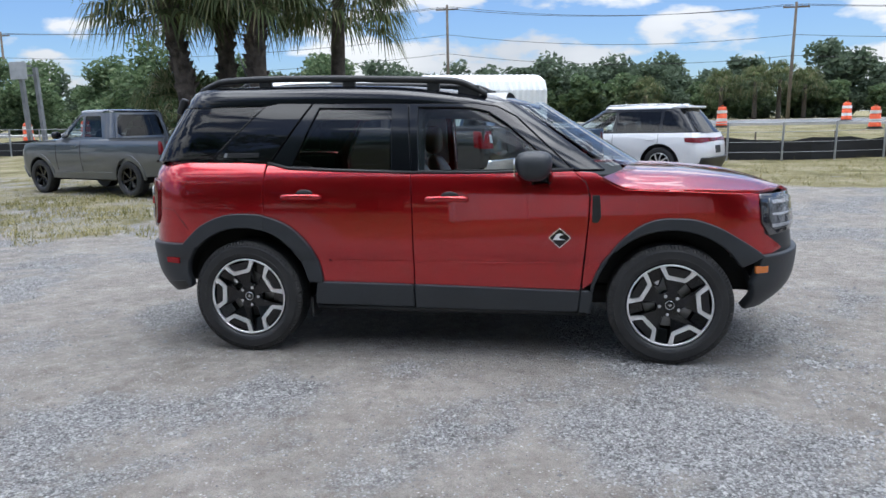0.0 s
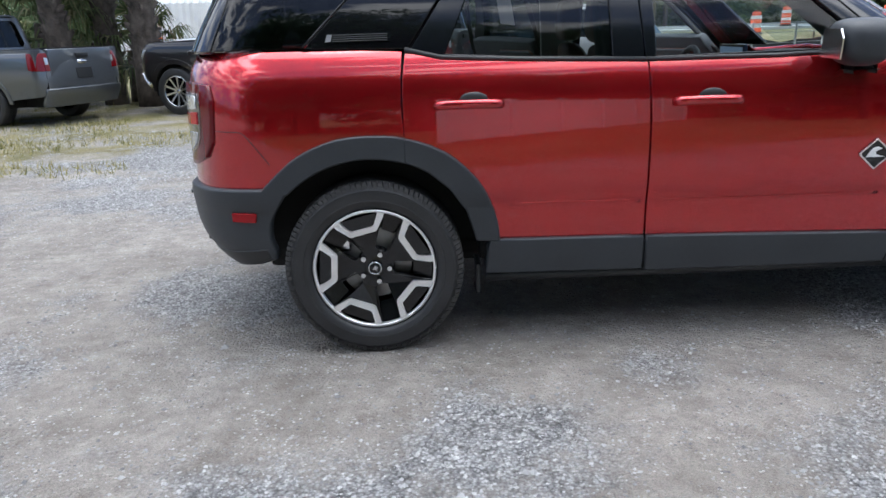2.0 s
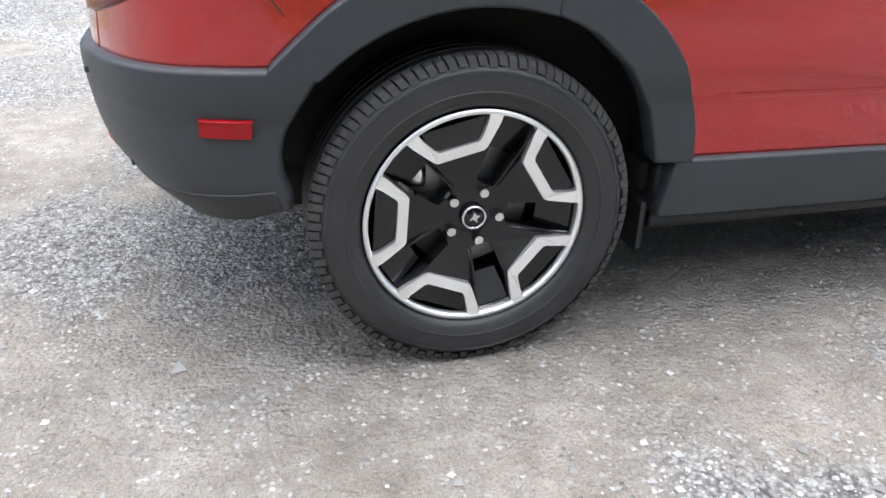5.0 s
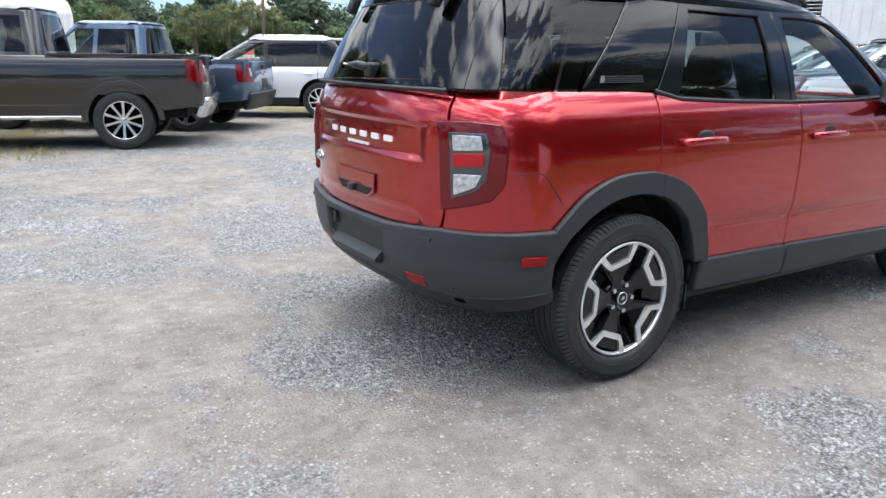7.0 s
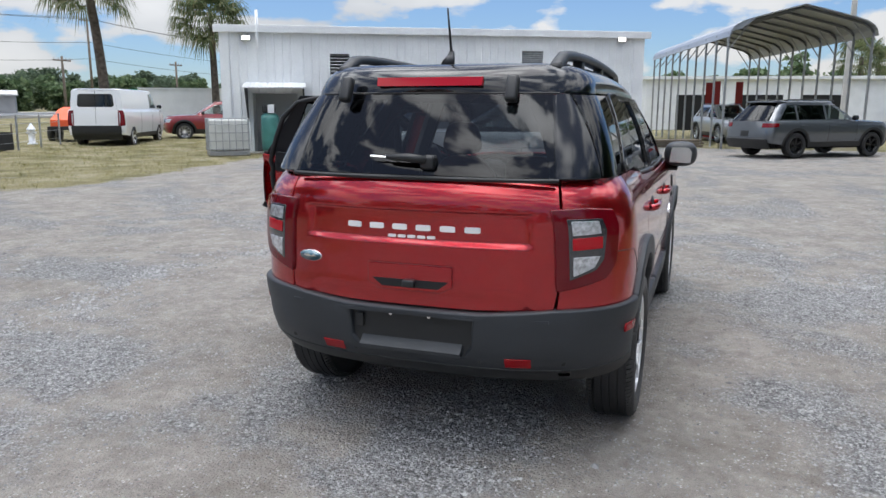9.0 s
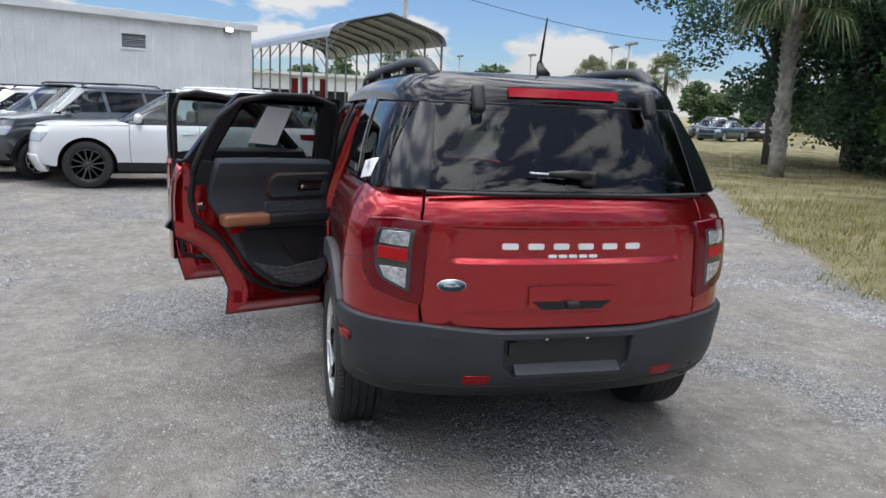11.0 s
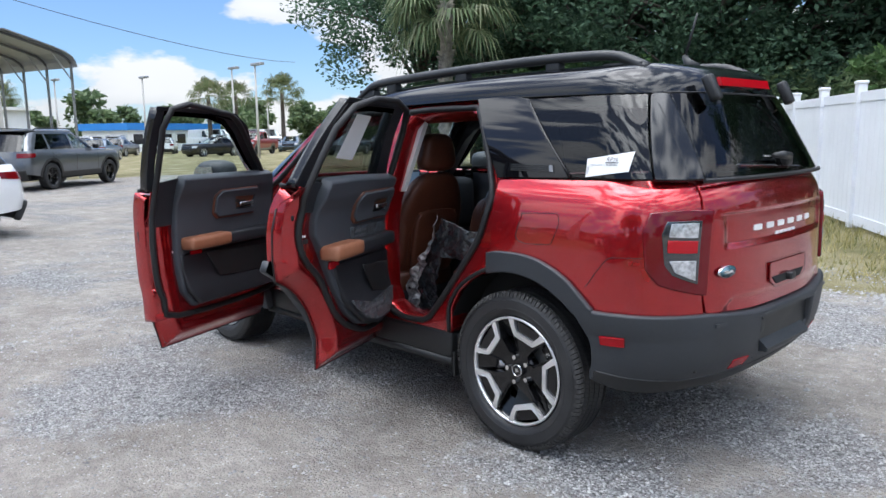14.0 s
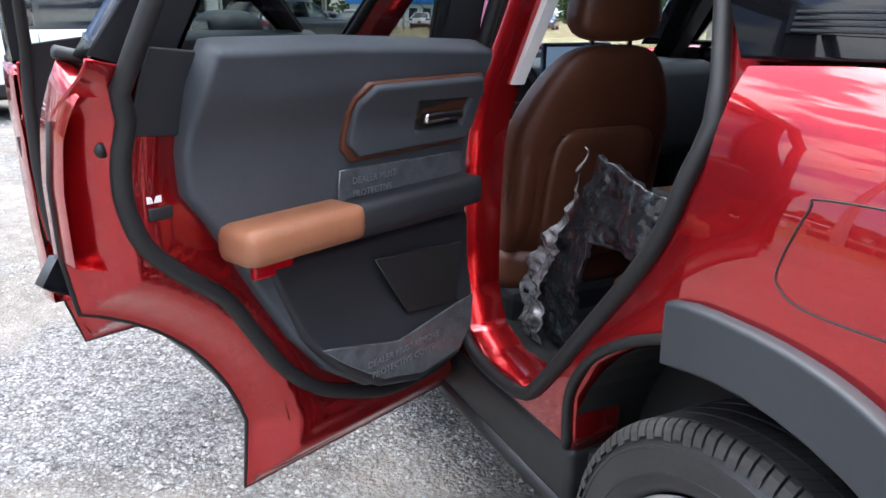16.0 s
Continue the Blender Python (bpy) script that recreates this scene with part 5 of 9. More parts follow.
# ---- far buildings ----
fbm = thing("low_building", "long white building with a bright blue fascia", "building", Matrix.Translation((75.0, -32.0, 0)) @ Matrix.Rotation(radians(-68), 4, "Z"))
part("wall", box(-6.5, 6.5, -0.2, 6, 0, 2.2), M["white_metal"], fbm)
part("fascia", box(-6.8, 6.8, -0.5, 6.2, 2.2, 2.9), material("fascia_blue", (0.03, 0.22, 0.62), 0.4), fbm, "bright blue fascia")
for k in range(6):
    part("window", box(-5.8 + 2 * k, -4.6 + 2 * k, -0.23, -0.19, 0.8, 1.8), M["glass_black"], fbm)
b2 = thing("low_building", "long pale building with open bays behind the carport", "building", Matrix.Translation((50.0, -3.5, 0)) @ Matrix.Rotation(radians(-76), 4, "Z"))
part("wall", box(-7, 8.5, 0, 5, 0, 3.3), M["white_metal"], b2)
part("roof", box(-7.3, 8.8, -0.3, 5.3, 3.3, 3.5), M["white_metal"], b2)
# dark sheets on the solid wall stand for the shade inside the bays
for k in range(3):
    part("bay", box(-5 + 4 * k, -2.2 + 4 * k, -0.03, 0.02, 0, 2.3), M["dark"], b2, "dark sheet standing for a shaded bay")
b3 = thing("low_building", "white trailer building beside the road", "building", Matrix.Translation((32.8, 31.5, 0)) @ Matrix.Rotation(radians(-52), 4, "Z"))
part("wall", box(0, 15, 0, 3, 0.2, 2.5, 0.03), M["white_metal"], b3)
part("roof", box(-0.06, 15.1, -0.06, 3.1, 2.5, 2.6), M["white_metal"], b3)
for x in (3.0, 6.0, 9.0, 12.0):
    part("rib", box(x - 0.03, x + 0.03, -0.03, 0.0, 0.25, 2.48), M["white_metal"], b3)
b4 = thing("low_building", "small pale open shed with a metal roof across the road", "building", Matrix.Translation((42.5, 56.5, 0.8)) @ Matrix.Rotation(radians(-40), 4, "Z"))
for k in range(4):
    part("post", box(-2.4 + 1.6 * k - 0.06, -2.4 + 1.6 * k + 0.06, -0.06, 0.06, 0, 1.6), M["galv"], b4)
part("wall", box(0.7, 2.4, 0.2, 2.2, 0, 1.6), M["concrete"], b4)
part("roof", prism([(-0.5, 1.55), (2.4, 1.95), (2.4, 2.05), (-0.5, 1.65)], -2.6, 2.6, lambda u, v, h: (h, u, v)), M["concrete"], b4, "pale sloping roof")

# fire hydrant and a small orange machine by the road fence
hy = thing("fire_hydrant", "white cast-iron fire hydrant in the grass", "hydrant", Matrix.Translation((17.0, 22.4, rise(17.0, 22.4))))
part("barrel", lathe([(0.001, -0.02), (0.17, 0.0), (0.17, 0.05), (0.11, 0.07), (0.11, 0.50), (0.15, 0.52), (0.15, 0.56), (0.12, 0.60), (0.06, 0.70), (0.03, 0.76), (0.001, 0.77)], 18, "z"), M["vinyl"], hy, "", True)
for d in (-1, 1):
    part("outlet", cyl((0, d * 0.08, 0.42), (0, d * 0.20, 0.42), 0.055, 0.05, 12), M["vinyl"], hy, "", True)
om = thing("trailer_machine", "orange machine on a small black trailer by the fence", "machine", Matrix.Translation((19.8, 23.4, rise(19.8, 23.4))) @ Matrix.Rotation(radians(30), 4, "Z"))
part("deck", box(-1.0, 1.0, -0.6, 0.6, 0.45, 0.60, 0.02), M["black_plastic"], om)
part("hood", prism([(-0.9, 0.6), (0.9, 0.6), (0.9, 1.35), (0.2, 1.25), (-0.9, 0.85)], -0.5, 0.5, lambda u, v, h: (u, h, v)), M["orange"], om, "sloping orange hood")
for x in (-0.45, 0.45):
    for d in (-1, 1):
        part("wheel", lathe([(0.10, -0.09), (0.28, -0.09), (0.30, 0.0), (0.28, 0.09), (0.10, 0.09)], 20, "y", (x, d * 0.62, 0.30)), M["rubber"], om, "", True)

# ---- the red sport utility vehicle: x forward from its rear axle, y to its left ----
PW = 2.5


def low_w(z):
    return curve(z, (0.28, 0.855), (0.40, 0.872), (0.52, 0.880), (0.615, 0.884), (0.645, 0.892), (0.69, 0.900), (0.85, 0.907), (1.0, 0.903), (1.08, 0.893), (1.15, 0.873), (1.21, 0.838), (1.26, 0.79))


def low_xr(z):
    return curve(z, (0.34, -0.66), (0.42, -0.755), (0.50, -0.815), (0.62, -0.838), (0.72, -0.838), (0.80, -0.832), (0.95, -0.830), (1.10, -0.828), (1.18, -0.815), (1.26, -0.775))


def low_xf(z):
    return curve(z, (0.30, 3.30), (0.45, 3.46), (0.62, 3.50), (0.75, 3.49), (0.95, 3.46), (1.04, 3.42), (1.15, 3.28))


def low_y(x, z, d=0.0):
    w, xr, xf, lr, lf = low_w(z) + d, low_xr(z) - d, low_xf(z) + d, 0.45, 0.60
    e = 1.0
    if x < xr + lr:
        e = max(0.0, 1 - min(1.0, (xr + lr - x) / lr) ** PW) ** (1 / PW)
    elif x > xf - lf:
        e = max(0.0, 1 - min(1.0, (x - xf + lf) / lf) ** PW) ** (1 / PW)
    return w * e


def round_end(u, z, s_rear=True):
    """The lower body unrolled round an end: |u| < 1 the end, beyond it the side."""
    w, l = low_w(z), 0.45 if s_rear else 0.60
    a = min(1.0, abs(u)) * math.pi / 2
    y = w * math.sin(a) ** (2 / PW) * (1 if u > 0 else -1)
    ex = l * math.cos(a) ** (2 / PW)
    more = max(0.0, abs(u) - 1)
    return (low_xr(z) + l - ex + more, y, z) if s_rear else (low_xf(z) - l + ex - more, y, z)


def green_w(z):
    return curve(z, (1.14, 0.832), (1.24, 0.812), (1.34, 0.785), (1.46, 0.742), (1.60, 0.672), (1.66, 0.635))


def green_xr(z):
    return curve(z, (1.20, -0.800), (1.24, -0.788), (1.34, -0.742), (1.46, -0.68), (1.60, -0.605), (1.66, -0.57))


def green_xf(z):
    return 2.56 - (z - 1.17) * 1.60


def green_y(x, z):
    w, xr, xf, lr, lf = green_w(z), green_xr(z), green_xf(z), 0.36, 0.62
    e = 1.0
    if x < xr + lr:
        e = max(0.0, 1 - min(1.0, (xr + lr - x) / lr) ** 2.8) ** (1 / 2.8)
    elif x > xf - lf:
        e = max(0.0, 1 - min(1.0, (x - xf + lf) / lf) ** 2.5) ** (1 / 2.5)
    return w * e


def side_low(s):
    return lambda x, z: (x, s * low_y(x, z), z)


def side_green(s):
    return lambda x, z: (x, s * green_y(x, z), z)


def rear_green(y, z):
    r = min(1.0, abs(y) / green_w(z))
    return (green_xr(z) + 0.36 - 0.36 * max(0.0, 1 - r ** 2.8) ** (1 / 2.8), y, z)


def front_green(y, z):
    r = min(1.0, abs(y) / green_w(z))
    return (green_xf(z) - 0.62 + 0.62 * max(0.0, 1 - r ** 2.5) ** (1 / 2.5), y, z)


def gate(y, z):
    """Tailgate skin with its pressed field for the lettering and the hollow below."""
    r = min(1.0, abs(y) / low_w(z))
    x = low_xr(z) + 0.45 - 0.45 * max(0.0, 1 - r ** PW) ** (1 / PW)
    side = 1 - step01(abs(y), 0.50 - (1.1 - z) * 0.15, 0.54 - (1.1 - z) * 0.15)
    x += 0.016 * side * step01(z, 0.955, 0.985) * (1 - step01(z, 1.095, 1.112))
    x += 0.010 * (1 - step01(abs(y), 0.44 + (0.76 - z), 0.49 + (0.76 - z))) * (1 - step01(z, 0.735, 0.775))
    return (x, y, z)


def roof_top(x, y):
    yb = green_y(x, 1.60)
    d = min(0.2, max(0.0, yb - abs(y)))
    xr = rear_green(min(abs(y), 0.64), 1.60)[0]
    xf = front_green(min(abs(y), 0.60), 1.60)[0] + 0.02
    d2, d3 = max(0.0, x - xr), max(0.0, xf - x)
    f = (1 - max(0.0, 1 - d / 0.19) ** 2.3) ** (1 / 2.3)
    g = (1 - max(0.0, 1 - d2 / 0.17) ** 2.1) ** (1 / 2.1)
    k = (1 - max(0.0, 1 - d3 / 0.75) ** 1.9) ** (1 / 1.9)
    zb = curve(x, (-0.7, 1.590), (0.4, 1.598), (1.1, 1.586), (1.55, 1.572), (1.9, 1.54))
    crown = curve(x, (-0.7, 0.132), (0.2, 0.132), (1.0, 0.118), (1.5, 0.095), (1.9, 0.09))
    return (x, y, zb + crown * f * g * k)


ARCH_R = [(0.515, 0.470), (0.503, 0.555), (0.474, 0.640), (0.422, 0.730), (0.305, 0.838), (0.146, 0.899), (0.03, 0.911), (-0.08, 0.907), (-0.171, 0.887), (-0.278, 0.839), (-0.355, 0.778), (-0.430, 0.708)]
ARCH_F = [(2.235, 0.445), (2.245, 0.50), (2.30, 0.62), (2.38, 0.74), (2.48, 0.835), (2.58, 0.882), (2.68, 0.892), (2.79, 0.883), (2.90, 0.845), (3.00, 0.785), (3.08, 0.73), (3.165, 0.665)]


ARCH_F = smooth_line([(2.67 + (x - 2.67) * 1.06, z) for x, z in ARCH_F], 3)
ARCH_ALL = smooth_line(ARCH_R, 3)
ARCH_RA, ARCH_RB = [p for p in ARCH_ALL if p[0] > ARCH_R[5][0] + 0.003] + [ARCH_R[5]], [ARCH_R[5]] + [p for p in ARCH_ALL if p[0] < ARCH_R[5][0] - 0.003]


def ring_arc(cx, cz, r, a0, a1, n):
    return [(cx + r * math.cos(radians(a0 + (a1 - a0) * k / n)), cz + r * math.sin(radians(a0 + (a1 - a0) * k / n))) for k in range(n + 1)]


suv = thing("sport_utility_vehicle", "red metallic sport utility vehicle, gloss black roof, two doors open", "car")
RED, BLK, CLAD = M["red"], M["black_gloss"], M["cladding"]
fine_x = [-0.80 + 0.012 * k for k in range(30)]

DOOR_R = [(0.160, 1.226), (0.30, 1.192), (0.60, 1.176), (1.100, 1.160), (1.110, 0.95), (1.111, 0.464), (0.535, 0.468), *ARCH_RA, (0.143, 1.03), (0.147, 1.13)]
DOOR_F = [(1.104, 1.160), (1.60, 1.158), (2.092, 1.170), (2.165, 1.105), (2.19, 1.02), (2.185, 0.90), (2.142, 0.447), (1.116, 0.464), (1.115, 0.95)]
FRAME_R = [(0.178, 1.226), (0.430, 1.602), (1.060, 1.590), (1.100, 1.160), (0.60, 1.176), (0.30, 1.192)]
PANE_R = [(0.315, 1.212), (0.475, 1.572), (0.955, 1.562), (0.972, 1.182), (0.60, 1.194)]
FRAME_F = [(1.063, 1.590), (1.50, 1.580), (1.62, 1.560), (1.74, 1.495), (2.092, 1.172), (1.60, 1.160), (1.103, 1.161)]
PANE_F = [(1.125, 1.566), (1.46, 1.556), (1.57, 1.53), (1.69, 1.452), (2.00, 1.186), (1.146, 1.178)]


def door_handle(x0, x1, z, s, parent):
    y = low_y((x0 + x1) / 2, z)
    bm = bmesh.new()
    pts = [(x0, s * (y + 0.002), z), (x0 + 0.02, s * (y + 0.030), z + 0.004), ((x0 + x1) / 2, s * (y + 0.038), z + 0.006), (x1 - 0.02, s * (y + 0.030), z + 0.004), (x1, s * (y + 0.002), z)]
    bm_tube(bm, smooth_line(pts, 4), 0.014, 10)
    bmesh.ops.scale(bm, vec=(1, 1, 1.25), verts=bm.verts, space=Matrix.Translation((0, 0, -z)))
    part("handle", bm, RED, parent, "body-coloured door handle", True)
    cup = bmesh.new()
    bmesh.ops.create_uvsphere(cup, u_segments=20, v_segments=12, radius=1, matrix=Matrix.Translation(((x0 + x1) / 2 + 0.02, s * (y - 0.008), z + 0.014)) @ Matrix.Diagonal((0.066, 0.012, 0.036, 1)))
    part("handle_cup", cup, M["black_plastic"], parent, "dark recess behind the handle", True)


def inner_side(s, shift=0.0):
    def f(x, z):
        y = curve(z, (0.40, 0.85), (0.60, 0.862), (1.0, 0.862), (1.16, 0.825), (1.25, 0.79), (1.46, 0.715), (1.60, 0.648), (1.66, 0.612))
        return (x, s * (y - shift), z)
    return f


def edge_distance(x, z, a, b):
    dx, dz = b[0] - a[0], b[1] - a[1]
    k = max(0.0, min(1.0, ((x - a[0]) * dx + (z - a[1]) * dz) / max(1e-9, dx * dx + dz * dz)))
    return math.hypot(x - a[0] - k * dx, z - a[1] - k * dz)


def door(kind, s):
    """A whole side door in its shut place; s = 1 for the vehicle's left."""
    rear = kind == "rear"
    skin = panel("door", DOOR_R if rear else DOOR_F, side_low(s), RED, suv, label="red %s side door, %s" % (kind, "standing open" if s > 0 else "shut"), thick=0.075 if s > 0 else 0.03, du=0.06, dv=0.03)
    panel("window_frame", FRAME_R if rear else FRAME_F, side_green(s), BLK, skin, holes=[PANE_R if rear else PANE_F], thick=0.045 if s > 0 else 0.02, label="gloss black window frame", lift=0.002)
    pane = panel("pane", PANE_R if rear else PANE_F, side_green(s), M["glass_door"] if rear else M["glass"], skin, thick=0.0, lift=-0.012, inset=-0.004, label="dark tinted door glass" if rear else "lightly tinted door glass")
    door_handle(*((0.275, 0.525, 1.018) if rear else (1.205, 1.455, 1.004)), s, skin)
    sill = [(DOOR_R if rear else DOOR_F)[k] for k in ((0, 1, 2, 3) if rear else (0, 1, 2))]
    part("belt_moulding", tube([(x, s * (green_y(x, z + 0.008) + 0.012), z + 0.006) for x, z in sill], 0.010, 8), M["black_plastic"], skin, "black rubber belt moulding", True)
    clad = [(0.475, 0.475), (1.109, 0.468), (1.112, 0.320), (0.455, 0.325)] if rear else [(1.117, 0.468), (2.143, 0.445), (2.130, 0.312), (1.118, 0.312)]
    if s > 0:
        clad = [(0.475, 0.475), (1.105, 0.468), (1.100, 0.335), (0.455, 0.340)] if rear else [(1.172, 0.466), (2.130, 0.445), (2.065, 0.322), (1.215, 0.322)]
    panel("sill_cladding", clad, side_low(s), CLAD, skin, lift=0.022, thick=0.032, du=0.08, dv=0.03, round_edge=0.010, inset=0.009, label="charcoal plastic cladding at the foot of the door")
    if rear:
        rear_a = [*ARCH_RA, (0.146, 0.808), (0.195, 0.790), (0.240, 0.765), (0.320, 0.697), (0.383, 0.608), (0.411, 0.520), (0.422, 0.475)] if s < 0 else [*ARCH_RA, (0.118, 0.86), (0.20, 0.815), (0.29, 0.74), (0.375, 0.65), (0.44, 0.55), (0.475, 0.47)]
        panel("arch_flare", rear_a, side_low(s), CLAD, skin, lift=0.024, thick=0.05 if s < 0 else 0.03, du=0.04, dv=0.04, round_edge=0.008, label="charcoal plastic wheel arch flare on the rear door")
    crease = [(x, 0.615 + 0.004 * math.sin(x * 3)) for x in steps(0.56 if rear else 1.14, 1.09 if rear else 2.06, 0.05)]
    part("crease", tube([(x, s * (low_y(x, z) - 0.0222), z) for x, z in crease], 0.0245, 16), RED, skin, "pressed crease low on the door", True)
    lower = [(0.508, 0.470), (1.108, 0.466), (1.104, 0.60), (0.46, 0.60)] if rear else [(1.12, 0.466), (2.138, 0.450), (2.15, 0.60), (1.112, 0.60)]
    # inner side
    out = [(x, z) for x, z in (DOOR_R if rear else DOOR_F)]
    if s > 0:
        swap = {(1.111, 0.464): [(1.106, 0.312)], (0.535, 0.468): [(0.437, 0.326)], (2.142, 0.447): [(2.07, 0.300)], (1.116, 0.464): [(1.206, 0.298), (1.168, 0.434), (1.133, 0.70)]}
        out = [q for p in out for q in swap.get(p, [p])]
        if rear:
            k = out.index((0.437, 0.326))
            out = out[:k + 1] + ring_arc(0.0, 0.36, 0.472, 14, 70, 10) + [(0.146, 0.905)] + out[k + 1 + len(ARCH_RA):]
    if s < 0:
        panel("inner_trim", out, inner_side(s, 0.03), M["trim_grey"], skin, thick=0.0, flip=True, inset=0.03, label="dark grey inner trim")
        return skin
    rim_line = [q for q in out if q[1] < 1.14]

    def shell(x, z):
        """The pressed inner shell: a flange at the rim, then a step inwards."""
        d = min(edge_distance(x, z, a, b) for a, b in zip(rim_line, rim_line[1:]))
        y = inner_side(s, -0.005)(x, z)[1]
        return (x, y - 0.075 * step01(d, 0.0, 0.085) - 0.004 * (1 - step01(abs(d - 0.125), 0.0, 0.025)), z)
    panel("inner_shell", out, shell, RED, skin, thick=0.0, flip=True, inset=0.004, du=0.015, dv=0.015, label="red painted inner door shell")
    part("hem_seal", tube([(x, inner_side(s, -0.012)(x, z)[1], z) for x, z in rim_line], 0.0045, 6), M["seal"], skin, "dark hem round the door edge", True)
    panel("inner_frame", FRAME_R if rear else FRAME_F, lambda x, z: (x, s * (green_y(x, z) - 0.048), z), M["trim_dark"], skin, holes=[PANE_R if rear else PANE_F], thick=0.0, flip=True, label="black inner window frame")
    ins = inner_side(s, 0.070)
    if rear:
        trim = [(0.335, 1.222), (0.60, 1.222), (1.035, 1.205), (1.046, 1.00), (1.046, 0.79), (1.029, 0.56), (0.974, 0.487), (0.829, 0.473), (0.70, 0.505), (0.604, 0.573), (0.520, 0.673), (0.459, 0.775), (0.416, 0.853), (0.365, 0.938), (0.322, 0.996), (0.314, 1.063), (0.322, 1.160)]
        seal = [(0.225, 1.225), (0.415, 1.560), (0.99, 1.555), (1.055, 1.15), (1.07, 0.60), (1.04, 0.485), (0.96, 0.445), (0.80, 0.445), (0.698, 0.475), (0.585, 0.528), (0.501, 0.607), (0.440, 0.701), (0.386, 0.787), (0.312, 0.851), (0.247, 0.918), (0.220, 0.99), (0.214, 1.063), (0.222, 1.132)]
        x0, x1, xa, zarm = 0.343, 1.030, 0.636, 0.905
        bez = (0.648, 1.030, 1.018, 1.150)
    else:
        trim = [(1.275, 1.208), (2.03, 1.204), (2.10, 1.08), (2.10, 0.60), (2.04, 0.515), (1.37, 0.515), (1.30, 0.60), (1.275, 0.75)]
        seal = [(1.125, 1.20), (1.115, 1.575), (1.48, 1.565), (1.60, 1.54), (1.72, 1.46), (2.03, 1.18), (2.125, 1.08), (2.12, 0.57), (2.06, 0.475), (1.26, 0.475), (1.17, 0.58), (1.13, 0.75)]
        x0, x1, xa, zarm = 1.275, 2.06, 1.62, 0.865
        bez = (1.56, 1.93, 0.985, 1.125)
    trim_ob = panel("inner_trim", trim, lambda x, z: (x, ins(x, z)[1] - 0.038 - 0.024 * step01(z, 1.08, 1.17), z), M["trim_grey"], skin, thick=0.045, flip=True, round_edge=0.012, label="dark grey moulded inner trim", du=0.04, dv=0.04)
    lowp = [(x, z) for x, z in ([(0.462, 0.835), (1.040, 0.825), (1.042, 0.66), (1.022, 0.57), (0.965, 0.497), (0.83, 0.483), (0.705, 0.515), (0.612, 0.583), (0.530, 0.680)] if rear else [(1.29, 0.80), (2.08, 0.80), (2.085, 0.62), (2.03, 0.53), (1.385, 0.53), (1.315, 0.61), (1.292, 0.75)])]
    panel("door_pocket", lowp, lambda x, z: (x, ins(x, z)[1] - 0.050 - 0.03 * step01(z, 0.72, 0.56), z), M["trim_dark"], skin, thick=0.02, flip=True, round_edge=0.012, label="black lower door pocket")
    cover = [(0.228, 1.108), (0.345, 1.098), (0.430, 1.215), (0.25, 1.235)] if rear else [(1.135, 0.975), (1.285, 0.975), (1.285, 1.22), (1.125, 1.20)]
    panel("frame_cover", cover, lambda x, z: (x, ins(x, z)[1] - 0.009, z), M["trim_dark"], skin, thick=0.0, flip=True, inset=0.0, label="black cover at the foot of the window frame")
    ya = ins(0.7, zarm)[1]
    part("armrest", box(x0 + 0.02, xa, ya - 0.125, ya - 0.02, zarm - 0.035, zarm + 0.035, 0.022, Matrix.Translation((0, 0, 0))), M["tan"], skin, "tan leather armrest pad", True)
    part("armrest_front", box(xa - 0.002, x1, ya - 0.105, ya - 0.02, zarm - 0.04, zarm + 0.028, 0.018), M["trim_dark"], skin, "black armrest front", True)
    bx0, bx1, bz0, bz1 = bez
    c = 0.028
    octo = [(bx0 + c, bz0), (bx1 - c, bz0), (bx1, bz0 + c), (bx1, bz1 - c), (bx1 - c, bz1), (bx0 + c, bz1), (bx0, bz1 - c), (bx0, bz0 + c)]
    yb = lambda x, z: ins(x, z)[1] - 0.044 - 0.024 * step01(z, 1.08, 1.17)
    panel("handle_surround", [(x + (0.006 if x > (bx0 + bx1) / 2 else -0.012), z + (0.012 if z > (bz0 + bz1) / 2 else -0.012)) for x, z in octo], lambda x, z: (x, yb(x, z) - 0.004, z), M["brown"], skin, thick=0.02, flip=True, label="copper-brown handle surround")
    hole = [(bx1 - 0.20, bz0 + 0.030), (bx1 - 0.045, bz0 + 0.030), (bx1 - 0.03, bz1 - 0.040), (bx1 - 0.215, bz1 - 0.035)]
    panel("handle_bezel", octo, lambda x, z: (x, yb(x, z) - 0.018, z), M["trim_grey"], skin, holes=[hole], thick=0.03, flip=True, round_edge=0.008, label="grey octagonal handle bezel")
    panel("handle_cup", [(x, z) for x, z in hole], lambda x, z: (x, yb(x, z) - 0.004, z), M["black_plastic"], skin, thick=0.0, flip=True, inset=-0.004)
    part("inner_handle", box(bx1 - 0.185, bx1 - 0.06, yb(0, 1.05) - 0.036, yb(0, 1.05) - 0.016, bz0 + 0.048, bz0 + 0.072, 0.008), M["chrome"], skin, "satin metal inner door lever", True)
    part("seal", tube([ins(x, z)[:1] + (ins(x, z)[1] - 0.006, z) for x, z in smooth_line(seal, 3, True)], 0.016, 8, True), M["seal"], skin, "black rubber door seal", True)
    lx = 0.278 if rear else 1.285
    lz = 0.972 if rear else 0.80
    part("latch", box(lx - 0.022, lx + 0.022, ins(lx, lz)[1] - 0.006, ins(lx, lz)[1] + 0.004, lz - 0.012, lz + 0.010, 0.003), M["black_plastic"], skin, "black door latch", True)
    part("reflector", box(x0 + 0.08, x0 + 0.17, ya - 0.048, ya - 0.030, zarm - 0.085, zarm - 0.048, 0.006), M["lamp_red"], skin, "small red door reflector", True)
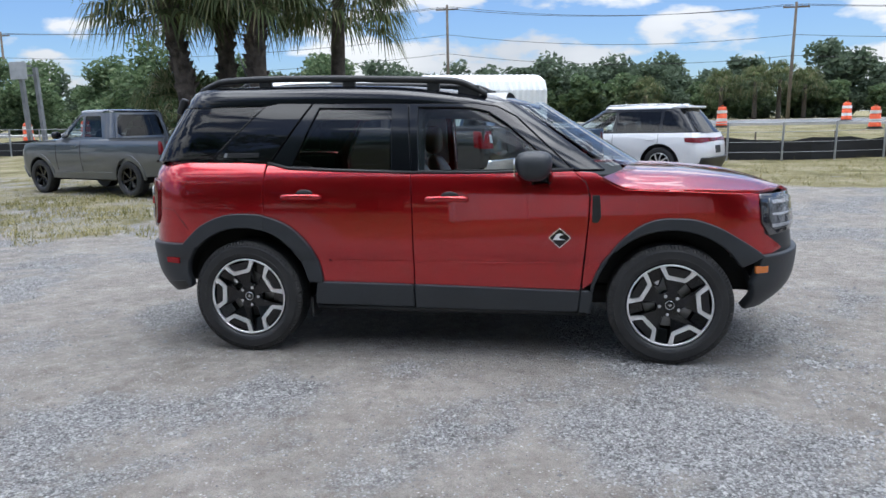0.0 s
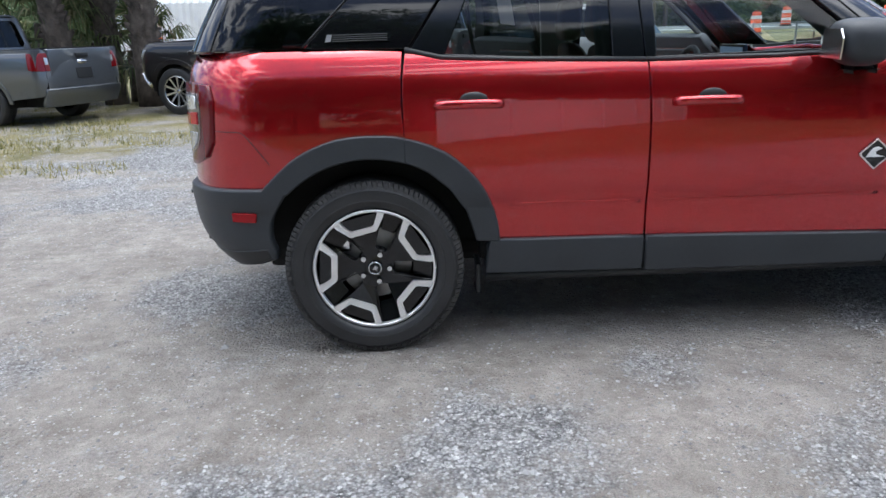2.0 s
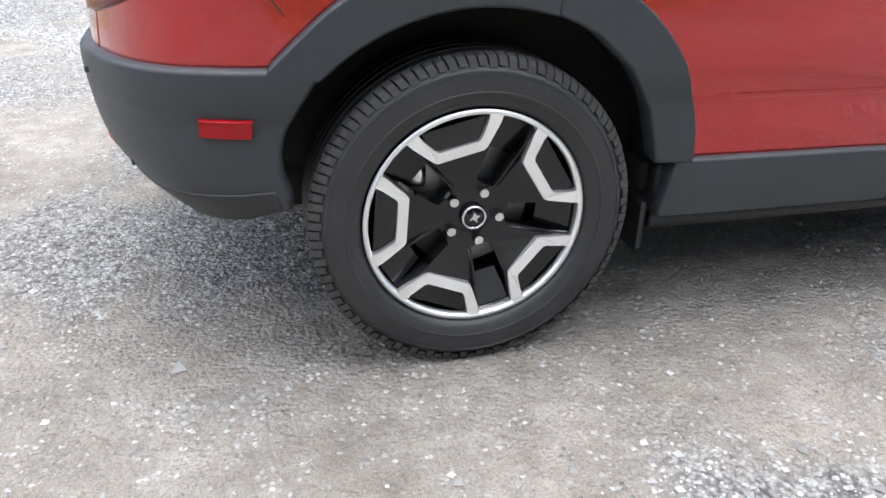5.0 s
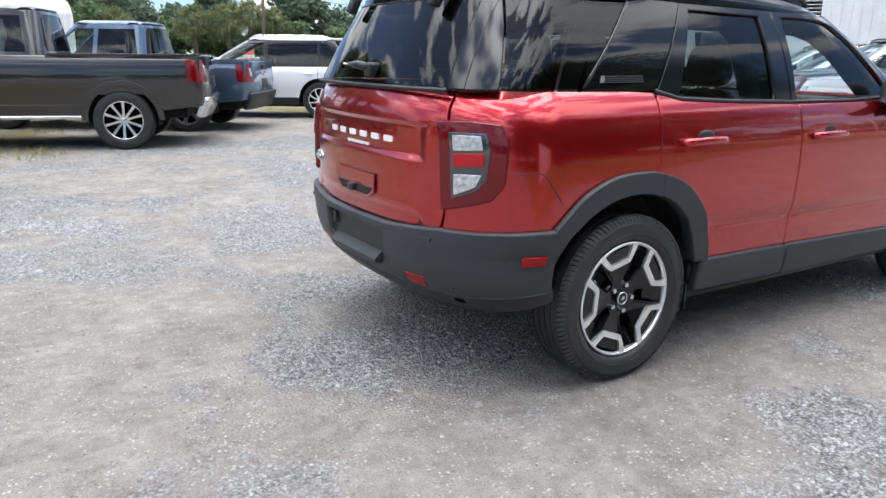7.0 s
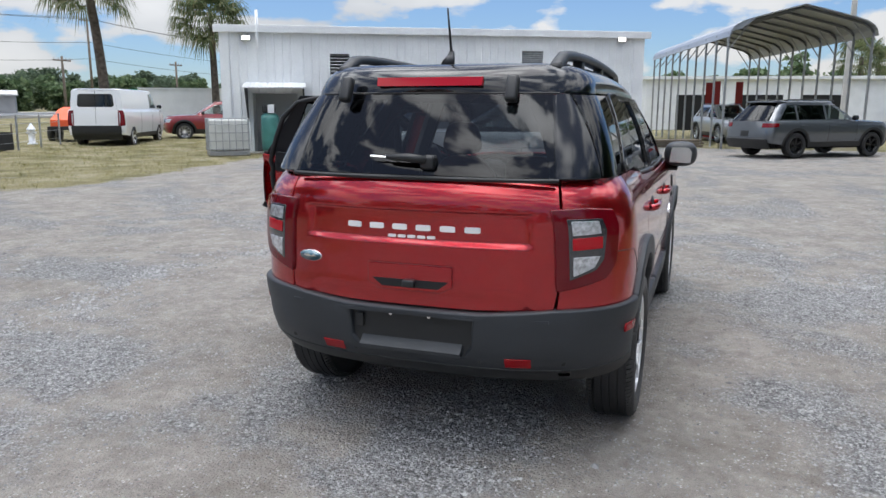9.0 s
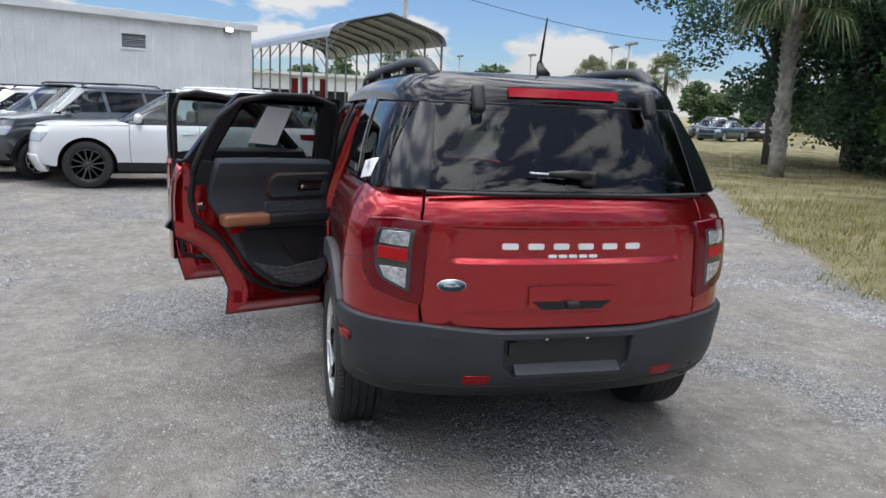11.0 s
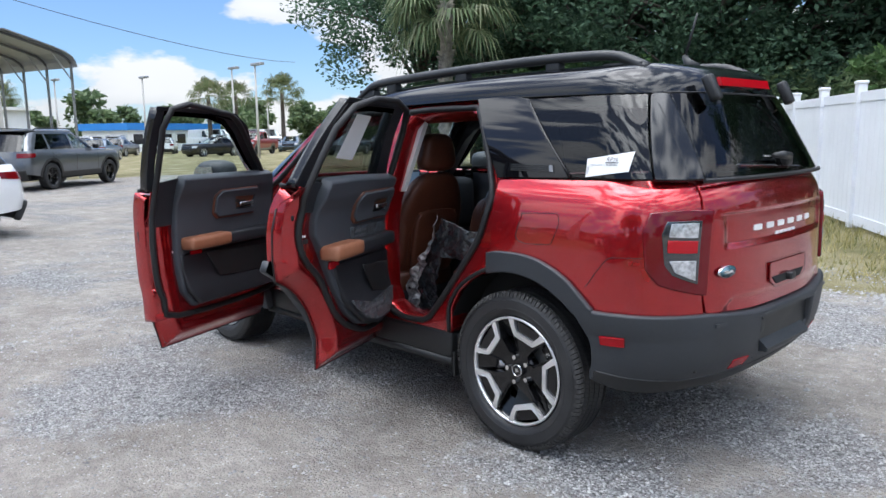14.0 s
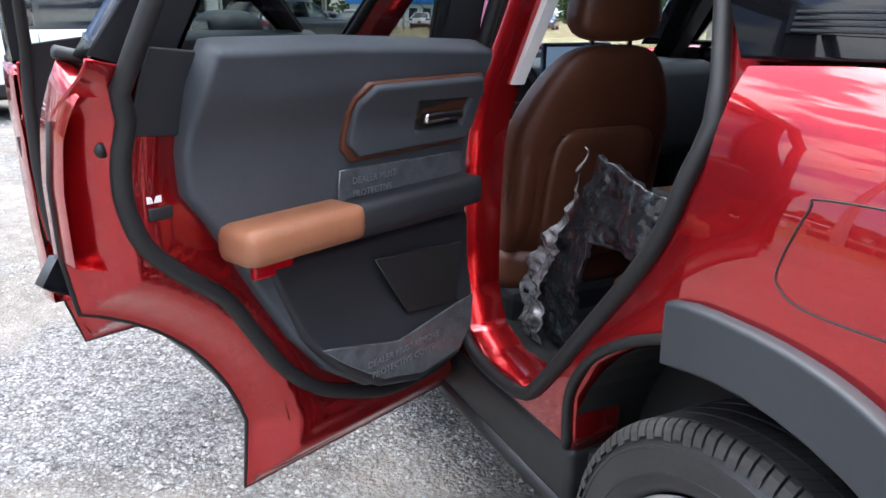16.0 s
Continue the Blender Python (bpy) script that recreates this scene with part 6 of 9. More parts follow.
    part("latch_tag", box(lx - 0.022, lx + 0.004, ins(lx, lz)[1] - 0.005, ins(lx, lz)[1] + 0.004, lz + 0.018, lz + 0.030, 0.001), M["white"], skin, "small white tag over the latch")
    gx = 0.200 if rear else 1.10
    if rear:
        part("plug", lathe([(0.0005, -0.003), (0.011, -0.002), (0.013, 0.002)], 16, "y", (gx, shell(gx, 1.085)[1] - 0.001, 1.085)), M["black_plastic"], skin, "round black rubber plug", True)
    px0, px1 = (0.70, 0.99) if rear else (1.45, 2.02)
    panel("pocket_bin", [(px0, 0.80), (px1, 0.775), (px1 - 0.02, 0.625), (px0 + 0.10, 0.650)], lambda x, z: (x, ins(x, z)[1] - 0.0735, z), M["black_plastic"], skin, thick=0.0, flip=True, label="open black bin of the door pocket")
    if rear:
        panel("film", [(0.634, 0.995), (1.02, 0.985), (1.02, 0.915), (0.628, 0.925)], lambda x, z: (x, ins(x, z)[1] - 0.047, z), M["film_thin"], skin, thick=0.0, flip=True, label="clear protective film on the trim")
        panel("film", [(0.535, 0.655), (0.754, 0.602), (1.02, 0.640), (1.01, 0.560), (0.965, 0.510), (0.83, 0.496), (0.705, 0.527), (0.61, 0.592)], lambda x, z: (x, ins(x, z)[1] - 0.086, z), M["film_thin"], skin, thick=0.0, flip=True, label="crinkled protective film at the foot of the trim")
        for words, x, z, h in (("DEALER MUST REMOVE", 0.955, 0.572, 0.022), ("PROTECTIVE COVER", 0.965, 0.545, 0.022), ("DEALER MUST", 0.965, 0.962, 0.020), ("PROTECTIVE", 0.965, 0.935, 0.020)):
            t = text_mesh(words, h, 0.0006)
            off = 0.0885 if z < 0.8 else 0.0495
            t2 = part("print", t, M["ink"], skin)
            t2.matrix_basis = Matrix.Translation((x - 0.30, ins(x, z)[1] - off, z)) @ Euler((radians(90), 0, 0)).to_matrix().to_4x4()
        part("paper", prism([(0.620, 1.535), (0.775, 1.525), (0.715, 1.315), (0.545, 1.330)], 0.0, 0.0012, lambda u, v, h: (u, green_y(u, v) - 0.020 - h, v)), M["paper"], skin, "white window sheet taped inside the glass")
    return skin


def text_mesh(words, size, depth):
    """Letters of the built-in font as one bmesh in the plane z = 0."""
    cu = bpy.data.curves.new("letters", "FONT")
    cu.body, cu.size, cu.extrude, cu.resolution_u = words, size, depth, 2
    ob = bpy.data.objects.new("letters", cu)
    scene.collection.objects.link(ob)
    me = ob.to_mesh()
    bm = bmesh.new()
    bm.from_mesh(me)
    ob.to_mesh_clear()
    bpy.data.objects.remove(ob)
    bpy.data.curves.remove(cu)
    return bm


def open_door(skin, hx, hy, angle):
    h = Matrix.Translation((hx, hy, 0))
    skin.matrix_basis = h @ Matrix.Rotation(radians(angle), 4, "Z") @ h.inverted()


for kind in ("rear", "front"):
    door(kind, -1)
DOOR_TURN = {"rear": (1.065, 0.872, -65.0), "front": (2.16, 0.865, -68.0)}
for kind in ("rear", "front"):
    open_door(door(kind, 1), *DOOR_TURN[kind])

def gate_edge_x(z):
    """Where the flank meets the tailgate's shut line."""
    y = curve(z, (0.70, 0.613), (0.80, 0.627), (1.10, 0.627), (1.238, 0.604))
    return low_xr(z) + 0.45 - 0.45 * (1 - (y / low_w(z)) ** PW) ** (1 / PW)


for s in (-1, 1):
    L = side_low(s)
    quarter = [*[(gate_edge_x(z), z) for z in (0.700, 0.76, 0.82, 0.90, 1.0, 1.08, 1.13, 1.17, 1.20, 1.22, 1.235)], (-0.60, 1.245), (0.0, 1.236), (0.150, 1.228), (0.142, 1.13), (0.138, 1.03), *ARCH_RB, (-0.62, 0.702)]
    q = panel("quarter_panel", quarter, L, RED, suv, us=fine_x + steps(-0.44, 0.2, 0.05), dv=0.03, label="red rear quarter panel")
    fender = [(2.097, 1.170), (2.225, 1.160), (2.30, 1.105), (2.385, 1.062), (2.8, 1.048), (3.16, 1.032), (3.17, 0.93), (3.20, 0.80), (3.33, 0.70), (3.20, 0.655), *[p for p in ARCH_F[::-1] if p[1] > 0.48], (2.150, 0.445), (2.19, 0.90), (2.195, 1.02), (2.17, 1.108)]
    panel("fender", fender, L, RED, suv, du=0.05, dv=0.03, label="red front fender")
    # wheel arch flares and sills
    rear_b = [*ARCH_RB, *[p for p in ring_arc(0.0, 0.356, 0.472, 72, 134, 10)[::-1]]]
    panel("arch_flare", rear_b, L, CLAD, suv, lift=0.024, thick=0.05, du=0.04, dv=0.04, round_edge=0.008, label="charcoal plastic rear wheel arch flare")
    front_a = [*ARCH_F, *[p for p in ring_arc(2.67, 0.36, 0.468, 170, 32, 20)[::-1]]]
    panel("arch_flare", front_a, L, CLAD, suv, lift=0.024, thick=0.05, du=0.04, dv=0.04, round_edge=0.008, label="charcoal plastic front wheel arch flare")
    panel("sill_cladding", [(2.152, 0.443), (2.212, 0.440), (2.20, 0.305), (2.136, 0.312)], L, CLAD, suv, lift=0.022, thick=0.06, du=0.08, dv=0.03, round_edge=0.010, label="charcoal plastic sill end")
    part("sill_beam", box(0.46, 2.2, min(s * 0.70, s * 0.845), max(s * 0.70, s * 0.845), 0.31, 0.45, 0.02), M["black_plastic"], suv, "black sill beam under the doors", True)
    part("sill_step", tube([(0.46, s * 0.83, 0.300), (1.3, s * 0.835, 0.300), (2.18, s * 0.83, 0.300)], 0.024, 8), M["black_plastic"], suv, "black rocker step under the sill", True)
    # rear pillar glass, side pillar and vent
    G = side_green(s)
    qg = [(-0.735, 1.242), (-0.20, 1.245), (0.160, 1.590), (-0.575, 1.590)]
    panel("quarter_glass", [(-0.60, 1.246), (-0.235, 1.245), (0.105, 1.590), (-0.475, 1.590)], G, M["glass_dark"], suv, thick=0.0, us=fine_x + steps(-0.44, 0.2, 0.06), label="dark tinted rear quarter glass")
    panel("rear_pillar", [(-0.735, 1.242), (-0.603, 1.246), (-0.478, 1.590), (-0.575, 1.590)], G, BLK, suv, us=fine_x, dv=0.04, label="gloss black rear pillar")
    panel("side_pillar", [(-0.232, 1.243), (0.170, 1.232), (0.425, 1.602), (0.20, 1.606), (0.108, 1.590)], G, M["glass_black"], suv, lift=0.006, label="gloss black slanted side pillar")
    part("pillar_strip", tube([(x, s * (green_y(x, z) + 0.006), z) for x, z in smooth_line([(-0.235, 1.25), (-0.06, 1.425), (0.10, 1.59)], 3)], 0.0045, 6), M["glass_black"], suv, "glossy slanted strip", True)
    vent = part("pillar_vent", prism([(-0.15, 1.264), (0.105, 1.268), (0.108, 1.302), (-0.14, 1.298)], -0.004, 0.009, lambda u, v, h: (u, s * (green_y(u, v) + h), v)), M["black_gloss"], suv, "black finned vent trim")
    for q in range(4):
        part("fin", tube([(x, s * (green_y(x, 1.271 + 0.0075 * q) + 0.010), 1.271 + 0.0075 * q) for x in (-0.118, 0.0, 0.095)], 0.0022, 5), M["black_plastic"], vent)
    part("vent_end", prism([(-0.146, 1.268), (-0.124, 1.270), (-0.118, 1.296), (-0.136, 1.296)], 0.009, 0.012, lambda u, v, h: (u, s * (green_y(u, v) + h), v)), M["steel"], vent, "satin metal end piece")
    panel("screen_pillar", [(1.50, 1.582), (1.62, 1.562), (1.745, 1.497), (2.096, 1.174), (2.29, 1.172), (1.93, 1.44), (1.80, 1.545), (1.70, 1.592)], G, BLK, suv, lift=0.001, du=0.05, dv=0.03, label="gloss black windscreen pillar")
    # roof rail
    rail = smooth_line([(-0.415, 1.700), (-0.33, 1.738), (-0.22, 1.766), (0.1, 1.772), (0.6, 1.762), (1.15, 1.740), (1.36, 1.724), (1.46, 1.685), (1.545, 1.640)], 4)
    bm = bmesh.new()
    rings = []
    for x, z in rail:
        y = s * (curve(x, (-0.42, 0.515), (0.3, 0.545), (1.2, 0.545), (1.55, 0.53)))
        h = 0.021
        rings.append([bm.verts.new((x, y + a * 0.028, z + b * h)) for a, b in ((-1, -1), (1, -1), (1.1, 0.2), (0.6, 1), (-0.6, 1), (-1.1, 0.2))])
    for a, b in zip(rings, rings[1:]):
        for k in range(6):
            bm.faces.new((a[k], a[(k + 1) % 6], b[(k + 1) % 6], b[k]))
    bm.faces.new(rings[0]), bm.faces.new(rings[-1])
    bmesh.ops.recalc_face_normals(bm, faces=bm.faces)
    rail_ob = part("roof_rail", bm, M["black_plastic"], suv, "satin black roof rail", True)
    for x0, x1 in ((-0.40, -0.20), (0.02, 0.10), (0.60, 0.68), (1.16, 1.24), (1.36, 1.50)):
        y = s * (curve((x0 + x1) / 2, (-0.42, 0.515), (0.3, 0.545), (1.2, 0.545), (1.55, 0.53)))
        zr = roof_top((x0 + x1) / 2, y)[2]
        zt = curve((x0 + x1) / 2, (-0.3, 1.73), (0.1, 1.765), (0.6, 1.755), (1.2, 1.73), (1.43, 1.70))
        part("rail_foot", box(x0, x1, y - 0.024, y + 0.024, zr - 0.02, zt, 0.008), M["black_plastic"], rail_ob, "", True)
    # mirror
    mir = bmesh.new()
    bmesh.ops.create_uvsphere(mir, u_segments=24, v_segments=14, radius=1.0)
    for v in mir.verts:
        x, y, z = v.co
        sx = abs(x) ** 0.7 * (1 if x > 0 else -1)
        v.co = Vector((1.865 + sx * (0.105 + 0.02 * z), s * (0.972 + (abs(y) ** 0.75) * (1 if y > 0 else -1) * 0.112), 1.208 + abs(z) ** 0.75 * (1 if z > 0 else -1) * 0.088))
    mo = part("mirror", mir, M["cladding"], suv, "charcoal door mirror", True)
    part("mirror_arm", box(1.86, 1.95, s * 0.80, s * 0.94, 1.105, 1.155, 0.015), M["black_plastic"], mo, "", True)
    part("mirror_glass", prism([(0.905, 1.155), (1.045, 1.150), (1.052, 1.225), (1.03, 1.258), (0.915, 1.260)], 0.0, 0.006, lambda u, v, h: (1.757 - h + 0.01 * (v - 1.18), s * u, v)), M["chrome"], mo, "mirror glass")
    if s > 0:
        for o in (mo,):
            hm = DOOR_TURN["front"]
            open_door(o, *hm)
    # tail lamp
    lamp_out = [(-0.757, 1.122), (-0.69, 1.128), (-0.612, 1.118), (-0.598, 1.06), (-0.612, 0.90), (-0.645, 0.842), (-0.755, 0.785)]
    lamp = panel("tail_lamp", lamp_out, L, M["lamp_frame"], suv, us=fine_x, dv=0.03, lift=0.016, thick=0.03, label="tail lamp with red frame", round_edge=0.008)
    clear = [(-0.737, 1.088), (-0.656, 1.088), (-0.646, 1.04), (-0.656, 0.92), (-0.676, 0.878), (-0.735, 0.832)]
    panel("lamp_bowl", clear, L, M["lamp_dark"], lamp, us=fine_x, dv=0.03, lift=0.019, thick=0.006, round_edge=0.002, inset=0.003, label="smoked lamp bowl")
    panel("reverse_lamp", [(-0.729, 1.078), (-0.668, 1.078), (-0.664, 1.028), (-0.729, 1.020)], L, M["lamp_clear"], lamp, us=fine_x, dv=0.02, lift=0.023, thick=0.004, round_edge=0.002, inset=0.002, label="clear upper lamp")
    panel("brake_lamp", [(-0.729, 1.010), (-0.662, 1.016), (-0.662, 0.968), (-0.729, 0.960)], L, M["lamp_red"], lamp, us=fine_x, dv=0.02, lift=0.024, thick=0.004, round_edge=0.002, inset=0.002, label="red middle lamp")
    panel("turn_lamp", [(-0.728, 0.932), (-0.668, 0.936), (-0.682, 0.890), (-0.728, 0.850)], L, M["lamp_clear"], lamp, us=fine_x, dv=0.02, lift=0.023, thick=0.004, round_edge=0.002, inset=0.002, label="clear lower lamp")
    panel("side_reflector", [(-0.548, 0.634), (-0.452, 0.632), (-0.455, 0.585), (-0.548, 0.587)], L, M["lamp_far"], suv, lift=0.036, thick=0.014, label="red side reflector in the bumper", round_edge=0.003)
    part("panel_seam", tube([(x, s * (low_y(x, z) + 0.0004), z) for x, z in smooth_line([(-0.60, 0.945), (-0.53, 0.944), (-0.482, 0.938), (-0.44, 0.890), (-0.385, 0.815)], 4)], 0.0016, 5), M["seal"], suv, "thin seam below the tail lamp")
    # fender vent, badge, headlamp, front marker
    panel("fender_vent", [(2.205, 1.03), (2.25, 1.03), (2.258, 0.90), (2.240, 0.865), (2.205, 0.868)], L, M["black_plastic"], suv, lift=0.008, thick=0.01, label="black fender vent trim")
    rim = panel("badge", [(2.016, 0.838), (2.083, 0.780), (2.083, 0.768), (2.016, 0.708), (1.95, 0.768), (1.95, 0.780)], L, M["chrome"], suv, lift=0.007, thick=0.006, inset=0.002, round_edge=0.001, label="silver-edged diamond door badge")
    panel("badge_face", [(2.016, 0.828), (2.072, 0.778), (2.072, 0.770), (2.016, 0.718), (1.960, 0.770), (1.960, 0.778)], L, M["glass_black"], rim, lift=0.009, thick=0.001, inset=0.001, round_edge=0.001)
    panel("badge_swirl", [(1.985, 0.778), (2.00, 0.797), (2.02, 0.803), (2.037, 0.795), (2.025, 0.790), (2.012, 0.783), (2.015, 0.772), (2.05, 0.762), (1.975, 0.762)], L, M["white"], rim, lift=0.0105, thick=0.0005, inset=0.0, round_edge=0.0005)
    if s > 0:
        open_door(rim, *DOOR_TURN["front"])
    head = panel("head_lamp", [(3.155, 1.026), (3.395, 1.015), (3.435, 0.93), (3.44, 0.80), (3.22, 0.785), (3.17, 0.86)], L, M["lamp_dark"], suv, lift=0.012, thick=0.03, du=0.02, dv=0.03, label="dark-framed head lamp")
    panel("lens", [(3.205, 1.00), (3.385, 0.995), (3.415, 0.93), (3.42, 0.82), (3.24, 0.815), (3.21, 0.88)], L, M["lamp_smoke"], head, lift=0.018, thick=0.01, du=0.02, dv=0.03, label="clear lens over a dark bowl")
    for z0, z1 in ((0.965, 0.985), (0.900, 0.912), (0.832, 0.850)):
        panel("light_bar", [(3.225, z1), (3.40, z1 - 0.006), (3.405, z0 - 0.006), (3.228, z0)], L, M["lamp_clear"], head, lift=0.021, thick=0.004, inset=0.0, round_edge=0.001, du=0.02, dv=0.02, label="bright light bar")
    panel("marker_lamp", [(3.135, 0.610), (3.215, 0.610), (3.215, 0.565), (3.14, 0.565)], L, M["amber"], suv, lift=0.030, thick=0.01, label="amber side marker lamp")
    if s > 0:
        fuel = smooth_line([(-0.035, 1.075), (-0.05, 1.09), (-0.21, 1.099), (-0.232, 1.085), (-0.236, 1.05), (-0.21, 0.985), (-0.19, 0.968), (-0.065, 0.961), (-0.02, 0.975), (-0.012, 1.0)], 4, True)
        part("fuel_flap", tube([(x, low_y(x, z) + 0.0006, z) for x, z in fuel], 0.0014, 5, True), M["seal"], suv, "round-cornered gap line of the fuel flap")
        stick = panel("window_label", [(-0.510, 1.355), (-0.305, 1.325), (-0.309, 1.250), (-0.505, 1.277)], G, M["paper"], suv, lift=0.003, thick=0.0005, inset=0.0, round_edge=0.0, us=fine_x, label="white printed label on the quarter glass")
        for x0, x1, z0, z1 in ((-0.455, -0.395, 1.3085, 1.312), (-0.450, -0.400, 1.300, 1.3025), (-0.38, -0.325, 1.300, 1.301)):
            panel("word_bar", [(x0, z0), (x1, z0), (x1, z1), (x0, z1)], G, M["ink"], stick, lift=0.0042, thick=0.0005, inset=0.0, round_edge=0.0)
        for words, x, z, h, turn in (("RF29", -0.398, 1.318, 0.026, -8), ("USA", -0.3185, 1.262, 0.018, 84)):
            bm = text_mesh(words, h, 0.0)
            a = radians(turn)
            for v in bm.verts:
                u, q = v.co.x * math.cos(a) - v.co.y * math.sin(a), v.co.x * math.sin(a) + v.co.y * math.cos(a)
                v.co = Vector((x - u, green_y(x - u, z + q) + 0.0050, z + q))
            part("print", bm, M["ink"], stick)

# rear bumper, tailgate, rear glass, roof, bonnet, front
def u_rear(y, z=0.6):
    return math.asin(min(1.0, (abs(y) / low_w(z))) ** (PW / 2)) / (math.pi / 2) * (1 if y > 0 else -1)


plate_u = u_rear(0.287)
bumper = panel("rear_bumper", [(-1.055, 0.712), (-0.85, 0.712), (u_rear(-0.60), 0.702), (u_rear(-0.30), 0.676), (u_rear(0.30), 0.676), (u_rear(0.60), 0.702), (0.85, 0.712), (1.055, 0.712), (1.048, 0.695), (1.005, 0.63), (0.985, 0.585), (0.963, 0.513), (0.945, 0.46), (0.925, 0.43), (0.80, 0.405), (0.6, 0.385), (-0.6, 0.385), (-0.80, 0.405), (-0.925, 0.43), (-0.945, 0.46), (-0.963, 0.513), (-0.985, 0.585), (-1.005, 0.63), (-1.048, 0.695)],
               lambda u, z: round_end(u, z), CLAD, suv, holes=[[(-plate_u, 0.662), (-plate_u * 0.985, 0.535), (-plate_u * 0.82, 0.492), (plate_u * 0.82, 0.492), (plate_u * 0.985, 0.535), (plate_u, 0.662)]],
               us=[-1 + 0.05 * k for k in range(41)], dv=0.022, lift=0.026, thick=0.045, round_edge=0.012, label="charcoal plastic rear bumper")
panel("valance", [(-0.93, 0.470), (-0.5, 0.445), (0.5, 0.445), (0.93, 0.470), (0.91, 0.436), (0.80, 0.412), (0.6, 0.390), (-0.6, 0.390), (-0.80, 0.412), (-0.91, 0.436)], lambda u, z: round_end(u, z), M["black_plastic"], bumper, us=[-1 + 0.05 * k for k in range(41)], dv=0.03, lift=0.031, thick=0.02, inset=0.0, round_edge=0.004, label="black lower valance of the bumper")
part("bumper_top", prism([(-0.60, -0.80), (-0.28, -0.862), (0.28, -0.862), (0.60, -0.80), (0.60, -0.70), (-0.60, -0.70)], 0.655, 0.668, lambda u, v, h: (v, u, h)), CLAD, bumper)
plate = part("plate_recess", box(-0.822, -0.80, -0.29, 0.29, 0.485, 0.675, 0.006), M["black_plastic"], bumper, "black number plate recess, empty")
part("step_lip", prism([(-0.806, 0.550), (-0.860, 0.502), (-0.856, 0.486), (-0.80, 0.486)], -0.235, 0.235, lambda u, v, h: (u, h, v)), CLAD, bumper, "sloping charcoal lip under the plate recess")
part("bracket", box(-0.838, -0.815, 0.225, 0.262, 0.575, 0.635, 0.006), M["black_plastic"], plate, "small black bracket")
for y in (0.095, -0.085):
    part("screw", lathe([(0.0005, -0.008), (0.008, -0.006), (0.009, 0.0)], 12, "z"), M["chrome"], plate).matrix_basis = Matrix.Translation((-0.826, y, 0.645)) @ Matrix.Rotation(radians(-90), 4, "Y") @ Matrix.Rotation(radians(180), 4, "X")
for y0 in (0.385, -0.465):
    panel("rear_reflector", [(u_rear(y0 - 0.052, 0.478), 0.462), (u_rear(y0 + 0.052, 0.478), 0.462), (u_rear(y0 + 0.052, 0.478), 0.498), (u_rear(y0 - 0.052, 0.478), 0.498)], lambda u, z: round_end(u, z), M["lamp_far"], bumper, lift=0.030, thick=0.01, inset=0.0, round_edge=0.002, du=0.01, label="red rear reflector")
for y0 in (0.62, 0.27, -0.30, -0.64):
    bm = lathe([(0.0005, -0.004), (0.011, -0.003), (0.012, 0.004)], 14, "y")
    o = part("parking_sensor", bm, M["black_plastic"], bumper)
    px, py, pz = round_end(u_rear(y0, 0.47), 0.47)
    o.matrix_basis = Matrix.Translation((px - 0.024, py * 1.02, pz)) @ Matrix.Rotation(radians(-90), 4, "Z")

tg = panel("tailgate", [(-0.605, 1.238), (0.605, 1.238), (0.628, 1.10), (0.628, 0.80), (0.612, 0.704), (0.30, 0.690), (-0.30, 0.690), (-0.612, 0.704), (-0.628, 0.80), (-0.628, 1.10)], gate, RED, suv, du=0.03, dv=0.011, label="red tailgate with pressed lettering field", thick=0.03)
part("tailgate_top", tube([(rear_green(y, 1.24)[0] - 0.012, y, 1.240) for y in steps(-0.61, 0.61, 0.06)], 0.010, 6), M["seal"], tg)
part("handle_panel", prism([(-0.19, 0.868), (0.19, 0.868), (0.19, 0.79), (0.14, 0.763), (-0.14, 0.763), (-0.19, 0.79)], 0, 0.006, lambda u, v, h: (gate(0, v)[0] - h, u, v)), RED, tg, "raised handle panel")
part("handle_seam", tube([(gate(0, z)[0] - 0.0065, y, z) for y, z in ((-0.196, 0.874), (0.196, 0.874), (0.196, 0.787), (0.143, 0.757), (-0.143, 0.757), (-0.196, 0.787))], 0.0009, 5, True), M["seal"], tg, "thin gap line round the handle panel")
part("handle_slot", prism([(-0.175, 0.806), (0.175, 0.806), (0.13, 0.772), (-0.13, 0.772)], 0, 0.003, lambda u, v, h: (gate(0, v)[0] - 0.006 - h, u, v)), M["dark"], tg, "dark handle slot")
part("rear_camera", box(-0.866, -0.83, -0.028, 0.028, 0.775, 0.808, 0.008), M["black_plastic"], tg, "black reversing camera", True)
oval = lathe([(0.0005, 0.009), (0.9, 0.008), (0.98, 0.006), (1.0, 0.0)], 40, "z")
o = part("oval_badge", oval, M["chrome"], tg, "oval badge with silver edge", True)
gx = gate(0.505, 0.870)[0]
o.matrix_basis = Matrix.Translation((gx - 0.001, 0.505, 0.870)) @ Matrix.Rotation(radians(-7), 4, "Z") @ Matrix.Rotation(radians(-90), 4, "Y") @ Matrix.Diagonal((0.027, 0.063, 1, 1))
o2 = part("oval_face", lathe([(0.0005, 0.0105), (0.88, 0.0100), (0.9, 0.006)], 40, "z"), M["silver_blue"], o, "dark blue-green oval face", True)
o3 = part("oval_mark", prism([(-0.55, -0.1), (-0.3, 0.25), (-0.1, -0.05), (0.15, 0.2), (0.55, 0.15), (0.5, -0.1), (0.1, -0.2), (-0.2, -0.15)], 0.0105, 0.0112, lambda u, v, h: (v * 1.2, u, h)), M["chrome"], o2)


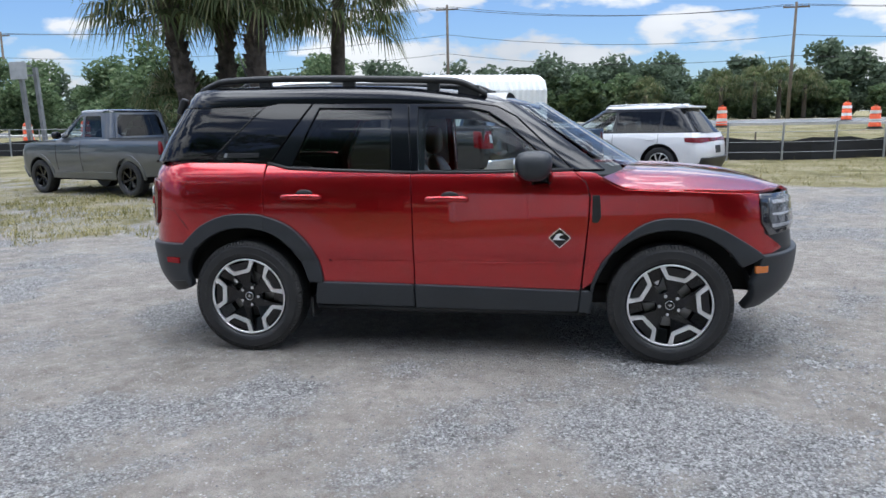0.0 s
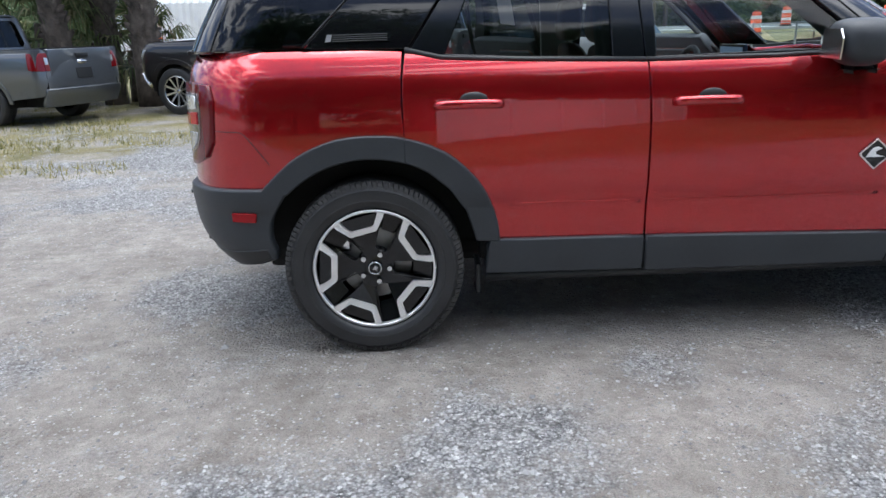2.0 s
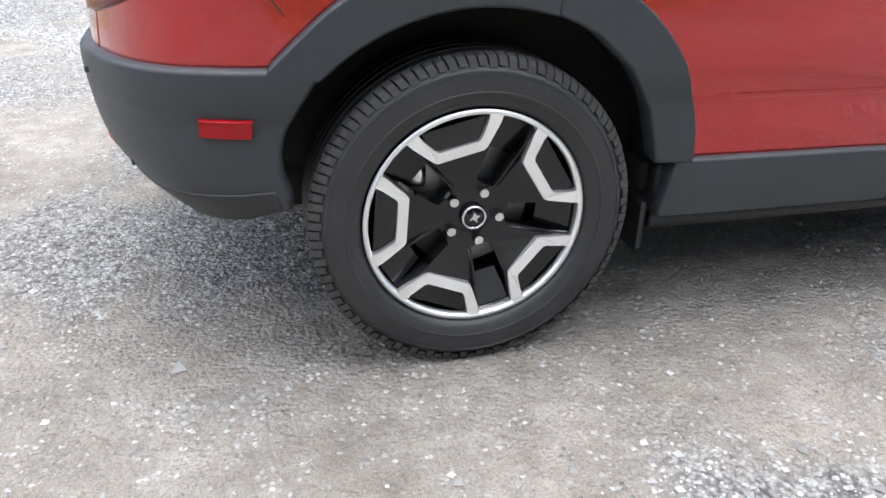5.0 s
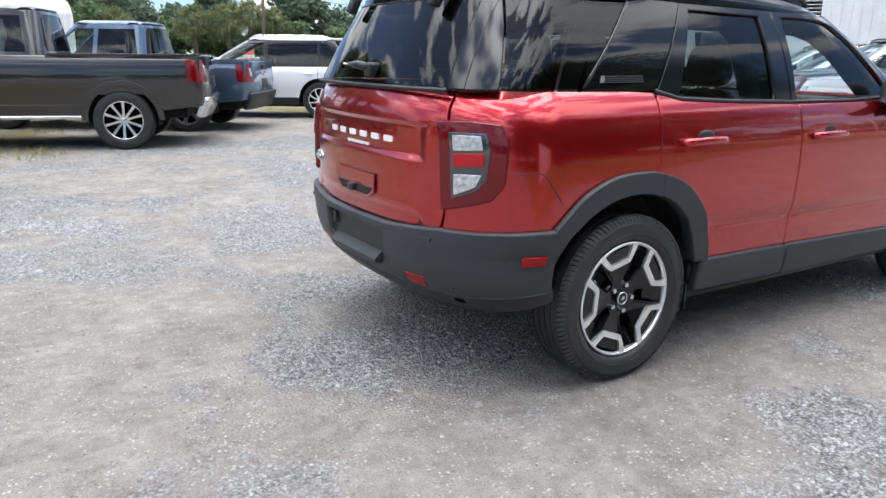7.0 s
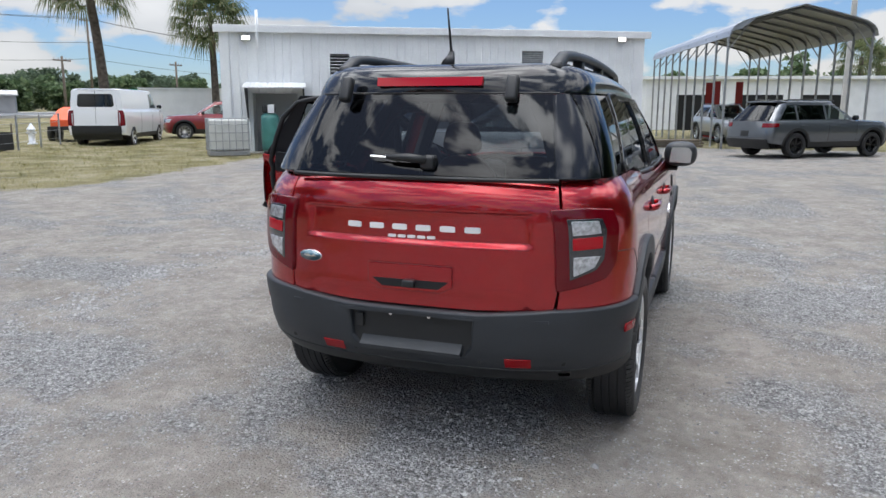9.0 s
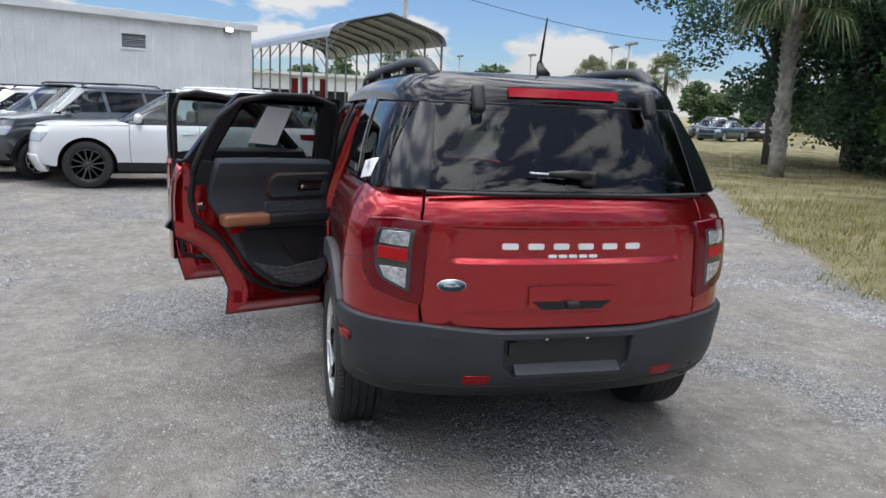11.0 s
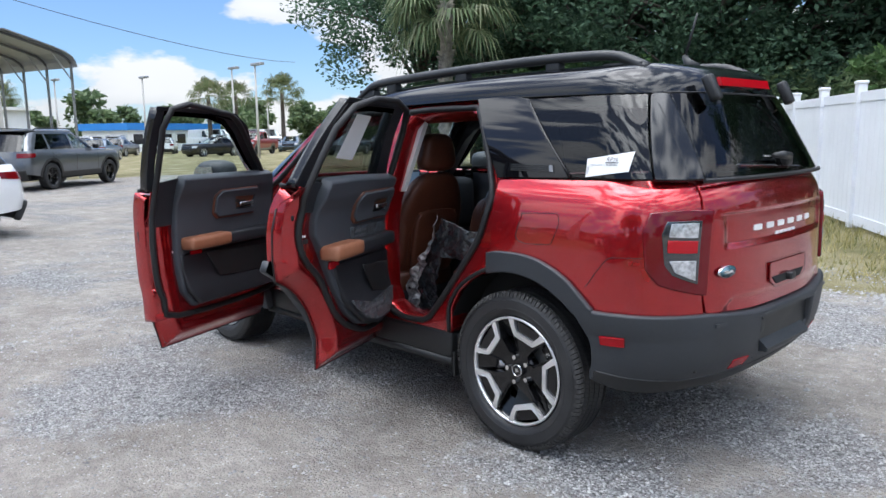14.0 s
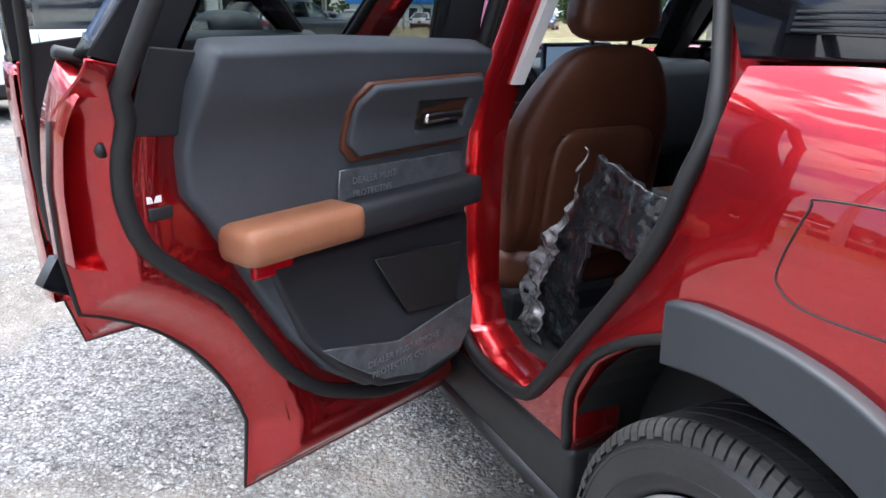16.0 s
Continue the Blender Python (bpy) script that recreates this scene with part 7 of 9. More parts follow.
# raised marks on the tailgate, plain bars
def rear_marks(n, y0, y1, z0, z1, fill):
    """A row of n plain white bars."""
    step = (y0 - y1) / (n - 1 + fill)
    for k in range(n):
        a = y0 - k * step
        loops = [[Vector((u, v, 0)) for u, v in ((0.12, 0), (0.88, 0), (1, 0.12), (1, 0.88), (0.88, 1), (0.12, 1), (0, 0.88), (0, 0.12))]]
        bm = bmesh.new()
        flat = [p for l in loops for p in l]
        layer = []
        for h in (0.001, 0.0045):
            layer.append([bm.verts.new((gate(a - p.x * step * fill, (z0 + z1) / 2)[0] - h, a - p.x * step * fill, z0 + p.y * (z1 - z0))) for p in flat])
        for t in tessellate_polygon(loops):
            bm.faces.new([layer[1][j] for j in t])
        i = 0
        for l in loops:
            m = len(l)
            for j in range(m):
                bm.faces.new((layer[0][i + j], layer[0][i + (j + 1) % m], layer[1][i + (j + 1) % m], layer[1][i + j]))
            i += m
        bmesh.ops.recalc_face_normals(bm, faces=bm.faces)
        part("mark_bar", bm, M["white"], tg, "raised white bar")


rear_marks(6, 0.305, -0.305, 1.018, 1.043, 0.62)
rear_marks(5, 0.108, -0.108, 0.984, 0.997, 0.80)

rg = panel("rear_window", [(-0.596, 1.246), (0.596, 1.246), (0.540, 1.590), (-0.540, 1.590)], rear_green, M["glass_dark"], suv, thick=0.0, lift=0.004, du=0.05, dv=0.05, label="dark tinted rear window")
for s in (-1, 1):
    panel("gate_edge", [(s * 0.60, 1.244), (s * 0.668, 1.244), (s * 0.60, 1.592), (s * 0.543, 1.592)], rear_green, BLK, suv, du=0.02, dv=0.05, label="gloss black tailgate edge", lift=0.003)
    part("glass_hinge", box(-0.646, -0.60, s * 0.385 - 0.026, s * 0.385 + 0.026, 1.545, 1.660, 0.014, Matrix.Translation((-0.62, 0, 1.6)) @ Matrix.Rotation(radians(25), 4, "Y") @ Matrix.Translation((0.605, 0, -1.6))), M["black_plastic"], suv, "black window hinge cover", True)
wiper = part("rear_wiper", tube([(-0.792, -0.06, 1.315), (-0.80, 0.02, 1.325), (-0.797, 0.12, 1.325)], [0.018, 0.018, 0.010], 8), M["black_plastic"], suv, "black rear wiper at rest", True)
part("wiper_blade", tube([(-0.788, 0.02, 1.318), (-0.786, 0.20, 1.326)], 0.005, 6), M["chrome"], wiper)
part("wiper_base", box(-0.80, -0.74, -0.095, -0.03, 1.275, 1.335, 0.014), M["black_plastic"], wiper, "", True)
xs = [-0.603, -0.60, -0.59, -0.575, -0.555, -0.53, -0.50, -0.47, -0.44, -0.40, -0.35] + steps(-0.28, 1.86, 0.09)
bm = bmesh.new()
rows_v = []
vv = [math.sin(a) for a in [math.pi / 2 * (k / 16 - 1) for k in range(33)]]
for x in xs:
    yb = green_y(x, 1.60)
    rows_v.append([bm.verts.new(roof_top(x, v * max(yb, 0.02))) for v in vv])
for a, b in zip(rows_v, rows_v[1:]):
    for k in range(len(vv) - 1):
        bm.faces.new((a[k], a[k + 1], b[k + 1], b[k]))
bmesh.ops.recalc_face_normals(bm, faces=bm.faces)
roof = part("roof", bm, M["black_gloss"], suv, "gloss black roof", True)
part("roof_gap", tube([rear_green(y, 1.593) for y in steps(-0.56, 0.56, 0.08)], 0.005, 6), M["seal"], suv)
part("stop_lamp", prism([(-0.245, 1.625), (0.245, 1.625), (0.245, 1.662), (-0.245, 1.662)], 0.0, 0.02, lambda u, v, h: (rear_green(u, 1.60)[0] - 0.004 - h + (v - 1.60) * 0.30, u, v)), M["lamp_red"], suv, "high red stop lamp")
ant = part("antenna", tube([(-0.36, 0.0, 1.725), (-0.32, 0.0, 1.755), (-0.30, 0, 1.79)], [0.032, 0.022, 0.012], 10), M["black_plastic"], suv, "black roof antenna", True)
part("antenna_rod", tube([(-0.305, 0, 1.78), (-0.36, 0, 1.98)], [0.007, 0.004], 8), M["black_plastic"], ant, "", True)
ws = panel("windscreen", [(-0.70, 1.185), (0.70, 1.185), (0.575, 1.565), (0.30, 1.592), (-0.30, 1.592), (-0.575, 1.565)], front_green, M["glass_screen"], suv, thick=0.0, du=0.06, dv=0.05, label="clear windscreen")


def bonnet(x, y):
    zs = curve(x, (2.2, 1.165), (2.39, 1.068), (2.8, 1.055), (3.2, 1.036), (3.5, 1.0))
    yb = low_y(min(x, 3.30), 1.03)
    f = max(0.0, 1 - (abs(y) / (yb + 0.02)) ** 3.0)
    zc = curve(x, (2.2, 0.11), (2.5, 0.100), (3.0, 0.075), (3.3, 0.045), (3.45, 0.0))
    return (x, y, zs + zc * f + 0.012 * step01(abs(y), 0.42, 0.50) * (1 - step01(abs(y), 0.60, 0.80)))


hood = []
for x in (2.26, 2.385, 2.6, 2.8, 3.0, 3.16, 3.28, 3.36):
    hood.append((x, low_y(x, 1.045) - 0.004))
panel("bonnet", [(x, -y) for x, y in hood] + [(3.41, -0.45), (3.425, 0.0), (3.41, 0.45)] + [(x, y) for x, y in hood[::-1]] + [(2.40, 0.55), (2.47, 0.0), (2.40, -0.55)], bonnet, RED, suv, du=0.06, dv=0.05, label="red bonnet with raised shoulders")
part("cowl", box(2.22, 2.44, -0.66, 0.66, 1.03, 1.135, 0.02), M["dark"], suv, "black cowl under the windscreen")
panel("front_panel", [(-0.93, 1.02), (0.93, 1.02), (0.93, 0.66), (-0.93, 0.66)], lambda u, z: round_end(u, z, False), M["black_plastic"], suv, us=[-1 + 0.05 * k for k in range(41)], dv=0.04, lift=-0.004, label="black grille panel")
panel("front_bumper", [(-0.75, 0.665), (0.75, 0.665), (0.78, 0.50), (0.66, 0.345), (-0.66, 0.345), (-0.78, 0.50)], lambda u, z: round_end(u, z, False), CLAD, suv, us=[-1.3 + 0.05 * k for k in range(53)], dv=0.03, lift=0.028, thick=0.04, round_edge=0.012, label="charcoal plastic front bumper")


# wheels
def wheel_mesh(side):
    """side -1: outer face towards -y. Made about the origin."""
    R = 0.368
    prof = [(0.254, -0.088), (0.262, -0.099), (0.272, -0.107), (0.288, -0.1115), (0.2885, -0.1135), (0.292, -0.1138), (0.293, -0.1125), (0.312, -0.1135), (0.328, -0.1115), (0.3285, -0.1128), (0.333, -0.1118), (0.334, -0.1095), (0.342, -0.1050), (0.350, -0.0960), (0.3545, -0.0850)]
    tread = []
    for k in range(4):
        a = -0.0715 + k * 0.037
        tread += [(R - 0.009, a - 0.005), (R, a - 0.004), (R, a + 0.0275), (R - 0.009, a + 0.0285)]
    full = prof + tread + [(0.3545, 0.088), (0.346, 0.100), (0.30, 0.112), (0.235, 0.09)]
    bm = bmesh.new()
    bm_lathe(bm, full, 96, "y")
    bmesh.ops.recalc_face_normals(bm, faces=bm.faces)
    w = mesh_object("wheel", bm, M["rubber"], True)
    me = w.data
    me.set_sharp_from_angle(angle=radians(35))
    w["label"] = "wheel with new all-season tyre"
    # tread blocks that wrap over the shoulder, with slanted grooves between them
    tb = bmesh.new()
    for k in range(104):
        a0 = 2 * math.pi * k / 104
        for sg in (-1, 1):
            low = 0.340 if k % 2 else 0.345
            line = [(0.1085, low), (0.1045, 0.3535), (0.0965, 0.3630), (0.0850, 0.3675), (0.0785, 0.3680), (0.0780, 0.352)]
            rings = []
            for half in (-0.0238, 0.0238):
                rings.append([])
                for y, r in line:
                    a = a0 + half + (0.1085 - y) * 0.7 * sg
                    rings[-1].append(tb.verts.new((r * math.sin(a), sg * y, r * math.cos(a))))
            n = len(line)
            for q in range(n - 1):
                tb.faces.new((rings[0][q], rings[0][q + 1], rings[1][q + 1], rings[1][q]))
            tb.faces.new(rings[0]), tb.faces.new(rings[1])
    bmesh.ops.recalc_face_normals(tb, faces=tb.faces)
    tagged(part("tread_block", tb, M["tread"], w), kind="stuff")
    # fine slits across the tread ribs
    ts = bmesh.new()
    for k in range(114):
        a0 = 2 * math.pi * k / 114
        for q in range(4):
            y0 = -0.0715 + q * 0.037
            loop = []
            for y, half in ((y0 - 0.003, -0.004), (y0 + 0.0265, -0.004), (y0 + 0.0265, 0.004), (y0 - 0.003, 0.004)):
                a = a0 + half + (y - y0) * 1.1 + 0.02 * (q % 2)
                loop.append(ts.verts.new(((R + 0.0006) * math.sin(a), y, (R + 0.0006) * math.cos(a))))
            ts.faces.new(loop)
    bmesh.ops.recalc_face_normals(ts, faces=ts.faces)
    tagged(part("tread_slit", ts, M["seal"], w), kind="stuff")
    # barrel and spokes
    part("rim_barrel", lathe([(0.260, -0.094), (0.255, -0.082), (0.240, -0.070), (0.228, -0.045), (0.224, 0.08)], 72, "y"), M["rim_black"], w, "gloss black rim barrel", True)
    part("brake_disc", lathe([(0.05, 0.0), (0.150, 0.0), (0.150, 0.022), (0.05, 0.022)], 40, "y"), M["steel"], w, "steel brake disc")
    part("rim_back", lathe([(0.224, 0.05), (0.0005, 0.05)], 40, "y"), M["dark"], w)
    part("caliper", box(-0.17, -0.095, -0.030, 0.04, 0.055, 0.135, 0.02), M["chrome"], w, "grey brake caliper", True)
    part("rim_edge", lathe([(0.2515, -0.092), (0.2535, -0.0985), (0.2450, -0.1000), (0.2410, -0.0975), (0.2400, -0.080)], 90, "y"), M["rim_silver"], w, "machined silver rim edge", True)

    def polar(r, a, y):
        return (r * math.sin(a), y, r * math.cos(a))

    def dish(r):
        return -0.094 + 0.030 * step01(0.205 - r, 0.0, 0.15)
    for k in range(5):
        c = radians(72 * k - 14)
        # machined band round each outer pocket, open to the rim edge
        outl = [(0.2420, -0.455), (0.226, -0.446), (0.170, -0.360), (0.162, -0.325), (0.162, 0.325), (0.170, 0.360), (0.226, 0.446), (0.2420, 0.455)]
        inl = [(0.2420, -0.332), (0.228, -0.328), (0.190, -0.272), (0.183, -0.240), (0.183, 0.240), (0.190, 0.272), (0.228, 0.328), (0.2420, 0.332)]
        bm = bmesh.new()
        bm_prism(bm, outl + inl[::-1], 0.0, 1.0, lambda u, v, h: polar(u, c + v, dish(u) - 0.005 + h * 0.02))
        bmesh.ops.recalc_face_normals(bm, faces=bm.faces)
        part("pocket_frame", bm, M["rim_silver"], w, "machined silver spoke frame")
        # broad black spoke that widens from the hub to the frame
        web = [(0.050, -0.60), (0.076, -0.52), (0.086, -0.300), (0.12, -0.352), (0.162, -0.392), (0.205, -0.436), (0.238, -0.470), (0.238, 0.470), (0.205, 0.436), (0.162, 0.392), (0.12, 0.352), (0.086, 0.300), (0.076, 0.52), (0.050, 0.60)]
        bm = bmesh.new()
        bm_prism(bm, web, 0.0, 1.0, lambda u, v, h: polar(u, c + v, dish(u) + 0.009 * step01(u, 0.170, 0.190) + h * 0.045))
        bmesh.ops.recalc_face_normals(bm, faces=bm.faces)
        part("spoke", bm, M["rim_black"], w, "gloss black spoke")
        # floor of the pocket, and the sloping floor of the slot between two spokes
        part("pocket_floor", prism([(0.186, -0.25), (0.237, -0.31), (0.237, 0.31), (0.186, 0.25)], -0.0865, -0.075, lambda u, v, h: polar(u, c + v, h)), M["rim_black"], w)
        d = c + radians(36)
        slot = [(0.160, -0.17), (0.238, -0.165), (0.238, 0.165), (0.160, 0.17)]
        part("slot_floor", prism(slot, 0.0, 1.0, lambda u, v, h: polar(u, d + v, -0.072 + (0.238 - u) * 0.35 + 0.012 * h)), M["rim_black"], w)
        part("slot_lip", prism([(0.078, 0.245), (0.235, 0.170), (0.238, 0.186), (0.080, 0.300)], 0.0, 1.0, lambda u, v, h: polar(u, d + v, dish(u) + 0.001 + h * 0.004)), M["rim_black"], w)
        part("wheel_nut", cyl(polar(0.060, d, -0.080), polar(0.060, d, -0.045), 0.0105, 0.012, 8), M["chrome"], w)
    part("hub", lathe([(0.0005, -0.062), (0.045, -0.062), (0.078, -0.054), (0.08, -0.01)], 36, "y"), M["rim_black"], w, "black wheel hub", True)
    cap = part("centre_cap", lathe([(0.0005, -0.082), (0.026, -0.081), (0.030, -0.076), (0.031, -0.06)], 30, "y"), M["glass_black"], w, "black centre cap with a silver ring", True)
    part("cap_ring", lathe([(0.0235, -0.0815), (0.0245, -0.0835), (0.0275, -0.0830), (0.0285, -0.0800)], 30, "y"), M["chrome"], w, "", True)
    part("cap_mark", prism([(-0.012, -0.006), (-0.004, 0.004), (0.0, 0.013), (0.006, 0.006), (0.014, 0.004), (0.006, -0.002), (0.008, -0.012), (-0.002, -0.004)], -0.0835, -0.0815, lambda u, v, h: (u, h, v)), M["chrome"], w)
    return w


w0 = wheel_mesh(-1)
w0.parent = suv
wheels = [(0.0, -0.80, 0), (2.67, -0.80, 0), (0.0, 0.80, 180), (2.67, 0.80, 180)]
for k, (x, y, a) in enumerate(wheels):
    spin = (0, 25, -40, 13)[k]
    m = Matrix.Translation((x, y, 0.366)) @ Matrix.Rotation(radians(a), 4, "Z") @ Matrix.Rotation(radians(spin), 4, "Y")
    if k == 0:
        w0.matrix_basis = m
        part("chalk_mark", prism([(0.262, -0.016), (0.345, -0.022), (0.345, 0.006), (0.262, 0.0)], 0.0, 0.003, lambda u, v, h: (-u * math.sin(radians(39) + v), -0.1150 - h + max(0, u - 0.325) * 0.25, -u * math.cos(radians(39) + v))), material("chalk_stripe", (0.48, 0.42, 0.32), 0.8), w0, "pale chalk stripe on the sidewall")
        nm = bmesh.new()
        for q0 in (0.0, 0.075, 0.135, 0.17):
            q1 = q0 + (0.02 if q0 == 0.135 else 0.05)
            row = [[nm.verts.new((q0 + (q1 - q0) * k / 6, y, 0.0004)) for k in range(7)] for y in (0.0, 0.02)]
            for k in range(6):
                nm.faces.new((row[0][k], row[0][k + 1], row[1][k + 1], row[1][k]))
        for v in nm.verts:
            a2 = -0.62 + v.co.x * 3.2
            r2 = 0.300 + v.co.y
            v.co = Vector((r2 * math.sin(a2), -0.1145 - v.co.z, r2 * math.cos(a2)))
        part("sidewall_print", nm, material("sidewall_relief", (0.06, 0.06, 0.062), 0.6), w0, "worn sidewall print")
    else:
        copy_thing(w0, m)
for c in list(suv.children):
    if c.name.startswith("wheel.") :
        for g in list(c.children):
            if g.name.startswith(("chalk_mark", "sidewall")):
                bpy.data.objects.remove(g)
for x in (0.0, 2.67):
    for s in (-1, 1):
        bm = bmesh.new()
        rows2 = [[bm.verts.new((x + 0.484 * math.cos(a), s * y, 0.37 + 0.478 * math.sin(a))) for a in [radians(6 + 164 * k / 20) for k in range(21)]] for y in (0.665, 0.84)]
        for k in range(20):
            bm.faces.new((rows2[0][k], rows2[0][k + 1], rows2[1][k + 1], rows2[1][k]))
        bm.faces.new(rows2[0])
        part("wheel_liner", bm, M["dark"], suv, "black wheel arch liner")
    if x == 0:
        for s in (-1, 1):
            part("mud_flap", box(0.42, 0.435, s * 0.72, s * 0.86, 0.235, 0.36, 0.004), M["black_plastic"], suv, "small black mud flap")

# underbody and cabin
part("underbody", box(-0.50, 3.1, -0.58, 0.58, 0.29, 0.42, 0.04), M["dark"], suv, "black underbody")
part("floor_pan", box(0.44, 2.22, -0.80, 0.80, 0.36, 0.44, 0.02), M["carpet"], suv, "black carpeted floor")
part("cargo_floor", box(-0.72, 0.44, -0.58, 0.58, 0.40, 0.66, 0.02), M["carpet"], suv, "black cargo floor")
part("axle", cyl((0, -0.62, 0.36), (0, 0.62, 0.36), 0.05), M["dark"], suv)
part("axle", cyl((2.67, -0.62, 0.36), (2.67, 0.62, 0.36), 0.05), M["dark"], suv)
part("exhaust", tube([(-0.45, -0.45, 0.35), (-0.2, -0.45, 0.33), (1.2, -0.2, 0.30)], 0.035, 10), M["steel"], suv, "", True)
bm = bmesh.new()
for x in (0,):
    rr = [[bm.verts.new((x2, y * (green_y(x2, 1.59) - 0.05) , 1.575 + 0.085 * (1 - y ** 4))) for y in [k / 6 - 1 for k in range(13)]] for x2 in steps(-0.42, 1.66, 0.2)]
    for a, b in zip(rr, rr[1:]):
        for k in range(12):
            bm.faces.new((a[k], b[k], b[k + 1], a[k + 1]))
part("headliner", bm, M["headliner"], suv, "light grey headliner", True)
part("dashboard", box(1.80, 2.32, -0.78, 0.78, 0.72, 1.11, 0.06), M["trim_dark"], suv, "black dashboard", True)
part("display", box(1.765, 1.785, -0.17, 0.13, 1.02, 1.19, 0.006), M["screen"], suv, "centre display screen")
part("display_glow", box(1.762, 1.765, -0.155, 0.115, 1.035, 1.175, 0.0), emitter("display_blue", (0.18, 0.28, 0.42), 0.25), suv, "lit centre display")
sw = tube([(1.66 + 0.05 * math.sin(a), 0.37 + 0.185 * math.cos(a), 0.985 + 0.18 * math.sin(a)) for a in [2 * math.pi * k / 28 for k in range(28)]], 0.016, 8, True)
bm_box(sw, 1.66, 1.70, 0.30, 0.44, 0.93, 1.03, 0.02)
bm_box(sw, 1.655, 1.675, 0.19, 0.55, 0.975, 0.995, 0.005)
bm_cyl(sw, (1.68, 0.37, 0.98), (1.90, 0.37, 0.92), 0.03)
part("steering_wheel", sw, M["trim_dark"], suv, "black steering wheel", True)
part("console", box(0.75, 1.85, -0.13, 0.13, 0.40, 0.72, 0.04), M["trim_dark"], suv, "black centre console", True)


def puffy(x0, x1, y0, y1, z0, z1, p=5.0, n=20, bend=None):
    """A rounded cushion: superellipsoid in a box, optionally bent."""
    bm = bmesh.new()
    bmesh.ops.create_uvsphere(bm, u_segments=2 * n, v_segments=n, radius=1.0)
    for v in bm.verts:
        d = v.co
        k = (abs(d.x) ** p + abs(d.y) ** p + abs(d.z) ** p) ** (-1 / p)
        q = d * k
        v.co = Vector(((x0 + x1) / 2 + q.x * (x1 - x0) / 2, (y0 + y1) / 2 + q.y * (y1 - y0) / 2, (z0 + z1) / 2 + q.z * (z1 - z0) / 2))
        if bend:
            v.co = Vector(bend(*v.co))
    return bm


def front_seat(y):
    lean = lambda x, yy, z: (x + 0.11 - (z - 0.60) * 0.24 + 0.03 * math.sin((z - 0.6) * 5), yy, z)
    st = part("seat", puffy(1.10, 1.64, y - 0.25, y + 0.25, 0.50, 0.66), M["brown"], suv, "brown leather front seat", True)
    part("backrest", puffy(0.985, 1.135, y - 0.245 , y + 0.245, 0.60, 1.215, 3.4, 24, lambda x, yy, z: lean(x, y + (yy - y) * (1.04 - 0.22 * step01(z, 0.95, 1.20)), z)), M["brown"], st, "brown leather backrest", True)
    part("back_panel", puffy(0.955, 1.0, y - 0.165, y + 0.165, 0.62, 1.0, 6.0, 16, lean), M["brown"], st, "stitched back panel", True)
    part("back_fold", tube([lean(0.972, y - 0.15, 0.985) , lean(0.966, y, 0.975), lean(0.972, y + 0.15, 0.985)], 0.006, 6), M["brown"], st)
    part("back_fold", tube([lean(0.972, y - 0.15, 0.945) , lean(0.966, y, 0.935), lean(0.972, y + 0.15, 0.945)], 0.006, 6), M["brown"], st)
    for yy in (y - 0.2, y + 0.2):
        part("bolster", puffy(0.99, 1.20, yy - 0.055, yy + 0.055, 0.62, 1.02, 2.6, 16, lean), M["brown"], st, "", True)
    part("headrest", puffy(0.965, 1.085, y - 0.135, y + 0.135, 1.222, 1.437, 3.6, 18, lambda x, yy, z: (x, y + (yy - y) * (1 - 0.22 * step01(z, 1.25, 1.43)), z)), M["brown"], st, "brown leather headrest", True)
    for yy in (y - 0.06, y + 0.06):
        part("headrest_post", cyl((1.04, yy, 1.10), (1.03, yy, 1.26), 0.007, None, 8), M["chrome"], st)
    part("seat_base", box(1.10, 1.58, y - 0.23, y + 0.23, 0.42, 0.53, 0.03), M["trim_dark"], st)
    return st


front_seat(0.385)
front_seat(-0.385)
bench = part("rear_seat", puffy(0.08, 0.745, -0.63, 0.630, 0.47, 0.742, 7.0), M["brown"], suv, "brown leather rear bench", True)
part("seat_top", puffy(0.12, 0.690, -0.58, 0.585, 0.60, 0.754, 8.0), M["trim_dark"], bench, "black cloth seat centre", True)
part("rear_backrest", puffy(-0.04, 0.14, -0.62, 0.62, 0.62, 1.18, 5.0, 20, lambda x, y, z: (x - (z - 0.62) * 0.28, y, z)), M["brown"], bench, "brown leather rear backrest", True)
for y in (-0.36, 0.36):
    part("rear_headrest", puffy(-0.20, -0.09, y - 0.13, y + 0.13, 1.14, 1.30, 3.0), M["brown"], bench, "", True)
# plastic bag on the rear seat
fold = lambda x, y, z: (x + 0.012 * math.sin(31 * z + 17 * y) + 0.008 * math.sin(57 * y + 23 * z), y + 0.02 * math.sin(23 * x + 9 * z), z)
crumple = lambda u, v: 0.020 * noise.noise((u * 9, v * 9, 1)) + 0.012 * noise.noise((u * 26, v * 20, 4)) + 0.006 * noise.noise((u * 70, v * 50, 7))
bag = [(0.775, 0.985), (0.80, 0.93), (0.90, 0.78), (0.985, 0.66), (1.02, 0.56), (1.00, 0.46), (0.86, 0.45), (0.83, 0.60), (0.80, 0.765), (0.60, 0.765), (0.45, 0.80), (0.46, 0.90), (0.62, 0.935)]
panel("plastic_cover", bag, lambda u, v: (u + crumple(v, u) * 0.5, 0.59 - 0.30 * max(0.0, 0.66 - u) + crumple(u, v), v), M["film"], suv, thick=0.012, du=0.012, dv=0.012, round_edge=0.004, label="dark crinkled plastic cover over the rear seat")
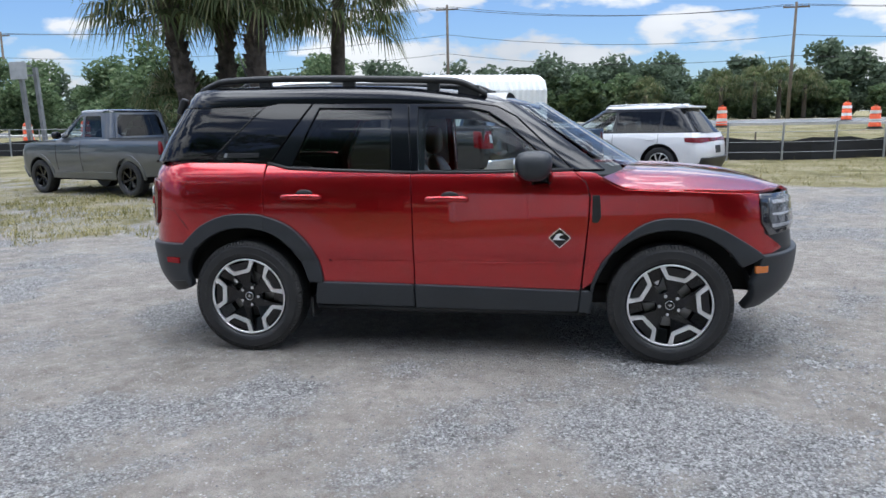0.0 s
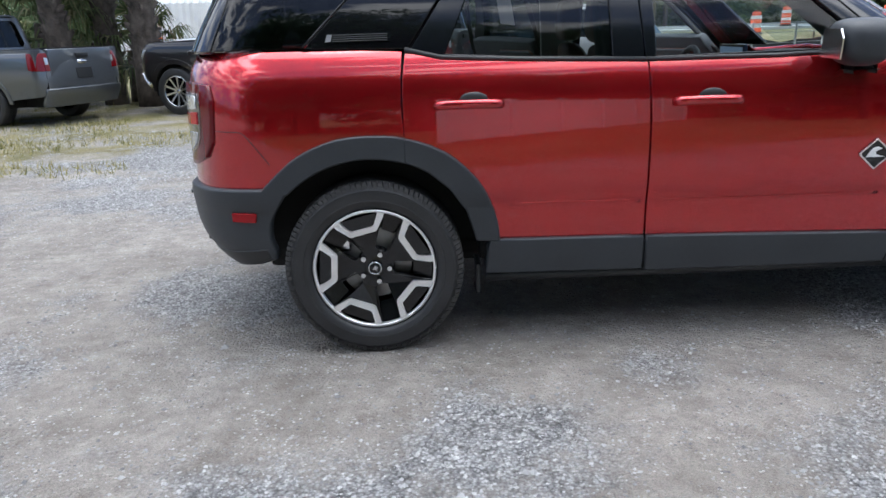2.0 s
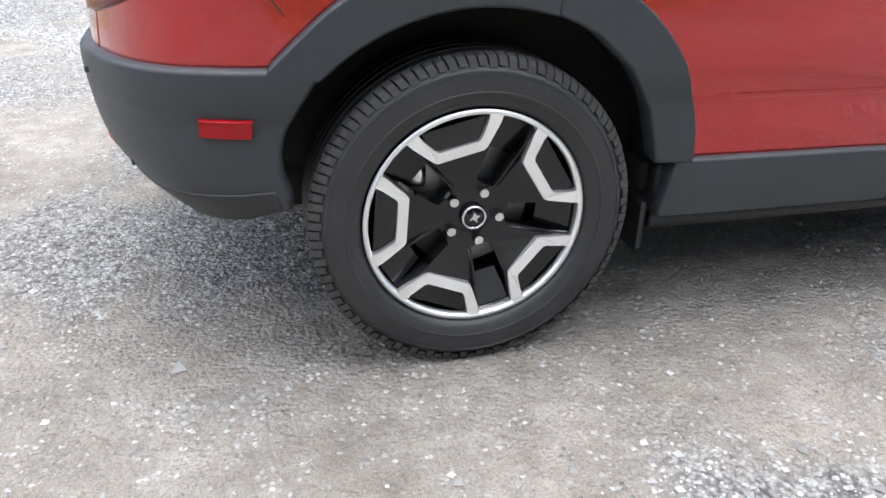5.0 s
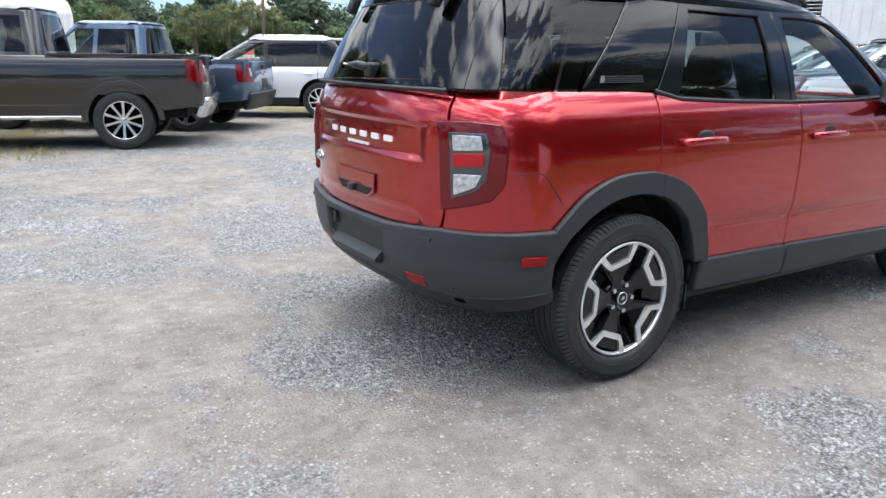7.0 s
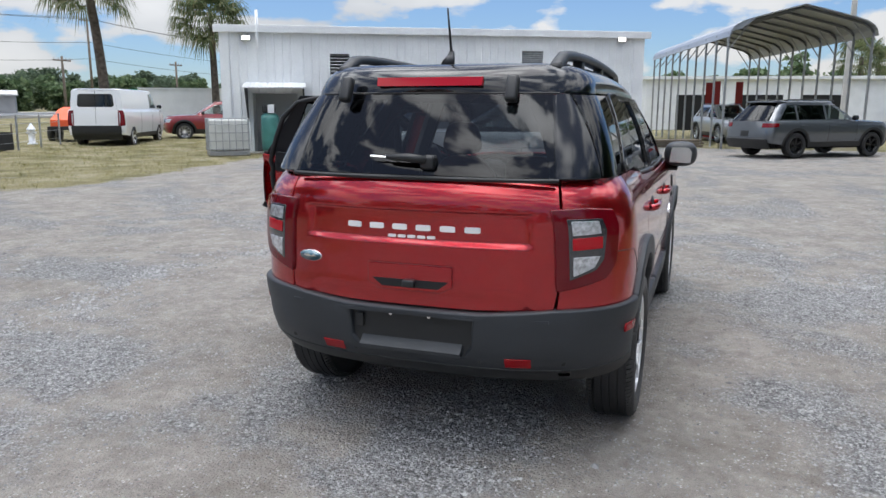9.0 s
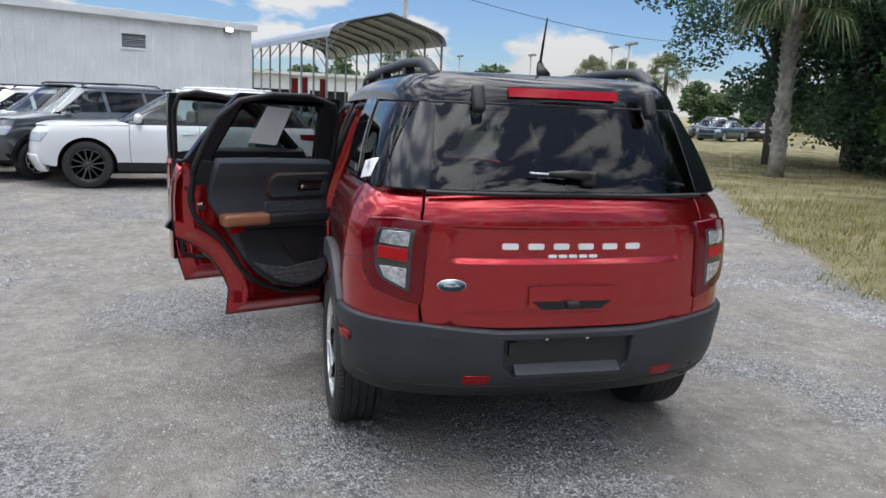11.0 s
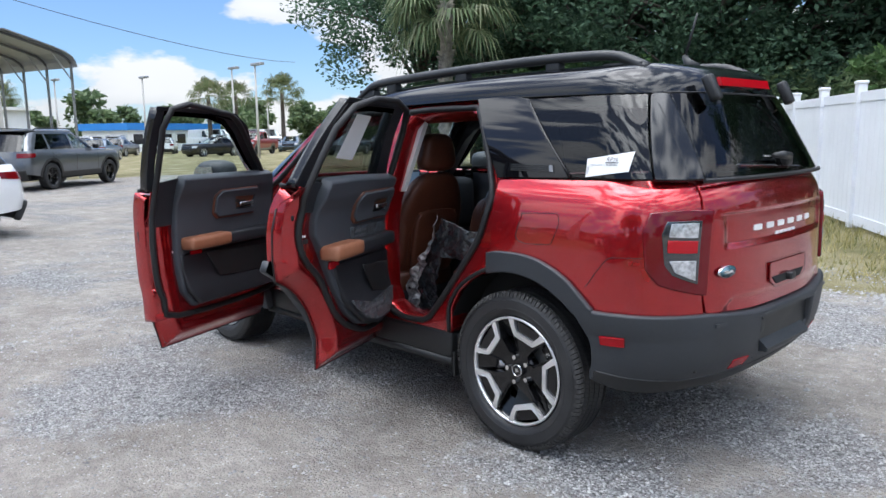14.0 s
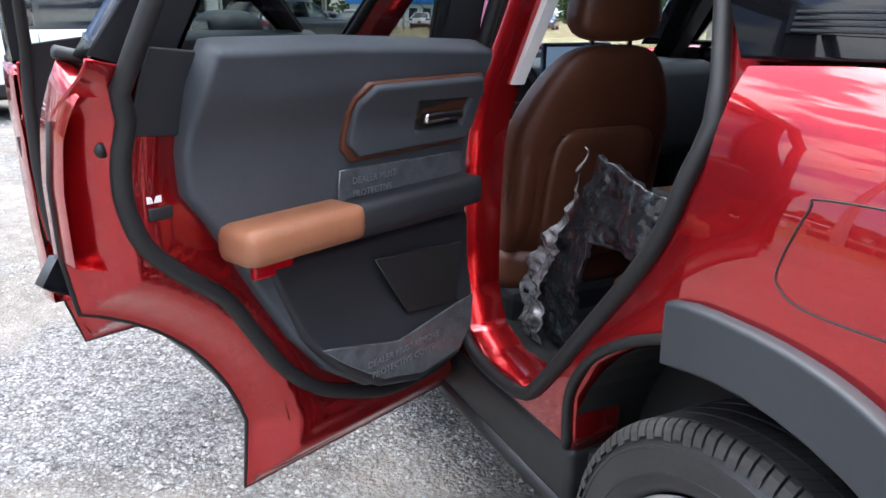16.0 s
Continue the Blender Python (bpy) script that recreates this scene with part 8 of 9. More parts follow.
edge = [(0.778, 0.992), (0.792, 0.94), (0.88, 0.80), (0.985, 0.68), (1.035, 0.58), (1.025, 0.44), (0.93, 0.43), (0.935, 0.56), (0.895, 0.70), (0.82, 0.84)]
panel("plastic_edge", edge, lambda u, v: (u + crumple(v, u) * 0.8, 0.625 + 1.6 * crumple(u + 3, v * 1.4), v), M["film_light"], suv, thick=0.004, du=0.010, dv=0.010, round_edge=0.001, label="crumpled clear plastic edge")
# door openings of the left side
op_r = [(0.215, 1.20), (0.40, 1.525), (0.50, 1.560), (0.90, 1.553), (0.945, 1.50), (0.960, 1.10), (0.972, 0.62), (0.930, 0.520), (0.83, 0.478), (0.66, 0.485), (0.57, 0.55), (0.40, 0.755), (0.265, 0.93), (0.215, 1.06)]
op_f = [(1.135, 1.50), (1.165, 1.552), (1.48, 1.545), (1.60, 1.515), (1.72, 1.44), (2.02, 1.165), (2.11, 1.07), (2.105, 0.55), (2.05, 0.485), (1.20, 0.485), (1.145, 0.55)]
ap_out = [(0.115, 1.03), (0.118, 1.13), (0.135, 1.225), (0.430, 1.606), (1.5, 1.590), (1.63, 1.566), (1.75, 1.50), (2.10, 1.175), (2.18, 1.09), (2.195, 0.95), (2.15, 0.44), (0.47, 0.455), (0.462, 0.579), (0.403, 0.679), (0.313, 0.752), (0.207, 0.806), (0.125, 0.83)]
for s in (-1, 1):
    ap = panel("door_aperture", ap_out, inner_side(s, 0.045 if s < 0 else 0.012), RED if s > 0 else M["trim_dark"], suv, holes=[op_r, op_f], thick=0.10, round_edge=0.012, inset=0.0, label="red door aperture with pillar between the doors", du=0.05, dv=0.05)
    if s > 0:
        for loop in (op_r, op_f):
            part("aperture_seal", tube([(p[0], inner_side(1, 0.008)(p[0], p[1])[1], p[1]) for p in smooth_line(loop, 3, True)], 0.016, 8, True), M["seal"], ap, "black rubber aperture seal", True)
        part("pillar_trim", prism([(0.93, 1.13), (1.09, 1.13), (1.09, 1.56), (0.89, 1.56)], 0.0, 0.03, lambda u, v, h: (u, inner_side(1, 0.10)(u, v)[1] - h, v)), M["headliner"], suv, "light grey pillar trim")
        part("arch_seal", tube([(x, inner_side(1, 0.006)(x, z)[1], z) for x, z in smooth_line(ap_out[-6:], 4)], 0.010, 8), M["seal"], ap, "black rubber lip along the wheel arch", True)
        part("sill_trim", box(0.5, 2.1, 0.74, 0.84, 0.42, 0.475, 0.012), M["trim_dark"], suv, "black sill trim", True)
        part("striker", tube([(0.215, 0.835, 0.955), (0.235, 0.805, 0.955), (0.235, 0.805, 0.925), (0.215, 0.835, 0.925)], 0.006, 6), M["chrome"], suv)
panel("rear_side_trim", [(-0.60, 1.20), (0.12, 1.20), (0.12, 0.94), (-0.60, 0.94)], inner_side(1, 0.06), M["trim_dark"], suv, thick=0.0, flip=True)
panel("rear_side_trim", [(-0.60, 1.20), (0.12, 1.20), (0.12, 0.94), (-0.60, 0.94)], inner_side(-1, 0.06), M["trim_dark"], suv, thick=0.0, flip=True)
part("gate_trim", box(-0.69, -0.66, -0.50, 0.50, 0.66, 1.22, 0.01), M["trim_dark"], suv)

# ---- parked vehicles ----
def car_paint(name, color, metal=0.25):
    return material(name, color, 0.3, metal, 1.0, 0.06, 200.0)


def simple_wheel(style, R, width, rim):
    """A wheel about the origin, outer face towards -y."""
    h = width / 2
    rr = R * 0.66
    bm = lathe([(rr, -h * 0.80), (rr + 0.02, -h * 0.96), (R * 0.86, -h), (R * 0.96, -h * 0.92), (R, -h * 0.72), (R, -h * 0.3), (R - 0.007, -h * 0.28), (R - 0.007, -h * 0.2), (R, -h * 0.18), (R, h * 0.18), (R - 0.007, h * 0.2), (R - 0.007, h * 0.28), (R, h * 0.3), (R, h * 0.72), (R * 0.94, h), (rr, h * 0.9)], 48, "y")
    w = mesh_object("wheel", bm, M["rubber"], True)
    w.data.set_sharp_from_angle(angle=radians(40))
    part("rim_barrel", lathe([(rr + 0.004, -h * 0.84), (rr - 0.012, -h * 0.8), (rr - 0.022, -h * 0.3), (rr - 0.03, h * 0.6), (0.001, h * 0.6)], 40, "y"), M["rim_black"], w, "", True)
    part("rim_edge", lathe([(rr + 0.002, -h * 0.82), (rr + 0.002, -h * 0.9), (rr - 0.012, -h * 0.9), (rr - 0.012, -h * 0.8)], 40, "y"), rim, w, "", True)
    n, wide = {"six": (6, 0.20), "ten": (10, 0.11), "twelve": (12, 0.09), "five": (5, 0.24), "turbine": (9, 0.10)}[style]
    for k in range(n):
        a = 2 * math.pi * k / n
        tw = 0.35 if style == "turbine" else 0.0
        sh = [(0.04, -0.5), (rr * 0.55, -wide * 0.9 + tw * 0.5), (rr - 0.01, -wide * 0.72 + tw), (rr - 0.01, wide * 0.72 + tw), (rr * 0.55, wide * 0.9 + tw * 0.5), (0.04, 0.5)]
        part("spoke", prism(sh, -h * 0.78, -h * 0.55, lambda u, v, d: (u * math.sin(a + v), d + 0.03 * (1 - u / rr), u * math.cos(a + v))), rim, w)
    part("hub", lathe([(0.001, -h * 0.62), (0.035, -h * 0.6), (0.06, -h * 0.45), (0.06, 0)], 20, "y"), rim, w, "", True)
    return w


def vehicle(name, label, category, style, paint, at, heading, p, wheel, group="", lamps="red", detail=True):
    """A parked vehicle. p: wb wheelbase, ro and fo overhangs, w half width, belt, hood, roof, sill heights, R wheel radius, and the
    stations of its greenhouse: rb and rt rear base and top, ft and fb front top and base."""
    m = Matrix.Translation((*at, 0)) @ Matrix.Rotation(radians(heading), 4, "Z")
    car = thing(name, label, category, m, group)
    wb, ro, fo, W, belt, hoodz, roof, sill, R = (p[k] for k in ("wb", "ro", "fo", "w", "belt", "hood", "roof", "sill", "R"))
    rb, rt, ft, fb = p["rb"], p["rt"], p["ft"], p["fb"]
    x0, x1 = -ro, wb + fo
    clad = p.get("clad", M["black_plastic"])
    lr, lf = p.get("lr", 0.28), p.get("lf", 0.45)
    tail = p.get("tail", 0.0)

    def wz(z):
        return W * curve(z, (sill - 0.12, 0.93), (sill + 0.1, 0.965), ((sill + belt) / 2, 1.0), (belt - 0.12, 0.985), (belt - 0.02, 0.95), (belt + 0.02, 0.925))

    def xr(z):
        return x0 + curve(z, (sill - 0.1, 0.10), (sill + 0.15, 0.0), (belt - 0.25, 0.02), (belt, 0.05 + tail))

    def xf(z):
        return x1 - curve(z, (sill - 0.1, 0.12), (sill + 0.15, 0.0), (hoodz - 0.15, 0.04), (hoodz, 0.12))

    def ylow(x, z):
        e = 1.0
        if x < xr(z) + lr:
            e = max(0.0, 1 - min(1.0, (xr(z) + lr - x) / lr) ** 3) ** (1 / 3)
        elif x > xf(z) - lf:
            e = max(0.0, 1 - min(1.0, (x - xf(z) + lf) / lf) ** 2.6) ** (1 / 2.6)
        return wz(z) * e

    def xlow_r(y, z):
        return xr(z) + lr - lr * max(0.0, 1 - min(1.0, abs(y) / wz(z)) ** 3) ** (1 / 3)

    def xlow_f(y, z):
        return xf(z) - lf + lf * max(0.0, 1 - min(1.0, abs(y) / wz(z)) ** 2.6) ** (1 / 2.6)

    gb, gt = W * 0.90, W * p.get("top", 0.70)

    def wg(z):
        t = (z - belt) / (roof - belt)
        return gb + (gt - gb) * t - 0.02 * t * t

    def gxr(z):
        return rb + (rt - rb) * (z - belt) / (roof - belt)

    def gxf(z):
        return fb + (ft - fb) * (z - belt) / (roof - belt)

    glr, glf = p.get("glr", 0.25), 0.45

    def yg(x, z):
        e = 1.0
        if x < gxr(z) + glr:
            e = max(0.0, 1 - min(1.0, (gxr(z) + glr - x) / glr) ** 3) ** (1 / 3)
        elif x > gxf(z) - glf:
            e = max(0.0, 1 - min(1.0, (x - gxf(z) + glf) / glf) ** 2.6) ** (1 / 2.6)
        return wg(z) * e

    def xg_r(y, z):
        return gxr(z) + glr - glr * max(0.0, 1 - min(1.0, abs(y) / wg(z)) ** 3) ** (1 / 3)

    def xg_f(y, z):
        return gxf(z) - glf + glf * max(0.0, 1 - min(1.0, abs(y) / wg(z)) ** 2.6) ** (1 / 2.6)

    ar = R * 1.17
    a_r = [(ar * math.cos(radians(a)), R + ar * math.sin(radians(a))) for a in range(192, -16, -12)]
    a_f = [(wb + x, z) for x, z in a_r]
    arch_z = [q for q in a_r if q[1] > sill]
    arch_zf = [q for q in a_f if q[1] > sill]
    cow = fb - 0.10
    side = [(xr(z) + lr * 0.215, z) for z in (belt - 0.12, (sill + belt) / 2 + 0.1, (sill + belt) / 2 - 0.1, sill + 0.06)] + [(-ar - 0.02, sill)] + arch_z + [(ar + 0.02, sill), (wb - ar - 0.02, sill)] + arch_zf + [(wb + ar + 0.02, sill), (x1 - lf * 0.35, sill + 0.05), (x1 - lf * 0.30, hoodz - 0.10), (x1 - lf * 0.45, hoodz - 0.02)]
    side += [(wb + 0.05, hoodz + (belt - hoodz) * 0.35), (fb + 0.02, belt - 0.02), (rb if style != "pickup" else rb, belt), (xr(belt) + lr * 0.215, belt - (0.0 if style == "pickup" else 0.01))]
    ux = [x0 + 0.02 * k for k in range(1, 16)]
    step = 0.14 if detail else 0.4
    for s in (-1, 1):
        S = lambda x, z: (x, s * ylow(x, z), z)
        G = lambda x, z: (x, s * yg(x, z), z)
        sd = panel("body_side", side, S, paint, car, us=ux + steps(x0 + 0.35, x1 - lf, step) + steps(x1 - lf, x1, 0.06), dv=0.09 if detail else 0.2, inset=0.0, thick=0.02)
        # cladding round the arches and along the sill
        if p.get("arches", True):
            for cx in (0.0, wb):
                ring = [(cx + ar * k * math.cos(radians(a)), R + ar * k * math.sin(radians(a))) for k, rng in ((1.0, range(180, -1, -15)), (1.16, range(0, 181, 15))) for a in rng]
                panel("arch_trim", ring, S, clad, car, lift=0.012, thick=0.03, inset=0.0, du=0.15, dv=0.15)
        panel("sill_trim", [(ar + 0.0, sill + 0.075), (wb - ar, sill + 0.075), (wb - ar, sill - 0.07), (ar, sill - 0.07)], S, clad, car, lift=0.008, inset=0.0, du=0.3, dv=0.1)
        for cx in (0.0, wb):
            bm = bmesh.new()
            q = [[bm.verts.new((cx + ar * 0.99 * math.cos(a), s * y, R + ar * 0.99 * math.sin(a))) for a in [radians(-10 + 200 * k / 12) for k in range(13)]] for y in (W * 0.55, W * 0.95)]
            for k in range(12):
                bm.faces.new((q[0][k], q[0][k + 1], q[1][k + 1], q[1][k]))
            bm.faces.new(q[0])
            part("wheel_liner", bm, M["dark"], car)
        # greenhouse side with panes
        h = roof - belt
        zt, zb = belt + h * 0.86, belt + 0.035
        gf = lambda z: gxf(z) - 0.16 - 0.10 * (z - belt) / h
        gr = lambda z: gxr(z) + p.get("pillar", 0.16)
        cuts = p["cuts"]
        panes = []
        edges = [gr, *[(lambda c: (lambda z: c))(c) for c in cuts], gf]
        for a, b in zip(edges, edges[1:]):
            g0 = 0.035
            panes.append([(a(zb) + g0, zb), (b(zb) - g0, zb), (b(zt) - g0, zt), (a(zt) + g0, zt)])
        if p.get("blind"):
            panes = panes[-p["blind"]:]
        panel("cabin_side", [(gxr(belt) + glr * 0.215, belt - 0.02), (gxf(belt) - 0.02, belt - 0.02), (gxf(roof - 0.02) - 0.08, roof - 0.02), (gxr(roof - 0.02) + glr * 0.215, roof - 0.02)], G, p.get("pillars", paint), car, holes=panes, inset=0.0, us=[rb + 0.03 * k for k in range(9)] + steps(rb + 0.25, fb, 0.3), dv=0.15)
        for k, q in enumerate(panes):
            panel("pane", q, G, M["glass_dark"] if k < len(panes) - 1 else M["glass"], car, thick=0, inset=-0.008, lift=-0.006, du=0.3, dv=0.2)
        if detail:
            for c in (*cuts, p["fb"] - 0.32):
                if p.get("doors", (-9, 99))[0] < c < p.get("doors", (-9, 99))[1]:
                    part("door_gap", tube([(c + 0.02 * math.sin((z - sill) * 3), s * (ylow(c, z) + 0.0005), z) for z in steps(sill + 0.08, belt - 0.03, 0.1)], 0.005, 5), M["seal"], car)
            for c in cuts[-2 if len(cuts) > 1 else 0:]:
                part("handle", box(c + 0.10, c + 0.30, *sorted((s * (ylow(c, belt - 0.15) - 0.01), s * (ylow(c, belt - 0.15) + 0.022))), belt - 0.165, belt - 0.135, 0.008), p.get("handles", paint), car, "", True)
        mx = fb - 0.45
        part("mirror", puffy(mx - 0.06, mx + 0.07, *sorted((s * (gb + 0.02), s * (gb + 0.22))), belt + 0.01, belt + 0.17, 3.0, 10), p.get("mirrors", M["black_gloss"]), car, "", True)
        # lamps
        tz0, tz1 = p.get("tlamp", (belt - 0.30, belt - 0.08))
        tx = x0 + p.get("tl_wrap", 0.30)
        panel("tail_lamp", [(xr(tz0) + lr * 0.215, tz0), (tx, tz0 + 0.02), (tx + 0.03, tz1), (xr(tz1) + lr * 0.215, tz1)], S, M["lamp_parked"], car, us=ux, lift=0.012, inset=0.0, dv=0.06, thick=0.02)
        hz0, hz1 = hoodz - 0.26, hoodz - 0.11
        panel("head_lamp", [(x1 - lf * 0.85, hz1), (x1 - 0.10, hz1 - 0.02), (x1 - 0.08, hz0), (x1 - lf * 0.6, hz0)], S, M["lamp_clear"], car, lift=0.010, inset=0.0, du=0.06, dv=0.06)
    yr, yr2 = wz(sill + 0.3) * 0.80, W * 0.93
    rear_b = belt - 0.02
    panel("tail_panel", [(-yr, sill + 0.02), (yr, sill + 0.02), (yr, rear_b), (-yr, rear_b)], lambda y, z: (xlow_r(y, z), y, z), paint, car, inset=0.0, du=0.06, dv=0.1)
    for s in (-1, 1):
        panel("tail_lamp", [(s * yr * p.get("tl_in", 0.80), tz0), (s * yr, tz0), (s * yr, tz1), (s * yr * p.get("tl_in", 0.80), tz1)] if not p.get("bar") else [(s * 0.02, tz0 + 0.03), (s * yr, tz0 + 0.01), (s * yr, tz1), (s * 0.02, tz1 - 0.02)], lambda y, z: (xlow_r(y, z), y, z), M["lamp_parked"], car, lift=0.012, inset=0.0, du=0.03, thick=0.02)
        if style == "pickup":
            panel("reverse_lamp", [(s * yr * (p["tl_in"] + 0.02), tz0 + 0.10), (s * yr * 0.985, tz0 + 0.10), (s * yr * 0.985, tz1 - 0.07), (s * yr * (p["tl_in"] + 0.02), tz1 - 0.07)], lambda y, z: (xlow_r(y, z), y, z), M["lamp_clear"], car, lift=0.016, inset=0.0, du=0.03, thick=0.01)
    bump = p.get("bump", clad)
    panel("rear_bumper", [(-yr * 1.04, sill - 0.10), (yr * 1.04, sill - 0.10), (yr * 1.06, sill + p.get("bump_top", 0.16)), (-yr * 1.06, sill + p.get("bump_top", 0.16))], lambda y, z: (xlow_r(y, z), y, z), bump, car, lift=0.05, inset=0.0, du=0.1, dv=0.06, thick=0.08, round_edge=0.015)
    if style != "van":
        panel("number_plate", [(-0.16, belt - 0.46), (0.16, belt - 0.46), (0.16, belt - 0.30), (-0.16, belt - 0.30)], lambda y, z: (xlow_r(y, z), y, z), M["black_plastic"], car, lift=0.012, inset=0.0)
    yf = W * 0.86
    panel("front_panel", [(-yf, sill - 0.02), (yf, sill - 0.02), (yf, hoodz - 0.08), (-yf, hoodz - 0.08)], lambda y, z: (xlow_f(y, z), y, z), p.get("nose", paint), car, inset=0.0, du=0.15, dv=0.15)
    panel("grille", [(-yf * 0.62, hoodz - 0.36), (yf * 0.62, hoodz - 0.36), (yf * 0.70, hoodz - 0.14), (-yf * 0.70, hoodz - 0.14)], lambda y, z: (xlow_f(y, z), y, z), M["black_gloss"], car, lift=0.010, inset=0.0, du=0.15, dv=0.1, thick=0.015, label="black grille")
    panel("lower_grille", [(-yf * 0.60, sill + 0.0), (yf * 0.60, sill + 0.0), (yf * 0.66, sill + 0.14), (-yf * 0.66, sill + 0.14)], lambda y, z: (xlow_f(y, z), y, z), M["black_plastic"], car, lift=0.046, inset=0.0, du=0.15, dv=0.1, thick=0.015)
    panel("front_bumper", [(-yf * 1.03, sill - 0.08), (yf * 1.03, sill - 0.08), (yf * 1.03, sill + 0.18), (-yf * 1.03, sill + 0.18)], lambda y, z: (xlow_f(y, z), y, z), bump if style == "pickup" else paint, car, lift=0.03, inset=0.0, du=0.15, dv=0.1, thick=0.06)

    def hood_f(x, y):
        zz = curve(x, (fb - 0.1, belt - 0.02), (wb + 0.05, hoodz + (belt - hoodz) * 0.35), (x1 - lf * 0.45, hoodz - 0.02), (x1, hoodz - 0.10))
        return (x, y, zz + 0.06 * (1 - min(1.0, abs(y) / W) ** 3) * (1 - step01(x, x1 - 0.25, x1)))
    hx = steps(fb - 0.28, x1 - lf * 0.40, 0.3)
    panel("bonnet", [(x, -ylow(x, hoodz - 0.03) * 0.985) for x in hx] + [(xlow_f(y, hoodz) - 0.02, y) for y in (-0.6, -0.3, 0, 0.3, 0.6)] + [(x, ylow(x, hoodz - 0.03) * 0.985) for x in hx[::-1]], hood_f, paint, car, inset=0.0, du=0.2, dv=0.2)

    def roof_f(x, y):
        d = max(0.0, yg(x, roof - 0.02) - abs(y))
        d2 = max(0.0, min(x - gxr(roof), gxf(roof) - x))
        f = (1 - max(0.0, 1 - d / 0.22) ** 2.2) ** (1 / 2.2) * (1 - max(0.0, 1 - d2 / 0.30) ** 2.2) ** (1 / 2.2)
        return (x, y, roof - 0.02 + 0.075 * f)
    rx = steps(gxr(roof) + 0.06, gxf(roof) - 0.10, 0.25)
    panel("roof", [(x, -yg(x, roof - 0.02)) for x in rx] + [(x, yg(x, roof - 0.02)) for x in rx[::-1]], roof_f, p.get("roofpaint", paint), car, inset=0.0, du=0.15, dv=0.08)
    yb, yt = wg(belt) * 0.86, wg(roof) * 0.86
    panel("windscreen", [(-yb, belt + 0.01), (yb, belt + 0.01), (yt, roof - 0.03), (-yt, roof - 0.03)], lambda y, z: (xg_f(y, z), y, z), M["glass"], car, thick=0, inset=0.0, du=0.2, dv=0.2)
    yb, yt = wg(belt) * 0.80, wg(roof) * 0.80
    back = [(-yb, belt - 0.01), (yb, belt - 0.01), (yt, roof - 0.02), (-yt, roof - 0.02)]
    if style in ("pickup", "van"):
        m, low = (0.05, belt + 0.05) if style == "pickup" else (0.08, belt + 0.08)
        wide = lambda z: yb + (yt - yb) * (z - belt) / (roof - belt) - m
        top = roof - (0.06 if style == "pickup" else 0.14)
        hole = [(-wide(low) + 0.07, low), (wide(low) - 0.07, low), (wide(low), low + 0.07), (wide(top), top - 0.07), (wide(top) - 0.07, top), (-wide(top) + 0.07, top), (-wide(top), top - 0.07), (-wide(low), low + 0.07)]
        panel("rear_frame", back, lambda y, z: (xg_r(y, z), y, z), paint, car, holes=[hole], inset=0.0, du=0.06, dv=0.1)
        panel("rear_window", hole, lambda y, z: (xg_r(y, z), y, z), M["glass_dark"], car, thick=0, inset=-0.008, lift=-0.006, du=0.06, dv=0.2)
        if style == "van":
            part("door_gap", tube([(xr(z) - 0.001, 0, z) for z in steps(sill + 0.4, belt - 0.02, 0.1)], 0.006, 5), M["seal"], car)
            part("door_gap", tube([(gxr(z) - 0.001, 0, z) for z in steps(belt, roof - 0.03, 0.1)], 0.010, 5), M["seal"], car)
    else:
        panel("rear_window", back, lambda y, z: (xg_r(y, z), y, z), M["glass_dark"], car, thick=0, inset=0.0, du=0.06, dv=0.2)
    if style == "suv":
        for s in (-1, 1):
            part("roof_rail", tube([(rt + 0.25, s * gt * 0.92, roof + 0.03), (rt + 0.35, s * gt * 0.93, roof + 0.075), ((rt + ft) / 2, s * gt * 0.94, roof + 0.085), (ft - 0.25, s * gt * 0.93, roof + 0.07), (ft - 0.15, s * gt * 0.92, roof + 0.03)], 0.016, 6), p.get("rails", M["black_plastic"]), car, "", True)
        part("spoiler", box(gxr(roof) - 0.10, gxr(roof) + 0.22, -gt * 0.9, gt * 0.9, roof - 0.015, roof + 0.035, 0.012), p.get("roofpaint", paint), car, "", True)
    part("underbody", box(x0 + 0.35, x1 - 0.35, -W * 0.60, W * 0.60, sill - 0.14, sill + 0.06, 0.03), M["dark"], car)
    part("cabin_floor", box(rb + 0.25, fb - 0.1, -W * 0.80, W * 0.80, belt - 0.35, belt - 0.12, 0.03), M["trim_dark"], car)
    for sx in p.get("seats", (wb * 0.52,)):
        for sy in (-0.38, 0.38):
            part("seat", puffy(sx - 0.10, sx + 0.08, sy - 0.24, sy + 0.24, belt - 0.25, belt + 0.22, 3.5, 10), M["trim_dark"], car, "", True)
            part("headrest", puffy(sx - 0.14, sx - 0.04, sy - 0.12, sy + 0.12, belt + 0.24, belt + 0.40, 3.0, 8), M["trim_dark"], car, "", True)
    part("dashboard", box(fb - 0.62, fb - 0.12, -W * 0.80, W * 0.80, belt - 0.25, belt - 0.01, 0.05), M["trim_dark"], car, "", True)
